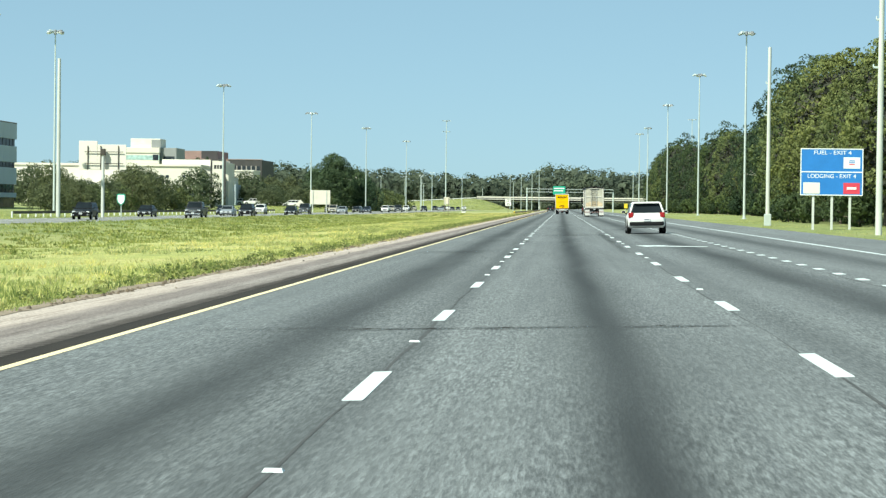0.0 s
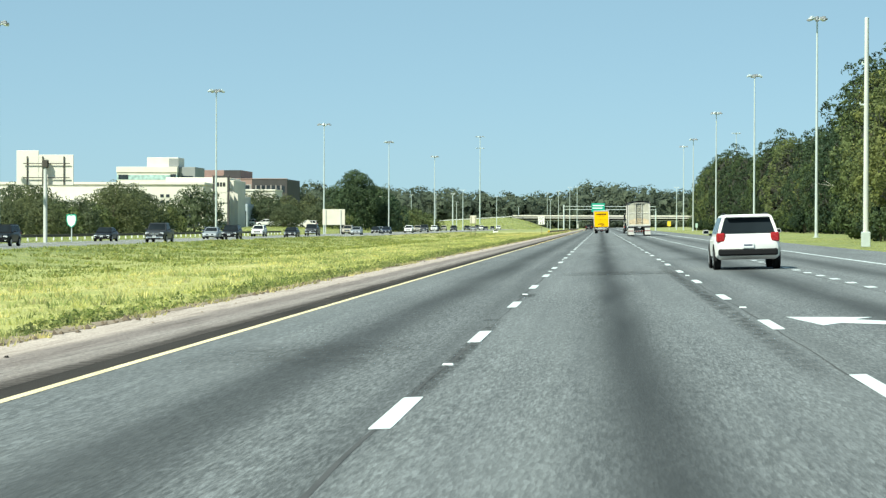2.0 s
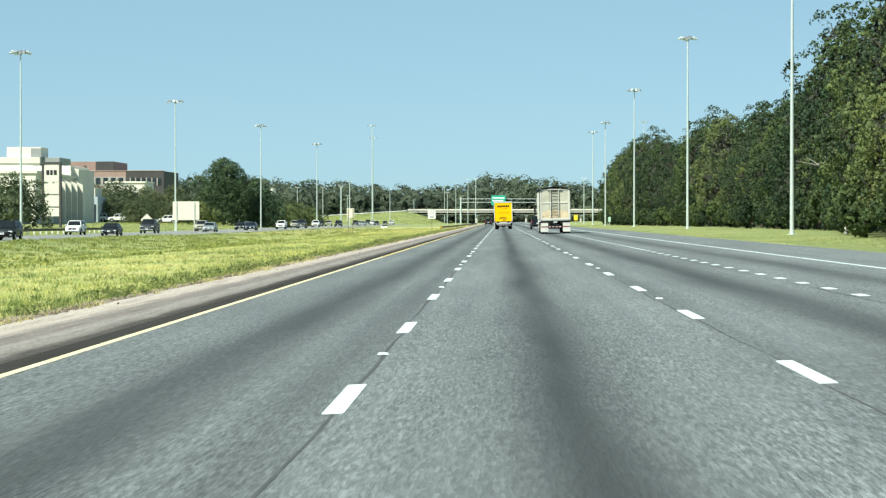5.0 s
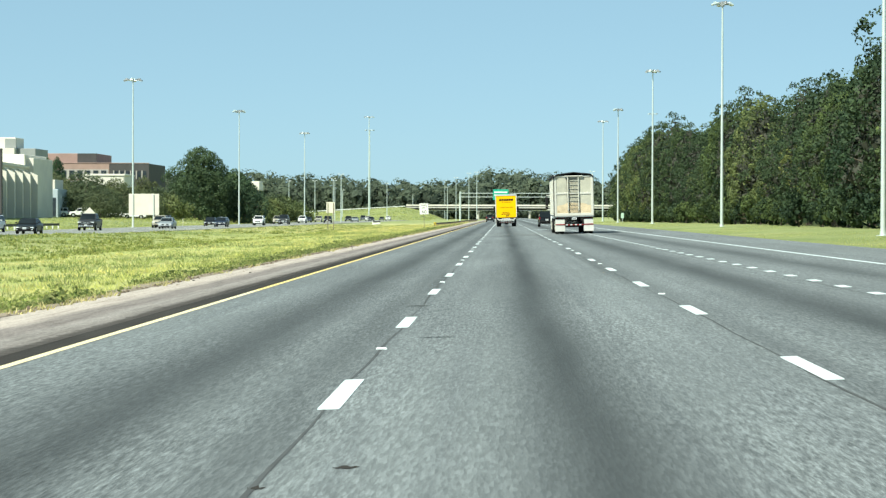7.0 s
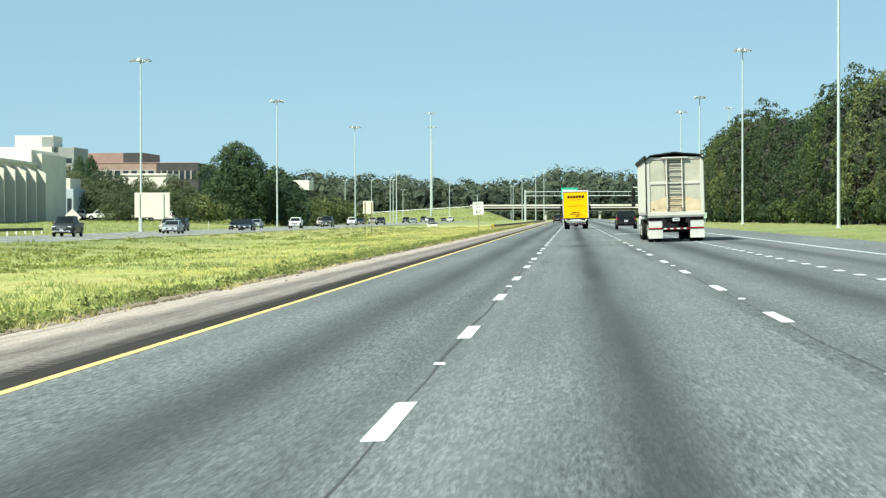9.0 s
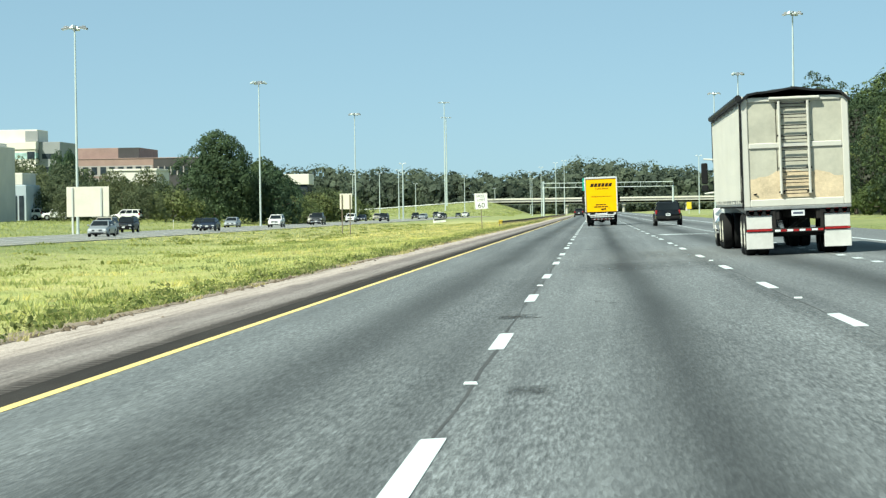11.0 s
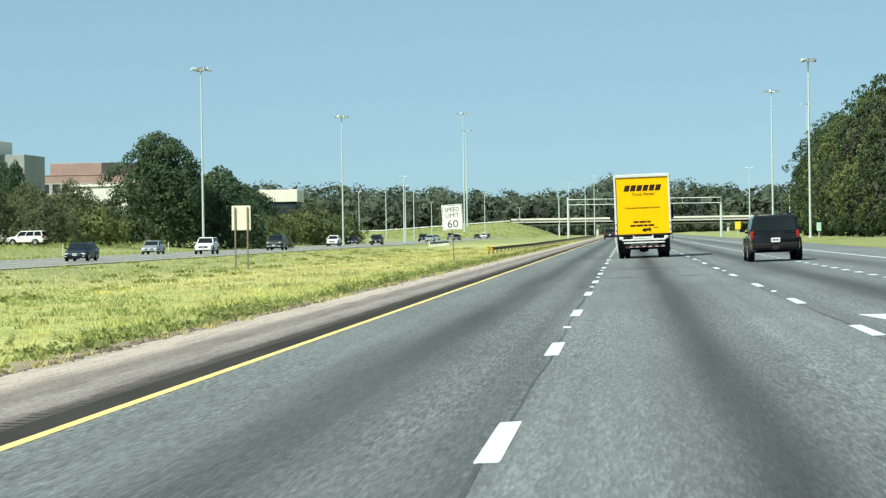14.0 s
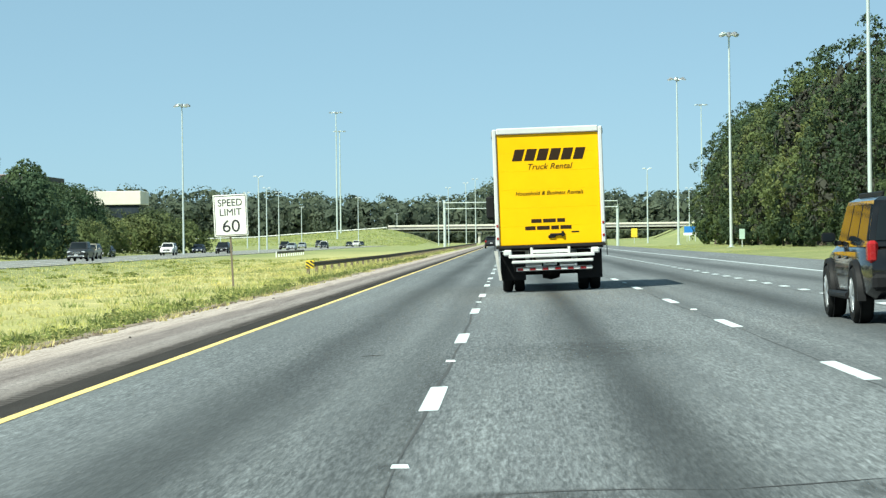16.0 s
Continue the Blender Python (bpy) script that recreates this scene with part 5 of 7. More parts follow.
for src, spots in ((mid, ((-59.3, 690, 1.06), (-60.5, 722, 0.86), (-62, 748, 0.78), (-68, 690, 1.0), (-109, 820, 0.85), (-79.5, 838, 1.1), (-86, 840, 1.2), (-104, 640, 1.0))),
                   (bushy, ((-74.5, 405, 0.95), (-75, 350, 0.6), (-80, 380, 0.62), (-78, 435, 0.9), (-81, 625, 0.8), (-74.5, 612, 0.66), (-69.5, 625, 0.66), (-73, 330, 0.52), (-70.5, 338, 0.55), (-71, 362, 0.62), (-72, 390, 0.8), (-76, 372, 0.6), (-73.5, 418, 0.85),  (-71, 655, 0.78), (-79, 660, 0.82), (-62, 806, 0.9), (-66, 790, 0.85), (-90, 640, 1.0), (-96, 655, 1.1), (-86, 475, 0.95), (-100, 460, 1.0), (-106, 470, 1.0), (-87, 655, 1.1), (-74, 600, 0.62), (-122, 830, 1.1), (-116, 842, 1.0), (-131, 850, 1.2), (-102, 812, 1.0), (-103, 690, 1.3))),
                   (low, ((-58.2, 702, 1.0), (-58.8, 716, 0.9), (-59.6, 735, 1.0), (-60.5, 752, 1.1), (-70, 345, 0.8), (-72, 372, 0.9), (-70.5, 425, 0.9), (-58, 787, 1.35), (-54.5, 795, 1.1), (-61, 782, 1.2), (-53, 690, 0.9), (-56, 705, 1.0)))):
    for x, y, s in spots:
        c = copy_thing(src, pose(*place_on(x, y), 0, 0, rng.uniform(0, 360)))
        slim = 0.84 if src is mid else 0.95
        c.scale = (s * slim * rng.uniform(0.92, 1.08), s * slim * rng.uniform(0.92, 1.08), s)
for x, y, wide, high in ((-82.2, 668, 0.74, 0.98), (-75.8, 666, 0.68, 1.02), (-88.0, 676, 0.7, 0.92)):
    copy_thing(bushy, pose(*place_on(x, y), 0, 0, rng.uniform(0, 360))).scale = (wide, wide, high)
for x, y in ((-122.0, 820), (-126.5, 828)):
    copy_thing(mid, pose(*place_on(x, y), 0, 0, rng.uniform(0, 360))).scale = (0.55, 0.55, 1.5)


def woods(seed, spots, leaf, each, label):
    """A far wood as one mesh of many crowns."""
    r = np.random.default_rng(seed)
    out = []
    for x, y, h in spots:
        base = ground_z(x, y)
        cs = []
        for k in range(9):
            u = (k + r.uniform(0, 1)) / 9
            w = h * r.uniform(0.15, 0.24)
            e = h * 0.38 * math.sqrt(max(0.02, 1 - u ** 2.5))
            a = r.uniform(0, 6.28)
            cs.append((np.array((x + e * math.cos(a), y + e * math.sin(a), base + w + (h - 2 * w) * u)), w))
        out.append(puff_leaves(r, cs, each, leaf, lambda z: (x, y, min(z, base + h * 0.5)), 0.14))
        out.append(puff_leaves(r, [(np.array((x, y, base + h * 0.3)), h * 0.3), (np.array((x, y, base + h * 0.6)), h * 0.28)], each // 3, leaf * 3.2, lambda z: (x, y, z), 0.2))
    ob = new("far_woods", soup("far_woods", np.concatenate(out), 4, LEAVES_HAZED))
    return tagged(ob, label, "woodland", kind="stuff")


r = random.Random(8)
spots = []
x = -330.0
while x < 330:
    h = float(np.interp(x, (-330, -180, -120, -60, -45, -26, -5, 25, 60, 110, 330), (22, 24, 21.5, 19, 18, 19.5, 25.5, 22.5, 18.5, 20, 23)))
    spots.append((x, 1500 + r.uniform(-25, 25), h * r.uniform(0.97, 1.03)))
    spots.append((x + r.uniform(-4, 4), 1475 + r.uniform(-10, 10), h * r.uniform(0.84, 0.95)))
    x += r.uniform(3.4, 4.6)
spots += [(r.uniform(-62, 75), r.uniform(1463, 1469), r.uniform(6, 9)) for _ in range(110)]
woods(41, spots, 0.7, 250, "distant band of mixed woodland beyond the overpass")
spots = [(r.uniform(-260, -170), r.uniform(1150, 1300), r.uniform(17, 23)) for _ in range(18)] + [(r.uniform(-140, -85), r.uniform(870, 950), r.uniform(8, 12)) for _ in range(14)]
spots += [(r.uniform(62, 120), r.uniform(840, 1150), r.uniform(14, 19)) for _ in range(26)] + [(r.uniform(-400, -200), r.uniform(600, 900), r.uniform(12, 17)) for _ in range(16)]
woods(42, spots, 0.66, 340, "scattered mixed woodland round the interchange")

# ---- grass ----


def blades(seed, n, xr, yr, tall, wide, material, name, label, edge=None):
    """Grass as single bent blades, thickest towards the road edge."""
    r = np.random.default_rng(seed)
    u = r.uniform(0, 1, n)
    x = xr[0] + (xr[1] - xr[0]) * (u ** edge if edge else u)
    y = r.uniform(*yr, n)
    z = np.array([ground_z(a, b) for a, b in zip(x, y)]) - 0.02
    h = tall * r.uniform(0.45, 1.25, n)
    a = r.uniform(0, 6.283, n)
    w = wide * r.uniform(0.6, 1.3, n)
    lx, ly = r.normal(0, 0.7, n) * h, r.normal(0, 0.7, n) * h
    p = np.stack([x, y, z], 1)
    d = np.stack([np.cos(a) * w, np.sin(a) * w, 0 * w], 1)
    tip = p + np.stack([lx, ly, h], 1)
    tri = np.stack([p - d, p + d, tip], 1).reshape(-1, 3)
    return tagged(new(name, soup(name, tri, 3, material)), label, "grass", kind="stuff")


def patchy(x, y, seed):
    """Soft patches between about -1 and 1 over the ground."""
    r = np.random.default_rng(seed)
    v = 0.0
    for k in range(7):
        fx, fy = r.normal(0, 0.55), r.normal(0, 0.32)
        v = v + np.sin(fx * x + fy * y + r.uniform(0, 6.28))
    return v / 3.0


def tufts(seed, n, xr, yr, per, tall, spread, wide, material, name, label, edge=1.0, patch=None):
    """Tufts of bent blades that lean out from a common foot."""
    r = np.random.default_rng(seed)
    cx = xr[0] + (xr[1] - xr[0]) * r.uniform(0, 1, n) ** edge
    cy = r.uniform(*yr, n)
    if patch is not None:
        keep = patchy(cx, cy, seed) > patch
        cx, cy = cx[keep], cy[keep]
    n = len(cx)
    big = r.uniform(0.5, 1.35, n)
    k = np.repeat(np.arange(n), per)
    m = len(k)
    a = r.uniform(0, 6.283, m)
    q = spread * big[k] * np.sqrt(r.uniform(0, 1, m))
    x, y = cx[k] + q * np.cos(a), cy[k] + q * np.sin(a)
    z = np.array([max(ground_z(i, j), SLOPE * i if i > -7.95 else -9) for i, j in zip(x, y)]) - 0.015
    h = tall * big[k] * r.uniform(0.45, 1.15, m)
    out = r.uniform(0.2, 1.0, m) * h
    w = wide * r.uniform(0.6, 1.3, m)
    b = r.uniform(0, 6.283, m)
    p = np.stack([x, y, z], 1)
    d = np.stack([np.cos(b) * w, np.sin(b) * w, 0 * w], 1)
    tip = p + np.stack([np.cos(a) * out, np.sin(a) * out, h], 1)
    tri = np.stack([p - d, p + d, tip], 1).reshape(-1, 3)
    return tagged(new(name, soup(name, tri, 3, material)), label, "grass", kind="stuff")


def weed_mounds(seed, n, xr, yr, per, radius, tall, leaf, material, name, label, patch=None):
    """Low leafy mounds of broad-leaved weeds."""
    r = np.random.default_rng(seed)
    cx, cy = r.uniform(*xr, n), r.uniform(*yr, n)
    if patch is not None:
        keep = patchy(cx, cy, seed) > patch
        cx, cy = cx[keep], cy[keep]
    out = []
    for x, y in zip(cx, cy):
        k = r.uniform(0.5, 1.4)
        d = r.normal(size=(per, 3))
        d[:, 2] = abs(d[:, 2])
        d /= np.linalg.norm(d, axis=1)[:, None]
        base = max(ground_z(x, y), SLOPE * x if x > -7.95 else -9)
        p = np.array((x, y, base)) + d * np.array((radius, radius, tall)) * k * r.uniform(0.55, 1.1, (per, 1))
        out.append(leaf_cards(r, p, d + r.normal(0, 0.5, (per, 3)), leaf))
    return tagged(new(name, soup(name, np.concatenate(out), 4, material)), label, "weeds", kind="stuff")


RAILSIDE = "uncut golden grass grown up round the guard rail posts"
MEDIAN = "rough yellow-green grass of the median"
blades(51, 70000, (-8.0, -18.0), (6, 300), 0.075, 0.013, BLADES, "median_grass", MEDIAN, 1.5)
blades(52, 30000, (-8.0, -18.0), (300, 425), 0.075, 0.013, BLADES, "median_grass", MEDIAN, 1.5)
blades(58, 40000, (-8.0, -18.0), (415, 600), 0.075, 0.013, GOLD_BLADES, "dry_median_grass", "drying golden grass of the median", 1.5)
blades(53, 32000, (-16.0, -37.6), (100, 430), 0.12, 0.035, GREEN_BLADES, "median_grass", MEDIAN)
blades(59, 20000, (-16.0, -37.6), (420, 660), 0.12, 0.035, GOLD_BLADES, "dry_median_grass", "drying golden grass of the median")
blades(54, 60000, (11.2, 32.0), (60, 760), 0.07, 0.022, GREEN_BLADES, "verge_grass", "mown grass of the wooded verge", 1.4)
blades(57, 26000, (-54.6, -75.0), (200, 760), 0.25, 0.05, GREEN_BLADES, "bank_grass", "grass bank behind the far carriageway")
tufts(61, 2600, (-8.1, -11.5), (6, 600), 16, 0.14, 0.16, 0.016, BLADES, "grass_tufts", "pale yellow-green tufts of uncut grass in the median", 1.1)
tufts(66, 3200, (-10.5, -19.0), (6, 640), 16, 0.15, 0.18, 0.018, GOLD_BLADES, "golden_tufts", "golden seed-topped tufts of uncut grass in the median", 1.0, -0.3)
weed_mounds(67, 2600, (-8.9, -7.92), (6, 600), 22, 0.16, 0.12, 0.042, EDGE_WEEDS, "border_weeds", "bushy green weeds hanging over the edge of the shoulder", 0.0)
weed_mounds(70, 1800, (-9.6, -7.95), (6, 600), 20, 0.2, 0.12, 0.05, WEEDS, "pale_border_weeds", "pale creeping weeds along the shoulder edge", -0.2)
weed_mounds(68, 170, (-9.2, -8.0), (6, 600), 44, 0.2, 0.24, 0.05, EDGE_WEEDS, "tall_edge_weeds", "taller bushy weeds standing along the shoulder edge")
tufts(71, 1100, (-8.9, -11.2), (504, 740), 16, 0.3, 0.22, 0.022, GOLD_BLADES, "railside_grass", RAILSIDE, 1.0)
blades(72, 14000, (-30.0, -130.0), (1150, 1292), 0.3, 0.2, GREEN_BLADES, "embankment_grass", "muted rough grass on the embankment of the crossing road")
tufts(73, 4200, (-20.0, -37.2), (60, 350), 12, 0.16, 0.4, 0.05, WEEDS, "green_tufts", "dull green tufts over the far half of the median", 1.0, -0.35)
tufts(69, 1600, (-10.0, -30.0), (430, 660), 14, 0.17, 0.25, 0.026, GREEN_BLADES, "green_tufts", "taller green tufts scattered through the median", 1.0, -0.1)
tufts(62, 2200, (-8.05, -10.6), (6, 600), 18, 0.19, 0.14, 0.016, WEEDS, "edge_weeds", "ragged clumps of green weeds along the shoulder edge", 1.25, 0.0)
tufts(63, 2600, (-7.78, -8.3), (6, 600), 14, 0.1, 0.17, 0.02, DRY_BLADES, "dry_edge_grass", "dry creeping grass spilling onto the shoulder", 1.0, -0.1)
tufts(64, 4500, (-10.0, -21.0), (20, 430), 12, 0.15, 0.25, 0.026, GREEN_BLADES, "green_tufts", "taller green tufts scattered through the median", 1.0, 0.1)
weed_mounds(65, 800, (-37.0, -19.0), (60, 640), 26, 0.55, 0.15, 0.11, WEEDS, "median_weeds", "low dark weed patches on the far half of the median", 0.1)

# dirt edge, stones and litter between shoulder and grass
r = random.Random(17)
g = Geo()
y, k = -60.0, 0
while y < 640:
    w = 0.28 + 0.16 * math.sin(y * 0.31) + r.uniform(-0.1, 0.12)
    zz = SLOPE * -7.9
    g.v += [(-8.1 - w, y, ground_z(-8.1 - w, 0) + 0.03), (-8.0, y, zz + 0.012), (-7.86 + r.uniform(-0.03, 0.07), y, zz + 0.002)]
    y += 0.9
    k += 1
g.f = [(3 * j + i, 3 * j + i + 1, 3 * j + i + 4, 3 * j + i + 3) for j in range(k - 1) for i in range(2)]
structure("dirt_edge", g, DIRT, "uneven strip of dry dirt along the shoulder", "dirt")
g = Geo()
for k in range(2600):
    y = r.uniform(8, 470)
    x = -7.93 + 0.09 * math.sin(y * 0.31) + r.gauss(0, 0.07)
    q = r.uniform(0.018, 0.055) * (1.6 if k % 9 == 0 else 1.0)
    z = SLOPE * max(x, -7.95) - (0.02 if x < -7.95 else 0.0)
    a = r.uniform(0, 6.28)
    ring = [(x + q * r.uniform(0.7, 1.3) * math.cos(a + i * 1.257), y + 1.6 * q * r.uniform(0.7, 1.3) * math.sin(a + i * 1.257), z) for i in range(5)]
    top = (x + q * r.uniform(-0.3, 0.3), y + q * r.uniform(-0.3, 0.3), z + q * r.uniform(0.5, 1.1))
    g.add(ring + [top], [(i, (i + 1) % 5, 5) for i in range(5)])
tagged(structure("dirt_clods", g, DARK_DIRT, ""), "crumbled dark clods of dirt and dead grass along the shoulder", "dirt", kind="stuff")
chip = [Geo().add([(s * x * r.uniform(0.7, 1.2), s * y * r.uniform(0.7, 1.2), s * z) for x, y, z in ((-1, -0.8, 0), (1, -0.7, 0), (1.1, 0.8, 0), (-0.9, 1, 0), (-0.5, -0.4, 0.7), (0.5, -0.3, 0.8), (0.4, 0.4, 0.6), (-0.4, 0.5, 0.7))], [(0, 1, 5, 4), (1, 2, 6, 5), (2, 3, 7, 6), (3, 0, 4, 7), (4, 5, 6, 7)]).mesh("stone") for s in (0.015, 0.022, 0.03)]
for me, m in zip(chip, (CONCRETE, DIRT, DARK_ASPHALT)):
    me.materials.append(m)
for k in range(110):
    x, y = r.uniform(-8.5, -7.0), r.uniform(10, 480)
    ob = tagged(new("stone", chip[k % 3]), "small loose stone on the gravelly shoulder edge", "stone", "loose stones")
    ob.matrix_basis = pose(x, y, SLOPE * max(x, -7.95) - (0.03 if x < -7.95 else 0.004), 0, 0, r.uniform(0, 360))

# ---- vehicles ----
TYRE = surface("tyre_rubber", (0.014, 0.014, 0.014), 0.85, fine=25, coarse=3, spread=0.3, relief=0.2, sheen=0.18)
BLACK_PLASTIC = surface("black_plastic", (0.012, 0.012, 0.013), 0.6, fine=20, coarse=2, spread=0.2, relief=0.05, sheen=0.18)
ALLOY = surface("alloy_wheel", (0.55, 0.56, 0.57), 0.35, 0.7, fine=15, coarse=3, spread=0.12, relief=0.03)
STEEL_RIM = surface("cream_steel_rim", (0.68, 0.65, 0.55), 0.5, 0.1, fine=12, coarse=2, spread=0.2)
CHROME = surface("chrome_trim", (0.7, 0.7, 0.7), 0.2, 0.9, fine=10, coarse=2, spread=0.06, relief=0.0)
RED_LENS = surface("red_lamp_lens", (0.30, 0.012, 0.014), 0.25, fine=20, coarse=4, spread=0.15, relief=0.02)
CLEAR_LENS = surface("clear_lamp_lens", (0.75, 0.77, 0.78), 0.15, 0.3, fine=20, coarse=4, spread=0.1, relief=0.02)
PLATE = surface("number_plate", (0.72, 0.74, 0.74), 0.5, fine=20, coarse=4, spread=0.08, relief=0.0)
PLATE_BAR = surface("plate_bar", (0.08, 0.09, 0.14), 0.6, fine=20, coarse=4, spread=0.08, relief=0.0)
YELLOW_DOOR = surface("bright_yellow_truck_door", (0.92, 0.495, 0.002), 0.45, fine=8, coarse=0.8, spread=0.06, relief=0.03, sheen=0.2)
TRUCK_WHITE = surface("white_truck_body", (0.60, 0.61, 0.60), 0.45, fine=8, coarse=0.7, spread=0.08, relief=0.03)
LETTER_BROWN = surface("dark_brown_lettering", (0.03, 0.017, 0.008), 0.6, fine=12, coarse=2, spread=0.1, relief=0.0, sheen=0.15)
GREY_STEEL = surface("scuffed_grey_steel", (0.34, 0.35, 0.35), 0.5, 0.5, fine=14, coarse=1.2, spread=0.3)
TRAILER_SIDE = surface("white_ribbed_aluminium", (0.60, 0.58, 0.52), 0.45, 0.1, fine=7, coarse=0.5, spread=0.07, relief=0.03)
REAR_PANEL = surface("smoky_translucent_panel", (0.48, 0.46, 0.38), 0.4, fine=5, coarse=0.9, spread=0.22, relief=0.05)
GRAIN = surface("pale_wood_chips", (0.62, 0.50, 0.34), 0.9, fine=14, coarse=1.6, spread=0.3, relief=0.6)
TARP = surface("black_tarpaulin", (0.02, 0.02, 0.022), 0.5, fine=6, coarse=1.2, spread=0.35, relief=0.4, sheen=0.18)
FLAP = surface("white_mud_flap", (0.60, 0.59, 0.56), 0.6, fine=8, coarse=1.4, spread=0.14, relief=0.05)
PAINTS = {
    "black": paint("black_car_paint", (0.006, 0.006, 0.007)),
    "gloss": paint("polished_black_car_paint", (0.004, 0.004, 0.005), 0.2, coat=0.7),
    "white": paint("white_car_paint", (0.72, 0.72, 0.70)),
    "silver": paint("silver_car_paint", (0.42, 0.44, 0.46), 0.32, 0.6),
    "grey": paint("dark_grey_car_paint", (0.035, 0.037, 0.041), 0.3, 0.2),
    "blue": paint("dark_blue_car_paint", (0.012, 0.018, 0.036)),
    "beige": paint("champagne_car_paint", (0.46, 0.42, 0.34), 0.32, 0.4),
}


def wheel(parent, x, y, r, w, rim_material, side, deep=0.06, turns=26):
    """A tyre with tread shoulders and a dished rim under it; side is +1 or -1."""
    h = w / 2
    prof = [(r * 0.62, -h), (r * 0.9, -h), (r * 0.985, -h * 0.75), (r, -h * 0.4), (r, h * 0.4), (r * 0.985, h * 0.75), (r * 0.9, h), (r * 0.62, h)]
    ob = part("wheel", Geo().lathe(prof, (x, y, r), "x", turns, False), TYRE, parent, smooth=40)
    o = x + side * h
    s = -side
    part("rim", Geo().lathe([(r * 0.62, o + s * 0.004 - x), (r * 0.58, o + s * 0.02 - x), (r * 0.5, o + s * deep - x), (r * 0.22, o + s * deep - x), (r * 0.16, o + s * 0.01 - x), (0.002, o + s * 0.01 - x)], (x, y, r), "x", turns), rim_material, ob, smooth=40)
    g = Geo()
    for k in range(10 if rim_material is ALLOY else 5):
        a = k * (36 if rim_material is ALLOY else 72) + 10
        g.box(-0.012, 0.012, -r * 0.045, r * 0.045, r * 0.06, r * 0.6, 0.006 if turns > 20 else 0.0, Matrix.Translation((o + s * 0.007, y, r)) @ pose(0, 0, 0, a, 0, 0))
    part("spokes", g, rim_material, ob)
    return ob


def mirror_shape(x, y, z):
    """A rounded door-mirror housing, flat towards the rear."""
    rings = []
    for d, k in ((0.0, 1.0), (0.05, 1.0), (0.11, 0.84), (0.15, 0.5)):
        rings.append([(x + 0.098 * k * math.copysign(abs(math.cos(a)) ** 0.6, math.cos(a)), y + d, z + 0.07 * k * math.copysign(abs(math.sin(a)) ** 0.6, math.sin(a))) for a in [2 * math.pi * i / 14 for i in range(14)]])
    return Geo().loft(rings)


def car(colour, kind, label, group="cars on the road"):
    """A car standing along +y, at the middle of its wheelbase."""
    if kind == "sedan":
        L, W, H, belt, hood, deck = 4.75, 1.83, 1.45, 0.92, 0.84, 0.98
        cab = (-1.75, -0.95, 0.55, 1.35)
        r = 0.33
    elif kind == "suv":
        L, W, H, belt, hood, deck = 4.7, 1.9, 1.72, 1.08, 1.04, 1.1
        cab = (-2.28, -2.0, 0.5, 1.15)
        r = 0.36
    elif kind == "jeep":
        L, W, H, belt, hood, deck = 4.45, 1.84, 1.66, 1.04, 1.0, 1.04
        cab = (-2.12, -1.98, 0.42, 0.8)
        r = 0.375
    else:
        L, W, H, belt, hood, deck = 5.75, 2.0, 1.92, 1.2, 1.18, 1.22
        cab = (-0.75, -0.5, 0.95, 1.6)
        r = 0.4
    paintwork = PAINTS[colour]
    ob = thing({"sedan": "car", "suv": "suv", "jeep": "off_road_car", "pickup": "pickup_truck"}[kind], label, {"sedan": "car", "suv": "car", "jeep": "car", "pickup": "pickup truck"}[kind], group)
    z0 = 0.24 if kind == "sedan" else 0.32
    h = L / 2
    rear_z = deck if kind != "pickup" else belt
    st = [(-h, 0.80, z0 + 0.22, rear_z - 0.2), (-h + 0.05, 0.9, z0 + 0.1, rear_z - 0.06), (-h + 0.28, 0.97, z0, rear_z), (-h * 0.55, 1.0, z0, belt), (0.0, 1.0, z0, belt), (h * 0.4, 1.0, z0, belt * 0.99), (h * 0.55, 0.99, z0, (belt + hood) / 2), (h - 0.55, 0.96, z0, hood - 0.03), (h - 0.14, 0.9, z0 + 0.05, hood - 0.14), (h - 0.02, 0.82, z0 + 0.16, hood - 0.28)]
    rings = []
    for y, k, lo, hi in st:
        w = W / 2 * k
        m = lo + (hi - lo) * 0.52
        half = [(w * 0.86, lo), (w * 0.98, lo + 0.09), (w, m), (w * 0.975, hi - 0.1), (w * 0.9, hi - 0.015), (w * 0.45, hi + 0.015)]
        rings.append([(x, y, z) for x, z in half] + [(-x, y, z) for x, z in reversed(half)])
    body = part("body", Geo().loft(rings), paintwork, ob, smooth=32)
    y0, y1, y2, y3 = cab
    wb, wt = W / 2 * 0.93, W / 2 * (0.74 if kind in ("sedan", "suv") else 0.8)
    roof = []
    for (ya, yb, wa, z) in ((y0, y3, wb, belt - 0.03), (y0 + (y1 - y0) * 0.55, y2 + (y3 - y2) * 0.45, (wb + wt) / 2, (belt + H) / 2), (y1, y2, wt, H - 0.05), (y1 + 0.1, y2 - 0.12, wt * 0.86, H)):
        roof.append([(-wa, ya, z), (wa, ya, z), (wa, yb, z), (-wa, yb, z)])
    cabin = part("cabin", Geo().loft(roof), paintwork, ob, smooth=25)

    def pane(name, quad, push):
        q = [Vector(p) for p in quad]
        n = (q[1] - q[0]).cross(q[3] - q[0]).normalized() * push
        c = sum(q, Vector()) / 4
        q = [c + (p - c) * 0.9 + n for p in q]
        b = [p - n * 0.7 for p in q]
        part(name, Geo().loft([b, q]), GLASS, ob, "dark tinted glass")

    zb, zt = belt + 0.02, H - 0.07
    part_z = lambda z: (z - belt + 0.03) / (H - 0.05 - belt + 0.03)
    edge = lambda a, b, z: a + (b - a) * part_z(z)
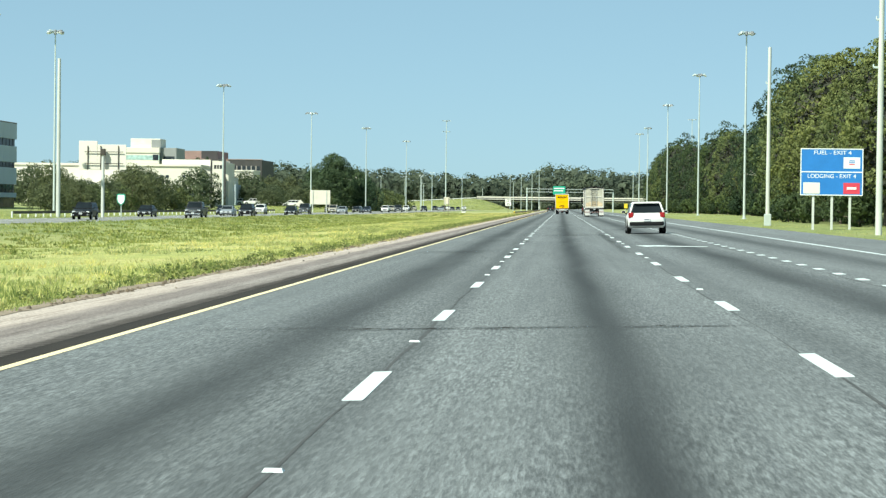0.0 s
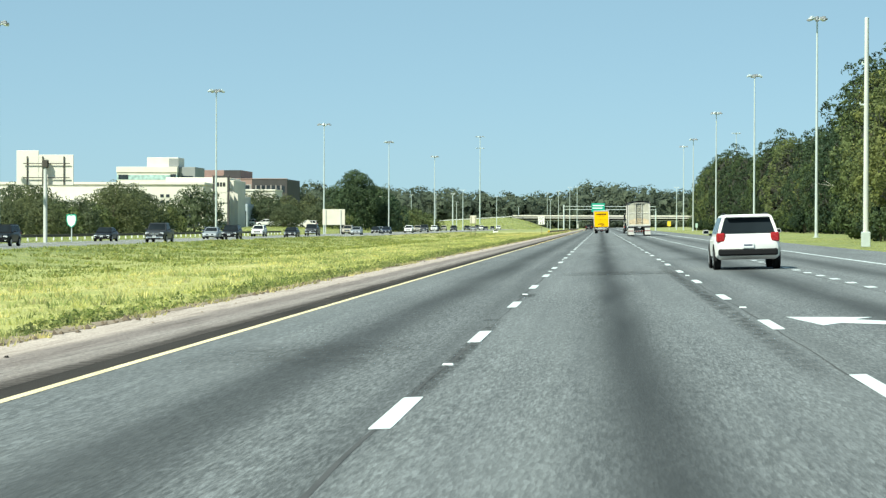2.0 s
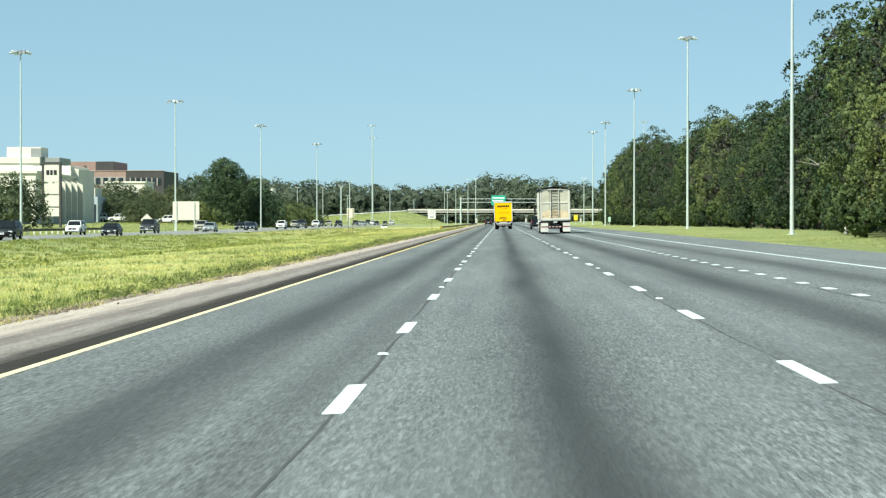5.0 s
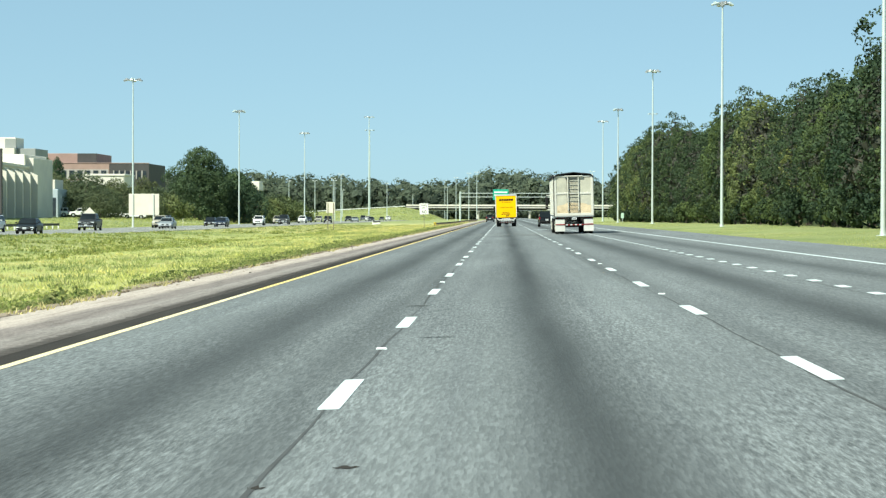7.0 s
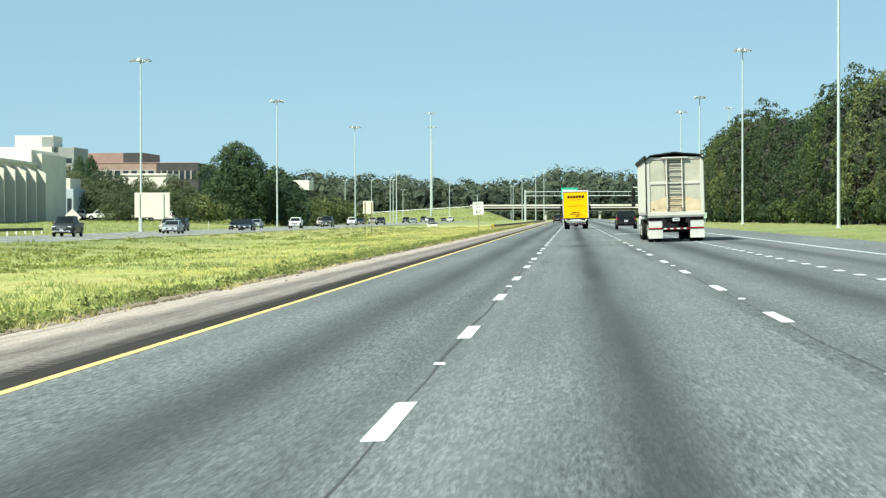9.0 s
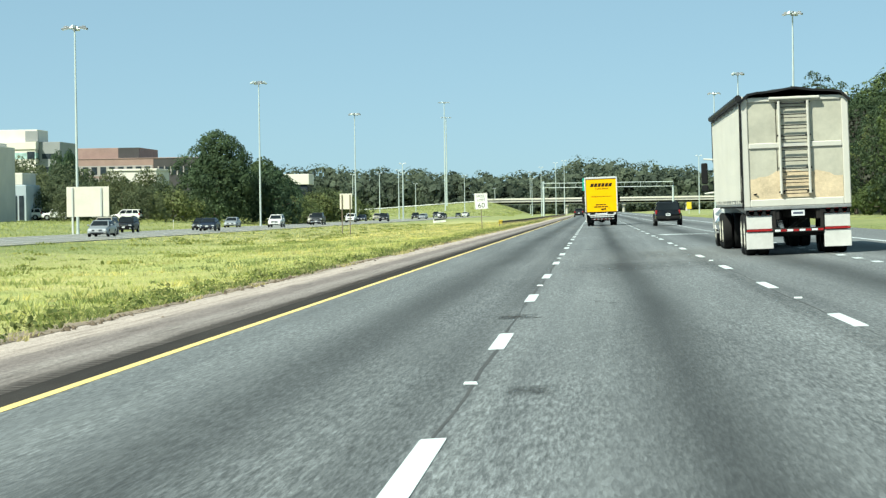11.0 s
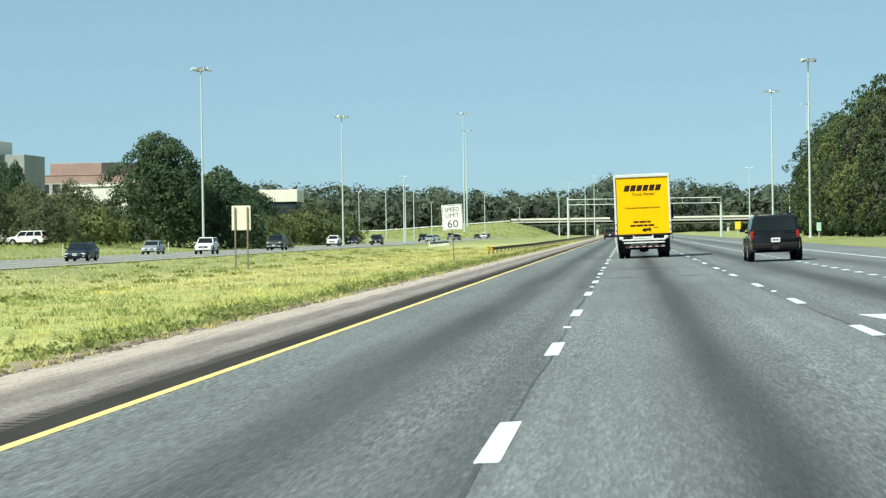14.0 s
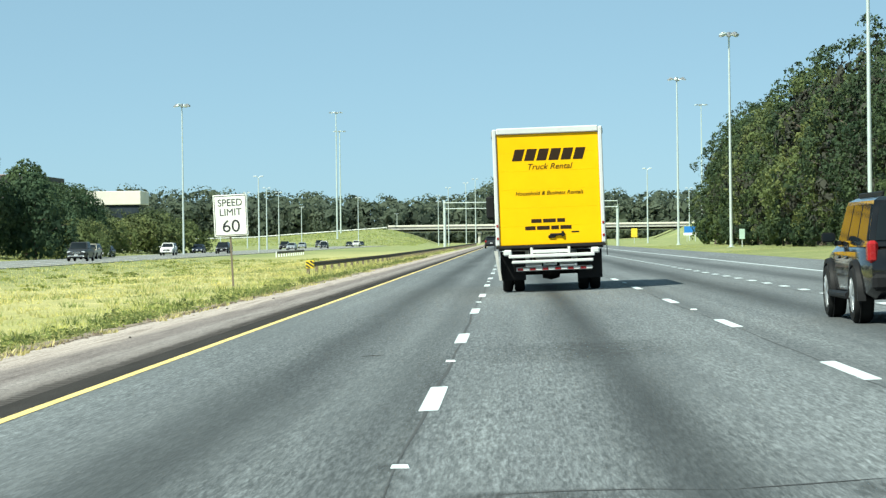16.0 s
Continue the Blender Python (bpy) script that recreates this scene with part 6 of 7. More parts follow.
    wl, wh = edge(wb, wt, zb), edge(wb, wt, zt)
    f0, f1 = edge(y3, y2, zb), edge(y3, y2, zt)
    r0, r1 = edge(y0, y1, zb), edge(y0, y1, zt)
    pane("windscreen", [(-wl, f0, zb), (-wh, f1, zt), (wh, f1, zt), (wl, f0, zb)], 0.02)
    pane("rear_window", [(-wl, r0, zb), (wl, r0, zb), (wh, r1, zt), (-wh, r1, zt)], 0.02)
    for s in (-1, 1):
        cuts = [0.03, 0.5, 0.97] if kind != "suv" and kind != "jeep" else [0.02, 0.33, 0.66, 0.98]
        for a, b in zip(cuts, cuts[1:]):
            la, lb = r0 + (f0 - r0) * a, r0 + (f0 - r0) * b
            ha, hb = r1 + (f1 - r1) * a, r1 + (f1 - r1) * b
            q = [(s * wl, la, zb), (s * wl, lb, zb), (s * wh, hb, zt), (s * wh, ha, zt)]
            pane("side_window", q, 0.02 * s)
        part("mirror", mirror_shape(s * (W / 2 + 0.12), f0 - 0.42, belt + 0.1), BLACK_PLASTIC if kind == "jeep" else paintwork, ob, smooth=50)
        part("mirror_glass", Geo().box(s * (W / 2 + 0.12) - 0.078, s * (W / 2 + 0.12) + 0.078, f0 - 0.43, f0 - 0.422, belt + 0.05, belt + 0.15, 0.003), GLASS, ob)
        part("mirror_arm", Geo().box(min(s * W * 0.46, s * (W / 2 + 0.03)), max(s * W * 0.46, s * (W / 2 + 0.03)), f0 - 0.38, f0 - 0.3, belt - 0.02, belt + 0.05, 0.015), BLACK_PLASTIC, ob)
        part("headlight", Geo().box(min(s * W * 0.25, s * W * 0.455), max(s * W * 0.25, s * W * 0.455), h - 0.3, h - 0.035, hood - 0.36, hood - 0.2, 0.05), CLEAR_LENS, ob)
        part("fog_light", Geo().box(min(s * W * 0.33, s * W * 0.42), max(s * W * 0.33, s * W * 0.42), h - 0.03, h + 0.035, z0 + 0.12, z0 + 0.2, 0.02), CLEAR_LENS, ob)
        tz = rear_z - 0.02 if kind == "sedan" else rear_z + 0.1
        part("tail_light", Geo().box(min(s * W * (0.4 if kind == "jeep" else 0.34), s * W * 0.475), max(s * W * (0.4 if kind == "jeep" else 0.34), s * W * (0.468 if kind == "jeep" else 0.475)), -h + (0.02 if kind == "jeep" else 0.0), -h + 0.24, tz - (0.2 if kind == "sedan" else 0.34), tz - 0.05, 0.04), RED_LENS, ob)
        part("sill", Geo().box(min(s * W * 0.44, s * W * 0.485), max(s * W * 0.44, s * W * 0.485), -h * 0.55, h * 0.5, z0 - 0.03, z0 + 0.1, 0.02), BLACK_PLASTIC, ob)
        for t in (0.2, 0.62):
            part("door_handle", Geo().box(s * W / 2 * 0.985 - 0.02, s * W / 2 * 0.985 + 0.02, -0.9 + t * 1.9, -0.72 + t * 1.9, belt - 0.2, belt - 0.16, 0.01), paintwork, ob)
        for y in (-L * 0.285, L * 0.3):
            out = 0.05 if kind == "jeep" else 0.02
            arc = []
            for k in range(15):
                a0 = -0.15 + (math.pi + 0.3) * k / 14
                c, n = math.cos(a0), math.sin(a0)
                xi, xo = s * W / 2 * 0.93, s * (W / 2 * 0.99 + out)
                arc.append([(xi, y + c * r * 1.06, r + n * r * 1.06), (xo, y + c * r * 1.06, r + n * r * 1.06), (xo, y + c * r * 1.22, r + n * r * 1.22), (xi, y + c * r * 1.3, r + n * r * 1.3)])
            part("wheel_arch", Geo().loft(arc), BLACK_PLASTIC if kind in ("suv", "jeep") else paintwork, ob, smooth=40)
            part("wheel_well", Geo().lathe([(0.01, 0), (r * 1.1, 0), (r * 1.1, 0.012), (0.01, 0.012)], (s * W / 2 * 0.985 - 0.006, y, r), "x", 20), BLACK_PLASTIC, ob)
            wheel(ob, s * (W / 2 - (0.07 if kind == "jeep" else 0.09)), y, r, 0.25 if kind == "jeep" else 0.22, ALLOY, s, turns=26 if group == "cars alongside" else 14)
    grille = part("grille", Geo().box(-W * 0.24, W * 0.24, h - 0.09, h + 0.012, hood - 0.42, hood - 0.2, 0.02), BLACK_PLASTIC, ob)
    bars = (0.24, 0.3, 0.36, 0.41) if kind == "pickup" else (0.22, 0.3)
    for b in bars:
        part("grille_bar", Geo().box(-W * 0.235, W * 0.235, h + 0.0, h + 0.03, hood - b - 0.014, hood - b + 0.014, 0.006), CHROME, grille)
    part("lower_intake", Geo().box(-W * 0.3, W * 0.3, h - 0.05, h + 0.036, z0 + 0.02, z0 + 0.1, 0.02), BLACK_PLASTIC, ob)
    part("front_bumper", Geo().box(-W * 0.42, W * 0.42, h - 0.13, h + 0.03, z0 + 0.1, z0 + 0.28, 0.05), CHROME if kind == "pickup" else paintwork, ob)
    part("rear_bumper", Geo().box(-W * 0.45, W * 0.45, -h - 0.04, -h + 0.16, z0 + 0.12, z0 + 0.34, 0.05), BLACK_PLASTIC if kind in ("suv", "jeep") else (CHROME if kind == "pickup" else paintwork), ob)
    for y, s in ((-h - 0.045, -1), (h + 0.02, 1)):
        pl = part("number_plate", Geo().box(-0.16, 0.16, y - 0.012, y + 0.012, z0 + 0.2 if s > 0 else z0 + 0.36, z0 + 0.36 if s > 0 else z0 + 0.52, 0.005), PLATE, ob)
        part("plate_bar", Geo().box(-0.12, 0.12, y + s * 0.013 - 0.002, y + s * 0.013 + 0.002, z0 + 0.26 if s > 0 else z0 + 0.42, z0 + 0.31 if s > 0 else z0 + 0.47), PLATE_BAR, pl)
    if kind == "pickup":
        part("bed_floor", Geo().box(-W * 0.4, W * 0.4, -h + 0.12, -0.8, belt - 0.02, belt + 0.03, 0.01), BLACK_PLASTIC, ob)
        part("bed_side", Geo().box(-W * 0.475, -W * 0.41, -h + 0.08, -0.78, belt - 0.05, belt + 0.12, 0.02).box(W * 0.41, W * 0.475, -h + 0.08, -0.78, belt - 0.05, belt + 0.12, 0.02), paintwork, ob)
        part("tailgate", Geo().box(-W * 0.41, W * 0.41, -h - 0.0, -h + 0.07, belt - 0.35, belt + 0.12, 0.02), paintwork, ob)
    if kind == "suv":
        for s in (-1, 1):
            part("roof_rail", Geo().box(s * wt * 0.86 - 0.02, s * wt * 0.86 + 0.02, y1 + 0.3, y2 - 0.2, H - 0.005, H + 0.05, 0.015), BLACK_PLASTIC, ob)
        part("rear_spoiler", Geo().box(-wt * 0.85, wt * 0.85, y1 - 0.22, y1 + 0.12, H - 0.1, H - 0.04, 0.02), paintwork, ob)
    if kind == "jeep":
        for s in (-1, 1):
            part("roof_rail", Geo().box(s * wt * 0.8 - 0.02, s * wt * 0.8 + 0.02, y1 + 0.2, y2 - 0.1, H - 0.005, H + 0.07, 0.015), BLACK_PLASTIC, ob)
            part("step_bar", Geo().tube((s * W * 0.52, -0.85, 0.36), (s * W * 0.52, 0.95, 0.36), 0.05, None, 10), BLACK_PLASTIC, ob)
        part("hitch", Geo().box(-0.12, 0.12, -h - 0.22, -h - 0.0, 0.42, 0.56, 0.02), CHASSIS_AND_SHADE, ob)
    return ob


# the parked-in-time traffic: (builder, spots with x, y and turn)
fleet = [
    (car("black", "suv", "black sport utility car on the far carriageway"), ((-47.5, 224), (-43.2, 316), (-51.2, 520), (-44.0, 762), (-47.9, 905))),
    (car("grey", "pickup", "dark grey pickup truck on the far carriageway"), ((-43.0, 268), (-47.2, 430), (-44.0, 640), (-51.0, 1040))),
    (car("black", "sedan", "black saloon car on the far carriageway"), ((-51.5, 284), (-44.0, 378), (-47.6, 548), (-51.4, 700), (-43.8, 960), (-47.8, 1110))),
    (car("silver", "sedan", "silver saloon car on the far carriageway"), ((-47.7, 330), (-43.9, 470), (-51.3, 598), (-44.2, 880), (-51.4, 990))),
    (car("white", "suv", "white sport utility car on the far carriageway"), ((-51.2, 396), (-43.8, 588), (-47.6, 729), (-47.6, 1010), (-43.9, 1080))),
    (car("beige", "suv", "champagne coloured sport utility car on the far carriageway"), ((-47.6, 490), (-47.8, 668), (-51.4, 830))),
    (car("blue", "sedan", "dark blue saloon car on the far carriageway"), ((-51.4, 352), (-43.8, 530), (-51.2, 790), (-47.4, 1160))),
]
for ob, spots in fleet:
    for k, (x, y) in enumerate(spots):
        m = pose(x, y, -0.448, 0, 0, 180)
        if k == 0:
            ob.matrix_basis = m
        else:
            copy_thing(ob, m)
white_suv, dark_car = fleet[4][0], fleet[2][0]
for x, y, turn in ((-70.8, 621.6, 84), (-76.0, 623.0, 90), (-81.0, 620.2, 95), (-85.6, 621.0, 88)):
    c = copy_thing(white_suv, pose(*place_on(x, y), 0, 0, turn))
    tagged(c, "white car parked on the grass-side lot by the shops", "car", "parked cars")
lean = -math.degrees(math.atan(SLOPE))
near_suv = car("white", "suv", "white sport utility car with black wheel arches in the lane beside", "cars alongside")
near_suv.matrix_basis = pose(3.76, 103.5, SLOPE * 3.76, 0, lean, 0)
near_suv.scale = (0.97, 0.97, 0.9)
jeep = car("gloss", "jeep", "black boxy off-road car with wide tyres", "cars alongside")
jeep.matrix_basis = pose(4.30, 429.6, SLOPE * 4.30, 0, lean, 0)
ahead = car("grey", "suv", "dark grey car in the lane next to the median", "cars alongside")
ahead.matrix_basis = pose(-3.69, 745.0, SLOPE * -3.69, 0, lean, 0)

# ---- yellow-doored box truck ----
truck = thing("box_truck", "white rental box truck with a bright yellow roll-up rear door", "truck", "", (-0.17, 454.3, SLOPE * -0.17))
truck.rotation_euler = (0, radians(lean), 0)
Z0, Z1 = 1.14, 3.92
cargo = part("cargo_box", Geo().box(-1.3, 1.3, 0.12, 7.4, Z0, Z1 - 0.03, 0.03), TRUCK_WHITE, truck)
for s in (-1, 1):
    part("rear_post", Geo().box(min(s * 1.215, s * 1.31), max(s * 1.215, s * 1.31), 0.0, 0.118, Z0 - 0.02, Z1 - 0.02, 0.02), TRUCK_WHITE, cargo)
    part("side_rail", Geo().box(min(s * 1.3, s * 1.33), max(s * 1.3, s * 1.33), 0.13, 7.3, Z0, Z0 + 0.16, 0.01).box(min(s * 1.3, s * 1.33), max(s * 1.3, s * 1.33), 0.13, 7.3, Z1 - 0.2, Z1 - 0.06, 0.01), GREY_STEEL, cargo)
    for z in (1.3, 1.6):
        part("marker_lamp", Geo().box(min(s * 1.235, s * 1.285), max(s * 1.235, s * 1.285), -0.015, 0.0, z - 0.03, z + 0.03, 0.01), RED_LENS, cargo)
part("header", Geo().box(-1.213, 1.213, 0.0, 0.118, Z1 - 0.15, Z1 - 0.0, 0.02), TRUCK_WHITE, cargo)
part("sill", Geo().box(-1.31, 1.31, -0.04, 0.118, Z0 - 0.09, Z0 - 0.022, 0.01), CHASSIS_AND_SHADE, cargo)
door = part("roll_up_door", Geo().box(-1.211, 1.211, 0.07, 0.116, Z0 - 0.02, Z1 - 0.152), YELLOW_DOOR, truck, "bright yellow roll-up door")
for k in range(6):
    z = Z0 - 0.01 + k * 0.4375
    part("door_panel", Geo().box(-1.209, 1.209, 0.058, 0.071, z, min(z + 0.436, Z1 - 0.154), 0.003), YELLOW_DOOR, door)
for k in range(6):
    x = -0.86 + k * 0.29
    g = Geo()
    pts = [(x, 3.13), (x + 0.235, 3.13), (x + 0.32, 3.41), (x + 0.085, 3.41)]
    g.loft([[(a, 0.054, b) for a, b in pts], [(a, 0.058, b) for a, b in pts]])
    part("brand_block", g, LETTER_BROWN, door)
place = lambda x, z: Matrix.Translation((x, 0.054, z)) @ pose(0, 0, 0, 90, 0, 0)
lettering("lettering", "Truck Rental", 0.2, LETTER_BROWN, door, place(0.02, 2.98), slant=0.3, wide=1.02)
lettering("lettering", "Household & Business Rentals", 0.135, LETTER_BROWN, door, place(0.0, 2.35), slant=0.3, wide=0.98)
for x0, x1, z in ((-0.45, 0.5, 1.69), (-0.6, 0.62, 1.52)):
    k = x0
    g = Geo()
    for w in (0.28, 0.34, 0.22, 0.3):
        if k + w < x1:
            g.box(k, k + w - 0.035, 0.054, 0.058, z - 0.045, z + 0.045)
        k += w
    part("writing_bar", g, LETTER_BROWN, door)
part("latch", Geo().box(-0.02, 0.34, 0.0, 0.06, 1.32, 1.38, 0.02).box(-0.06, 0.12, 0.01, 0.06, 1.27, 1.34, 0.02).box(0.26, 0.32, -0.01, 0.05, 1.3, 1.43, 0.01), BLACK_PLASTIC, door)
part("small_plate", Geo().box(0.5, 0.68, 0.05, 0.058, 1.39, 1.42), BLACK_PLASTIC, door)
gate = part("lift_gate", Geo().box(-1.02, 1.02, -0.32, -0.12, 0.82, 0.9, 0.015), TRUCK_WHITE, truck, "folded white steel lift gate")
part("gate_bar", Geo().box(-0.95, 0.98, -0.42, -0.3, 0.69, 0.76, 0.015), TRUCK_WHITE, gate)
part("gate_edge", Geo().box(-0.45, 0.4, -0.2, -0.05, 0.92, 1.0, 0.01).box(-0.5, -0.44, -0.2, -0.05, 0.9, 1.06, 0.01).box(0.39, 0.45, -0.2, -0.05, 0.9, 1.06, 0.01), TRUCK_WHITE, gate)
for s in (-1, 1):
    part("gate_bracket", Geo().box(s * 1.04 - 0.1, s * 1.04 + 0.1, -0.28, 0.0, 0.88, 1.02, 0.03), TRUCK_WHITE, gate)
    part("gate_arm", Geo().tube((s * 0.9, -0.3, 0.78), (s * 0.86, 0.2, 0.52), 0.04, None, 8), CHASSIS_AND_SHADE, gate)
    part("frame_rail", Geo().box(s * 0.42 - 0.05, s * 0.42 + 0.05, -0.02, 8.6, 0.72, 1.04, 0.02), CHASSIS_AND_SHADE, truck)
    part("mud_flap", Geo().box(s * 0.92 - 0.3, s * 0.92 + 0.3, 0.62, 0.64, 0.28, 0.98, 0.005), BLACK_PLASTIC, truck)
    for off in (0.78, 1.06):
        wheel(truck, s * off, 1.45, 0.48, 0.25, STEEL_RIM, s, 0.1)
    wheel(truck, s * 1.03, 8.0, 0.48, 0.27, STEEL_RIM, s, 0.05)
    part("mirror", Geo().box(min(s * 1.36, s * 1.58), max(s * 1.36, s * 1.58), 7.86, 7.98, 1.85, 2.45, 0.04), BLACK_PLASTIC, truck)
    part("mirror_arm", Geo().tube((s * 1.1, 7.95, 2.4), (s * 1.48, 7.92, 2.46), 0.025, None, 8).tube((s * 1.1, 7.95, 1.82), (s * 1.48, 7.92, 1.84), 0.025, None, 8), BLACK_PLASTIC, truck)
    part("hanging_chain", Geo().tube((s * 1.34, 0.3, 1.16), (s * 1.34, 0.28, 0.82), 0.01, None, 6), BLACK_PLASTIC, truck)
part("skirt", Geo().add([(-1.36, 0.1, 1.0), (-1.26, 0.1, 0.3), (-1.2, 0.12, 0.3), (-1.28, 0.12, 1.02), (-1.36, 0.9, 1.0), (-1.26, 0.9, 0.3), (-1.2, 0.92, 0.3), (-1.28, 0.92, 1.02)], [(0, 1, 2, 3), (4, 7, 6, 5), (0, 4, 5, 1), (3, 2, 6, 7), (0, 3, 7, 4), (1, 5, 6, 2)]), FLAP, truck)
bump_bar = part("rear_bumper", Geo().box(-0.85, 0.95, -0.12, -0.02, 0.5, 0.6, 0.01), GREY_STEEL, truck)
for k in range(6):
    part("reflector", Geo().box(-0.82 + k * 0.3, -0.69 + k * 0.3, -0.128, -0.121, 0.52, 0.58).box(-0.82 + k * 0.3, -0.69 + k * 0.3, -0.1285, -0.1282, 0.52, 0.58), RED_LENS, bump_bar)
    part("reflector", Geo().box(-0.68 + k * 0.3, -0.54 + k * 0.3, -0.128, -0.121, 0.52, 0.58), PLATE, bump_bar)
pl = part("number_plate", Geo().box(-0.2, 0.12, -0.05, -0.03, 0.62, 0.78, 0.005), PLATE, truck)
part("plate_bar", Geo().box(-0.15, 0.07, -0.056, -0.051, 0.67, 0.73), PLATE_BAR, pl)
part("axle", Geo().tube((-1.0, 1.45, 0.48), (1.0, 1.45, 0.48), 0.09, None, 10).lathe([(0.01, -0.24), (0.2, -0.2), (0.25, 0), (0.2, 0.2), (0.01, 0.24)], (0, 1.45, 0.5), "x", 14), CHASSIS_AND_SHADE, truck)
part("underbody", Geo().box(-1.25, 1.25, 0.15, 7.3, 1.0, 1.13, 0.01), CHASSIS_AND_SHADE, truck)
part("cab", Geo().loft([[(x, y, z) for x, y in ((-w, 7.55), (w, 7.55), (w, f), (-w, f))] for w, f, z in ((1.12, 9.6, 0.55), (1.15, 9.7, 1.2), (1.15, 9.5, 1.6), (1.02, 8.9, 2.55), (0.95, 8.7, 2.65))]), PAINTS["white"], truck, smooth=25)
part("wind_deflector", Geo().box(-1.1, 1.1, 7.42, 8.3, 3.0, 3.5, 0.15), TRUCK_WHITE, truck)

# ---- grain trailer and its tractor ----
trail = thing("tipper_trailer", "white ribbed bulk trailer with black tarpaulin and wood chips", "trailer", "", (4.14, 317.5, SLOPE * 4.14))
trail.rotation_euler = (0, radians(lean), 0)
LEN, B0, B1 = 13.6, 1.22, 3.82
for s in (-1, 1):
    ring = []
    k = 0
    y = 0.1
    pts = []
    while y < LEN:
        pts += [(y, 0.0), (y + 0.11, 0.0), (y + 0.15, 0.075), (y + 0.36, 0.075), (y + 0.40, 0.0)]
        y += 0.46
    rings = [[(s * (1.26 + d), yy, z) for yy, d in pts] for z in (B0 + 0.16, B1)]
    side = part("side_wall", Geo().loft(rings, caps=False, closed=False), TRAILER_SIDE, trail, "white vertically ribbed aluminium side")
    part("inner_wall", Geo().box(min(s * 1.2, s * 1.25), max(s * 1.2, s * 1.25), 0.08, LEN, B0 + 0.1, B1, 0.0), TRAILER_SIDE, trail)
    part("bottom_rail", Geo().box(min(s * 1.2, s * 1.3), max(s * 1.2, s * 1.3), 0.05, LEN, B0, B0 + 0.15, 0.02), GREY_STEEL, trail)
    part("top_rail", Geo().box(min(s * 1.22, s * 1.31), max(s * 1.22, s * 1.31), 0.05, LEN, B1, B1 + 0.1, 0.02), TRAILER_SIDE, trail)
    for k in range(17):
        part("stake_bracket", Geo().box(min(s * 1.3, s * 1.325), max(s * 1.3, s * 1.325), 0.5 + k * 0.78, 0.6 + k * 0.78, B0 + 0.06, B0 + 0.32, 0.01), TRAILER_SIDE, trail)
    part("rear_post", Geo().box(min(s * 1.14, s * 1.31), max(s * 1.14, s * 1.31), 0.0, 0.078, B0 - 0.02, B1 + 0.04, 0.02), TRAILER_SIDE, trail)
part("floor_pan", Geo().box(-1.2, 1.2, 0.08, LEN, B0 - 0.04, B0 + 0.08), CHASSIS_AND_SHADE, trail)
part("front_wall", Geo().box(-1.28, 1.28, LEN, LEN + 0.08, B0, B1 + 0.08, 0.02), TRAILER_SIDE, trail)
for z0, z1 in ((B0 - 0.02, B0 + 0.16), (2.62, 2.76), (B1 - 0.06, B1 + 0.06)):
    part("rear_rail", Geo().box(-1.139, 1.139, 0.0, 0.078, z0, z1, 0.02), TRAILER_SIDE, trail)
for x0, x1 in ((-1.138, -0.46), (-0.44, 0.30), (0.32, 1.138)):
    for z0, z1 in ((B0 + 0.162, 2.618), (2.762, B1 - 0.062)):
        part("rear_panel", Geo().box(x0, x1, 0.04, 0.07, z0, z1, 0.004), REAR_PANEL, trail, "smoky translucent rear panel")
r = random.Random(4)
heap = []
for j in range(22):
    x = -1.13 + j * 2.26 / 21
    heap.append((x, 1.98 + 0.1 * math.cos(x * 2.2) + r.uniform(-0.04, 0.04)))
g = Geo()
g.loft([[(x, 0.036, B0 + 0.163) for x, z in heap], [(x, 0.03, (B0 + z) / 2 + 0.1) for x, z in heap], [(x, 0.037, z) for x, z in heap]], caps=False, closed=False)
part("chip_load", g, GRAIN, trail, "pale wood chips showing behind the panels")
ladder = part("ladder", Geo().tube((-0.38, -0.06, 1.5), (-0.38, -0.06, B1 - 0.05), 0.035, None, 8).tube((0.32, -0.06, 1.5), (0.32, -0.06, B1 - 0.05), 0.035, None, 8), TRAILER_SIDE, trail, "aluminium ladder on the rear")
for k in range(9):
    part("rung", Geo().tube((-0.34, -0.09, 1.58 + k * 0.265), (0.28, -0.09, 1.58 + k * 0.265), 0.014, None, 8).tube((-0.34, -0.05, 1.5 + k * 0.265), (0.28, -0.05, 1.5 + k * 0.265), 0.01, None, 8), BLACK_PLASTIC, ladder)
for z in (1.52, 2.1, 2.9, 3.7):
    part("ladder_bracket", Geo().box(-0.44, -0.3, -0.07, -0.005, z, z + 0.05, 0.01).box(0.24, 0.38, -0.07, -0.005, z, z + 0.05, 0.01), BLACK_PLASTIC, ladder)
part("top_step", Geo().box(-0.62, 0.62, -0.12, -0.005, B1 - 0.02, B1 + 0.05, 0.02), TRAILER_SIDE, trail)
rings = []
for j in range(29):
    y = -0.1 + (LEN + 0.3) * j / 28
    ring = []
    for k in range(13):
        u = -1 + 2 * k / 12
        z = B1 + 0.10 + 0.16 * (1 - u * u) + 0.035 * math.sin(j * 2.1 + k * 1.3) * (1 - abs(u))
        if k in (0, 12):
            z = B1 - 0.06 + 0.03 * math.sin(j * 1.7)
        ring.append((u * 1.37, y, z))
    rings.append(ring + [(x * 0.97, y, z - 0.05) for x, y, z in reversed(ring)])
part("tarpaulin", Geo().loft(rings), TARP, trail, "black tarpaulin rolled over the load", smooth=50)
part("tarp_roller", Geo().tube((-1.36, -0.12, B1 + 0.05), (-1.36, LEN + 0.2, B1 + 0.05), 0.085, None, 12), TARP, trail, smooth=40)
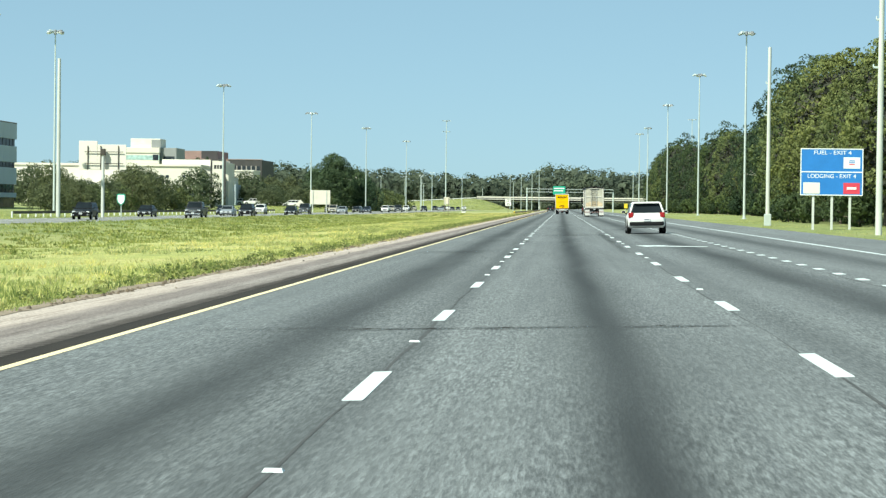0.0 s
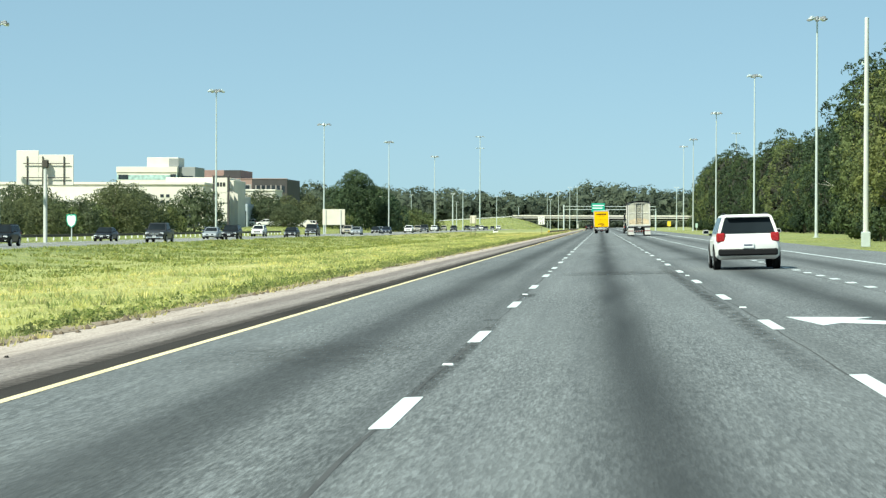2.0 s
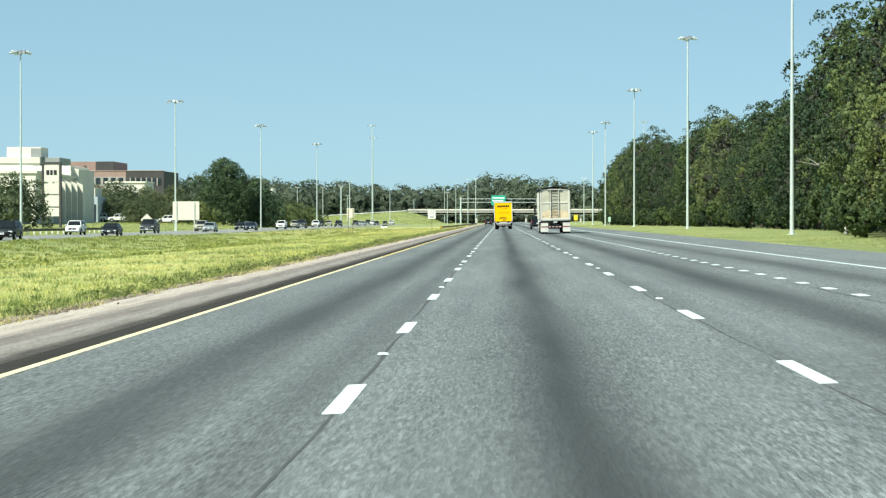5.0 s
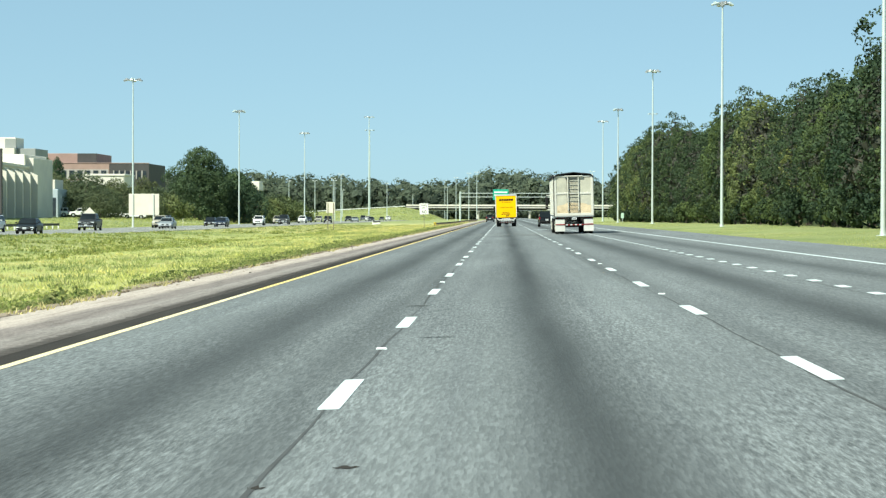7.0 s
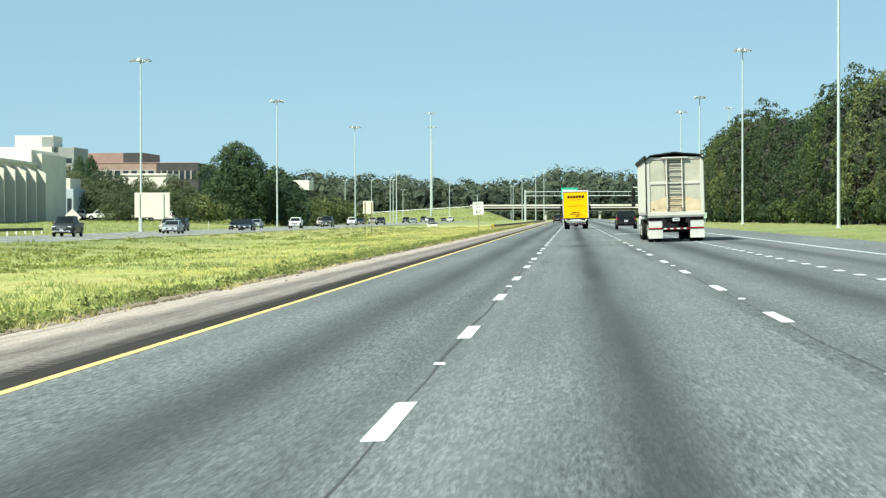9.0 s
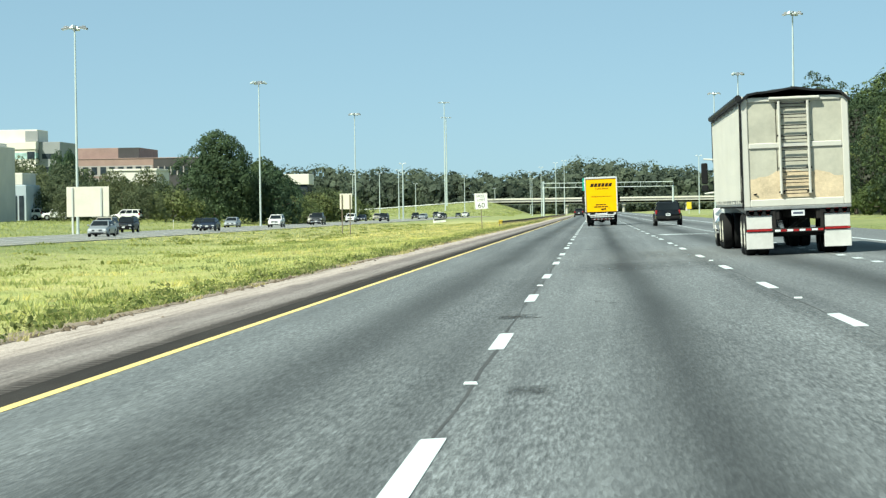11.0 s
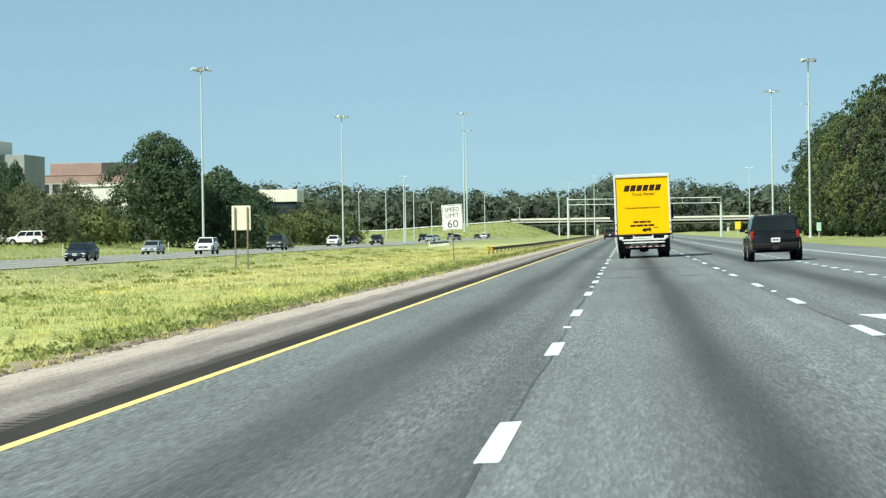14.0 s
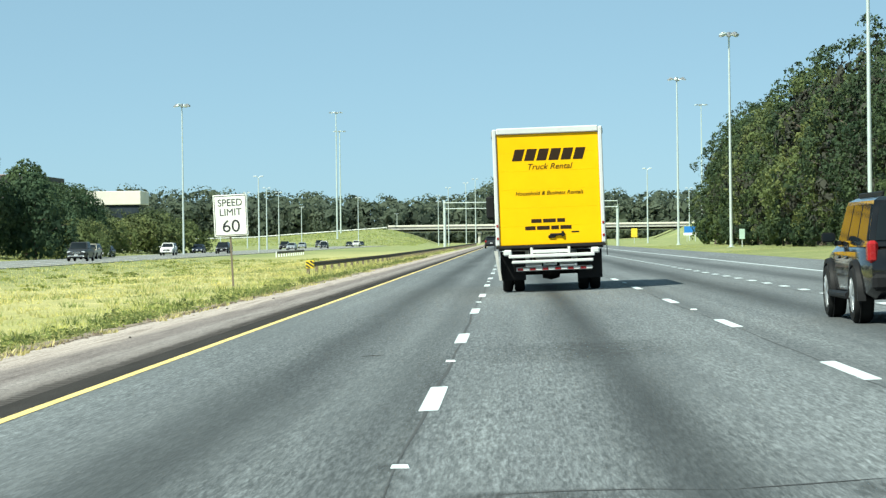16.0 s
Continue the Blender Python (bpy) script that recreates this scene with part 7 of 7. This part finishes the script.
part("tarp_strap", Geo().tube((-1.33, 0.02, B1), (-1.34, 0.35, B0 + 0.1), 0.018, None, 6).tube((-1.32, -0.02, B1), (-1.33, -0.01, B0), 0.02, None, 6).tube((-1.34, 0.3, B0 + 0.22), (-0.98, -0.02, B0 + 0.3), 0.016, None, 6), BLACK_PLASTIC, trail)
part("rear_sill", Geo().box(-1.3, 1.3, -0.05, 0.078, B0 - 0.1, B0 - 0.022, 0.01), GREY_STEEL, trail)
for s in (-1, 1):
    box = part("lamp_box", Geo().box(s * 0.93 - 0.33, s * 0.93 + 0.33, -0.02, 0.12, 0.99, B0 - 0.1, 0.02), BLACK_PLASTIC, trail)
    for k in range(3):
        part("tail_light", Geo().lathe([(0.01, -0.015), (0.06, -0.015), (0.065, 0.0)], (0, 0, 0), "z", 12), RED_LENS, box).matrix_basis = pose(s * 0.93 - 0.2 + k * 0.2, -0.02, 1.07, 90, 0, 0)
    part("upper_flap", Geo().box(s * 0.95 - 0.31, s * 0.95 + 0.31, 0.02, 0.035, 0.66, 0.985, 0.005), FLAP, trail)
    part("flap_strip", Geo().box(s * 0.95 - 0.31, s * 0.95 + 0.31, -0.01, 0.04, 0.6, 0.65, 0.005), RED_LENS, trail)
    part("lower_flap", Geo().box(s * 0.95 - 0.33, s * 0.95 + 0.33, 0.02, 0.035, 0.17, 0.585, 0.02), FLAP, trail, "white mud flap")
    part("frame_beam", Geo().box(s * 0.5 - 0.06, s * 0.5 + 0.06, 0.0, LEN - 0.5, 0.86, B0 - 0.05, 0.02), CHASSIS_AND_SHADE, trail)
    for y in (1.15, 2.42):
        for off in (0.8, 1.12):
            wheel(trail, s * off, y, 0.52, 0.27, STEEL_RIM, s, 0.03)
    part("landing_leg", Geo().box(s * 0.75 - 0.07, s * 0.75 + 0.07, 8.6, 8.74, 0.35, 1.2, 0.02), CHASSIS_AND_SHADE, trail)
    part("hopper_panel", Geo().add([(s * 0.25, 4.6, 0.62), (s * 0.25, 6.2, 0.62), (s * 1.15, 7.0, 1.2), (s * 1.15, 3.8, 1.2), (s * 0.22, 4.6, 0.6), (s * 0.22, 6.2, 0.6), (s * 1.1, 7.0, 1.2), (s * 1.1, 3.8, 1.2)], [(0, 1, 2, 3), (4, 7, 6, 5), (0, 4, 5, 1), (3, 2, 6, 7), (0, 3, 7, 4), (1, 5, 6, 2)]), GREY_STEEL, trail)
for y in (1.15, 2.42):
    part("axle", Geo().tube((-1.1, y, 0.52), (1.1, y, 0.52), 0.08, None, 10), CHASSIS_AND_SHADE, trail)
bar = part("underride_bar", Geo().box(-0.6, 0.6, -0.02, 0.05, 0.55, 0.66, 0.01).box(-0.62, -0.54, -0.02, 0.1, 0.55, 1.14, 0.01).box(0.54, 0.62, -0.02, 0.1, 0.55, 1.14, 0.01), CHASSIS_AND_SHADE, trail)
for k in range(4):
    part("reflector", Geo().box(-0.58 + k * 0.3, -0.44 + k * 0.3, -0.027, -0.021, 0.58, 0.63), PLATE, bar)
    part("reflector", Geo().box(-0.43 + k * 0.3, -0.3 + k * 0.3, -0.027, -0.021, 0.58, 0.63), RED_LENS, bar)
pl = part("number_plate", Geo().box(-0.16, 0.16, -0.02, 0.0, 0.95, 1.1, 0.005), PLATE, trail)
part("plate_bar", Geo().box(-0.12, 0.12, -0.025, -0.021, 1.0, 1.05), PLATE_BAR, pl)

cab = thing("truck_tractor", "white road tractor coupled to the bulk trailer", "truck", "", (4.14, 317.5, SLOPE * 4.14))
cab.rotation_euler = (0, radians(lean), 0)
part("cab_shell", Geo().loft([[(x, y, z) for x, y in ((-w, 14.1), (w, 14.1), (w, f), (-w, f))] for w, f, z in ((1.02, 15.9, 0.95), (1.08, 16.0, 1.5), (1.08, 15.85, 2.0), (1.0, 15.4, 2.85), (0.9, 15.2, 3.0))]), PAINTS["white"], cab, smooth=25)
part("hood", Geo().loft([[(x, y, z) for x, z in ((-w, 0.8), (w, 0.8), (w, h), (w * 0.7, h + 0.12), (-w * 0.7, h + 0.12), (-w, h))] for w, h, y in ((1.0, 1.75, 15.8), (0.95, 1.65, 17.0), (0.85, 1.4, 17.7))]), PAINTS["white"], cab, smooth=25)
part("front_bumper", Geo().box(-1.15, 1.15, 17.65, 17.95, 0.45, 0.85, 0.06), CHROME, cab)
part("rear_window", Geo().box(-0.6, 0.6, 14.07, 14.1, 2.1, 2.7, 0.01), GLASS, cab)
part("fifth_wheel", Geo().lathe([(0.01, 0), (0.5, 0), (0.5, 0.1), (0.01, 0.1)], (0, 12.2, 1.05), "z", 20), CHASSIS_AND_SHADE, cab)
for s in (-1, 1):
    part("frame_rail", Geo().box(s * 0.43 - 0.05, s * 0.43 + 0.05, 10.6, 17.6, 0.78, 1.02, 0.02), CHASSIS_AND_SHADE, cab)
    for y in (11.5, 12.8):
        for off in (0.8, 1.12):
            wheel(cab, s * off, y, 0.52, 0.27, STEEL_RIM, s, 0.03)
    wheel(cab, s * 1.06, 16.7, 0.52, 0.28, STEEL_RIM, s, 0.04)
    part("fender", Geo().loft([[(s * 0.85, 16.7 + math.cos(a) * 0.68, 0.55 + math.sin(a) * 0.66), (s * 1.24, 16.7 + math.cos(a) * 0.66, 0.55 + math.sin(a) * 0.64), (s * 1.24, 16.7 + math.cos(a) * 0.62, 0.55 + math.sin(a) * 0.6), (s * 0.85, 16.7 + math.cos(a) * 0.62, 0.55 + math.sin(a) * 0.6)] for a in [math.pi * k / 10 for k in range(11)]]), PAINTS["white"], cab, smooth=40)
    part("fuel_tank", Geo().tube((s * 0.95, 13.5, 0.72), (s * 0.95, 15.5, 0.72), 0.31, None, 18), CHROME, cab, smooth=40)
    part("step_board", Geo().box(s * 1.05 - 0.2, s * 1.05 + 0.2, 15.5, 16.0, 0.42, 0.48, 0.01).box(s * 1.05 - 0.2, s * 1.05 + 0.2, 15.5, 16.0, 0.72, 0.78, 0.01), GREY_STEEL, cab)
    part("mirror", Geo().box(min(s * 1.42, s * 1.62), max(s * 1.42, s * 1.62), 15.7, 15.8, 1.95, 2.6, 0.03).box(min(s * 1.42, s * 1.62), max(s * 1.42, s * 1.62), 15.68, 15.8, 1.72, 1.92, 0.03), BLACK_PLASTIC, cab)
    part("mirror_arm", Geo().tube((s * 1.0, 15.7, 2.68), (s * 1.54, 15.75, 2.72), 0.025, None, 8).tube((s * 1.05, 15.7, 1.7), (s * 1.54, 15.75, 1.66), 0.025, None, 8), TRAILER_SIDE, cab)
    part("side_window", Geo().box(min(s * 1.03, s * 1.075), max(s * 1.03, s * 1.075), 14.7, 15.6, 1.95, 2.6, 0.01), GLASS, cab)
    part("grab_rail", Geo().tube((s * 1.14, 14.25, 1.1), (s * 1.14, 14.3, 2.6), 0.025, None, 8), CHROME, cab)
    part("quarter_fender", Geo().box(s * 0.96 - 0.28, s * 0.96 + 0.28, 13.35, 13.38, 0.5, 1.05, 0.01), GREY_STEEL, cab)
part("aerial", Geo().tube((-1.25, 15.72, 2.6), (-1.25, 15.72, 3.9), 0.018, 0.01, 6), BLACK_PLASTIC, cab)
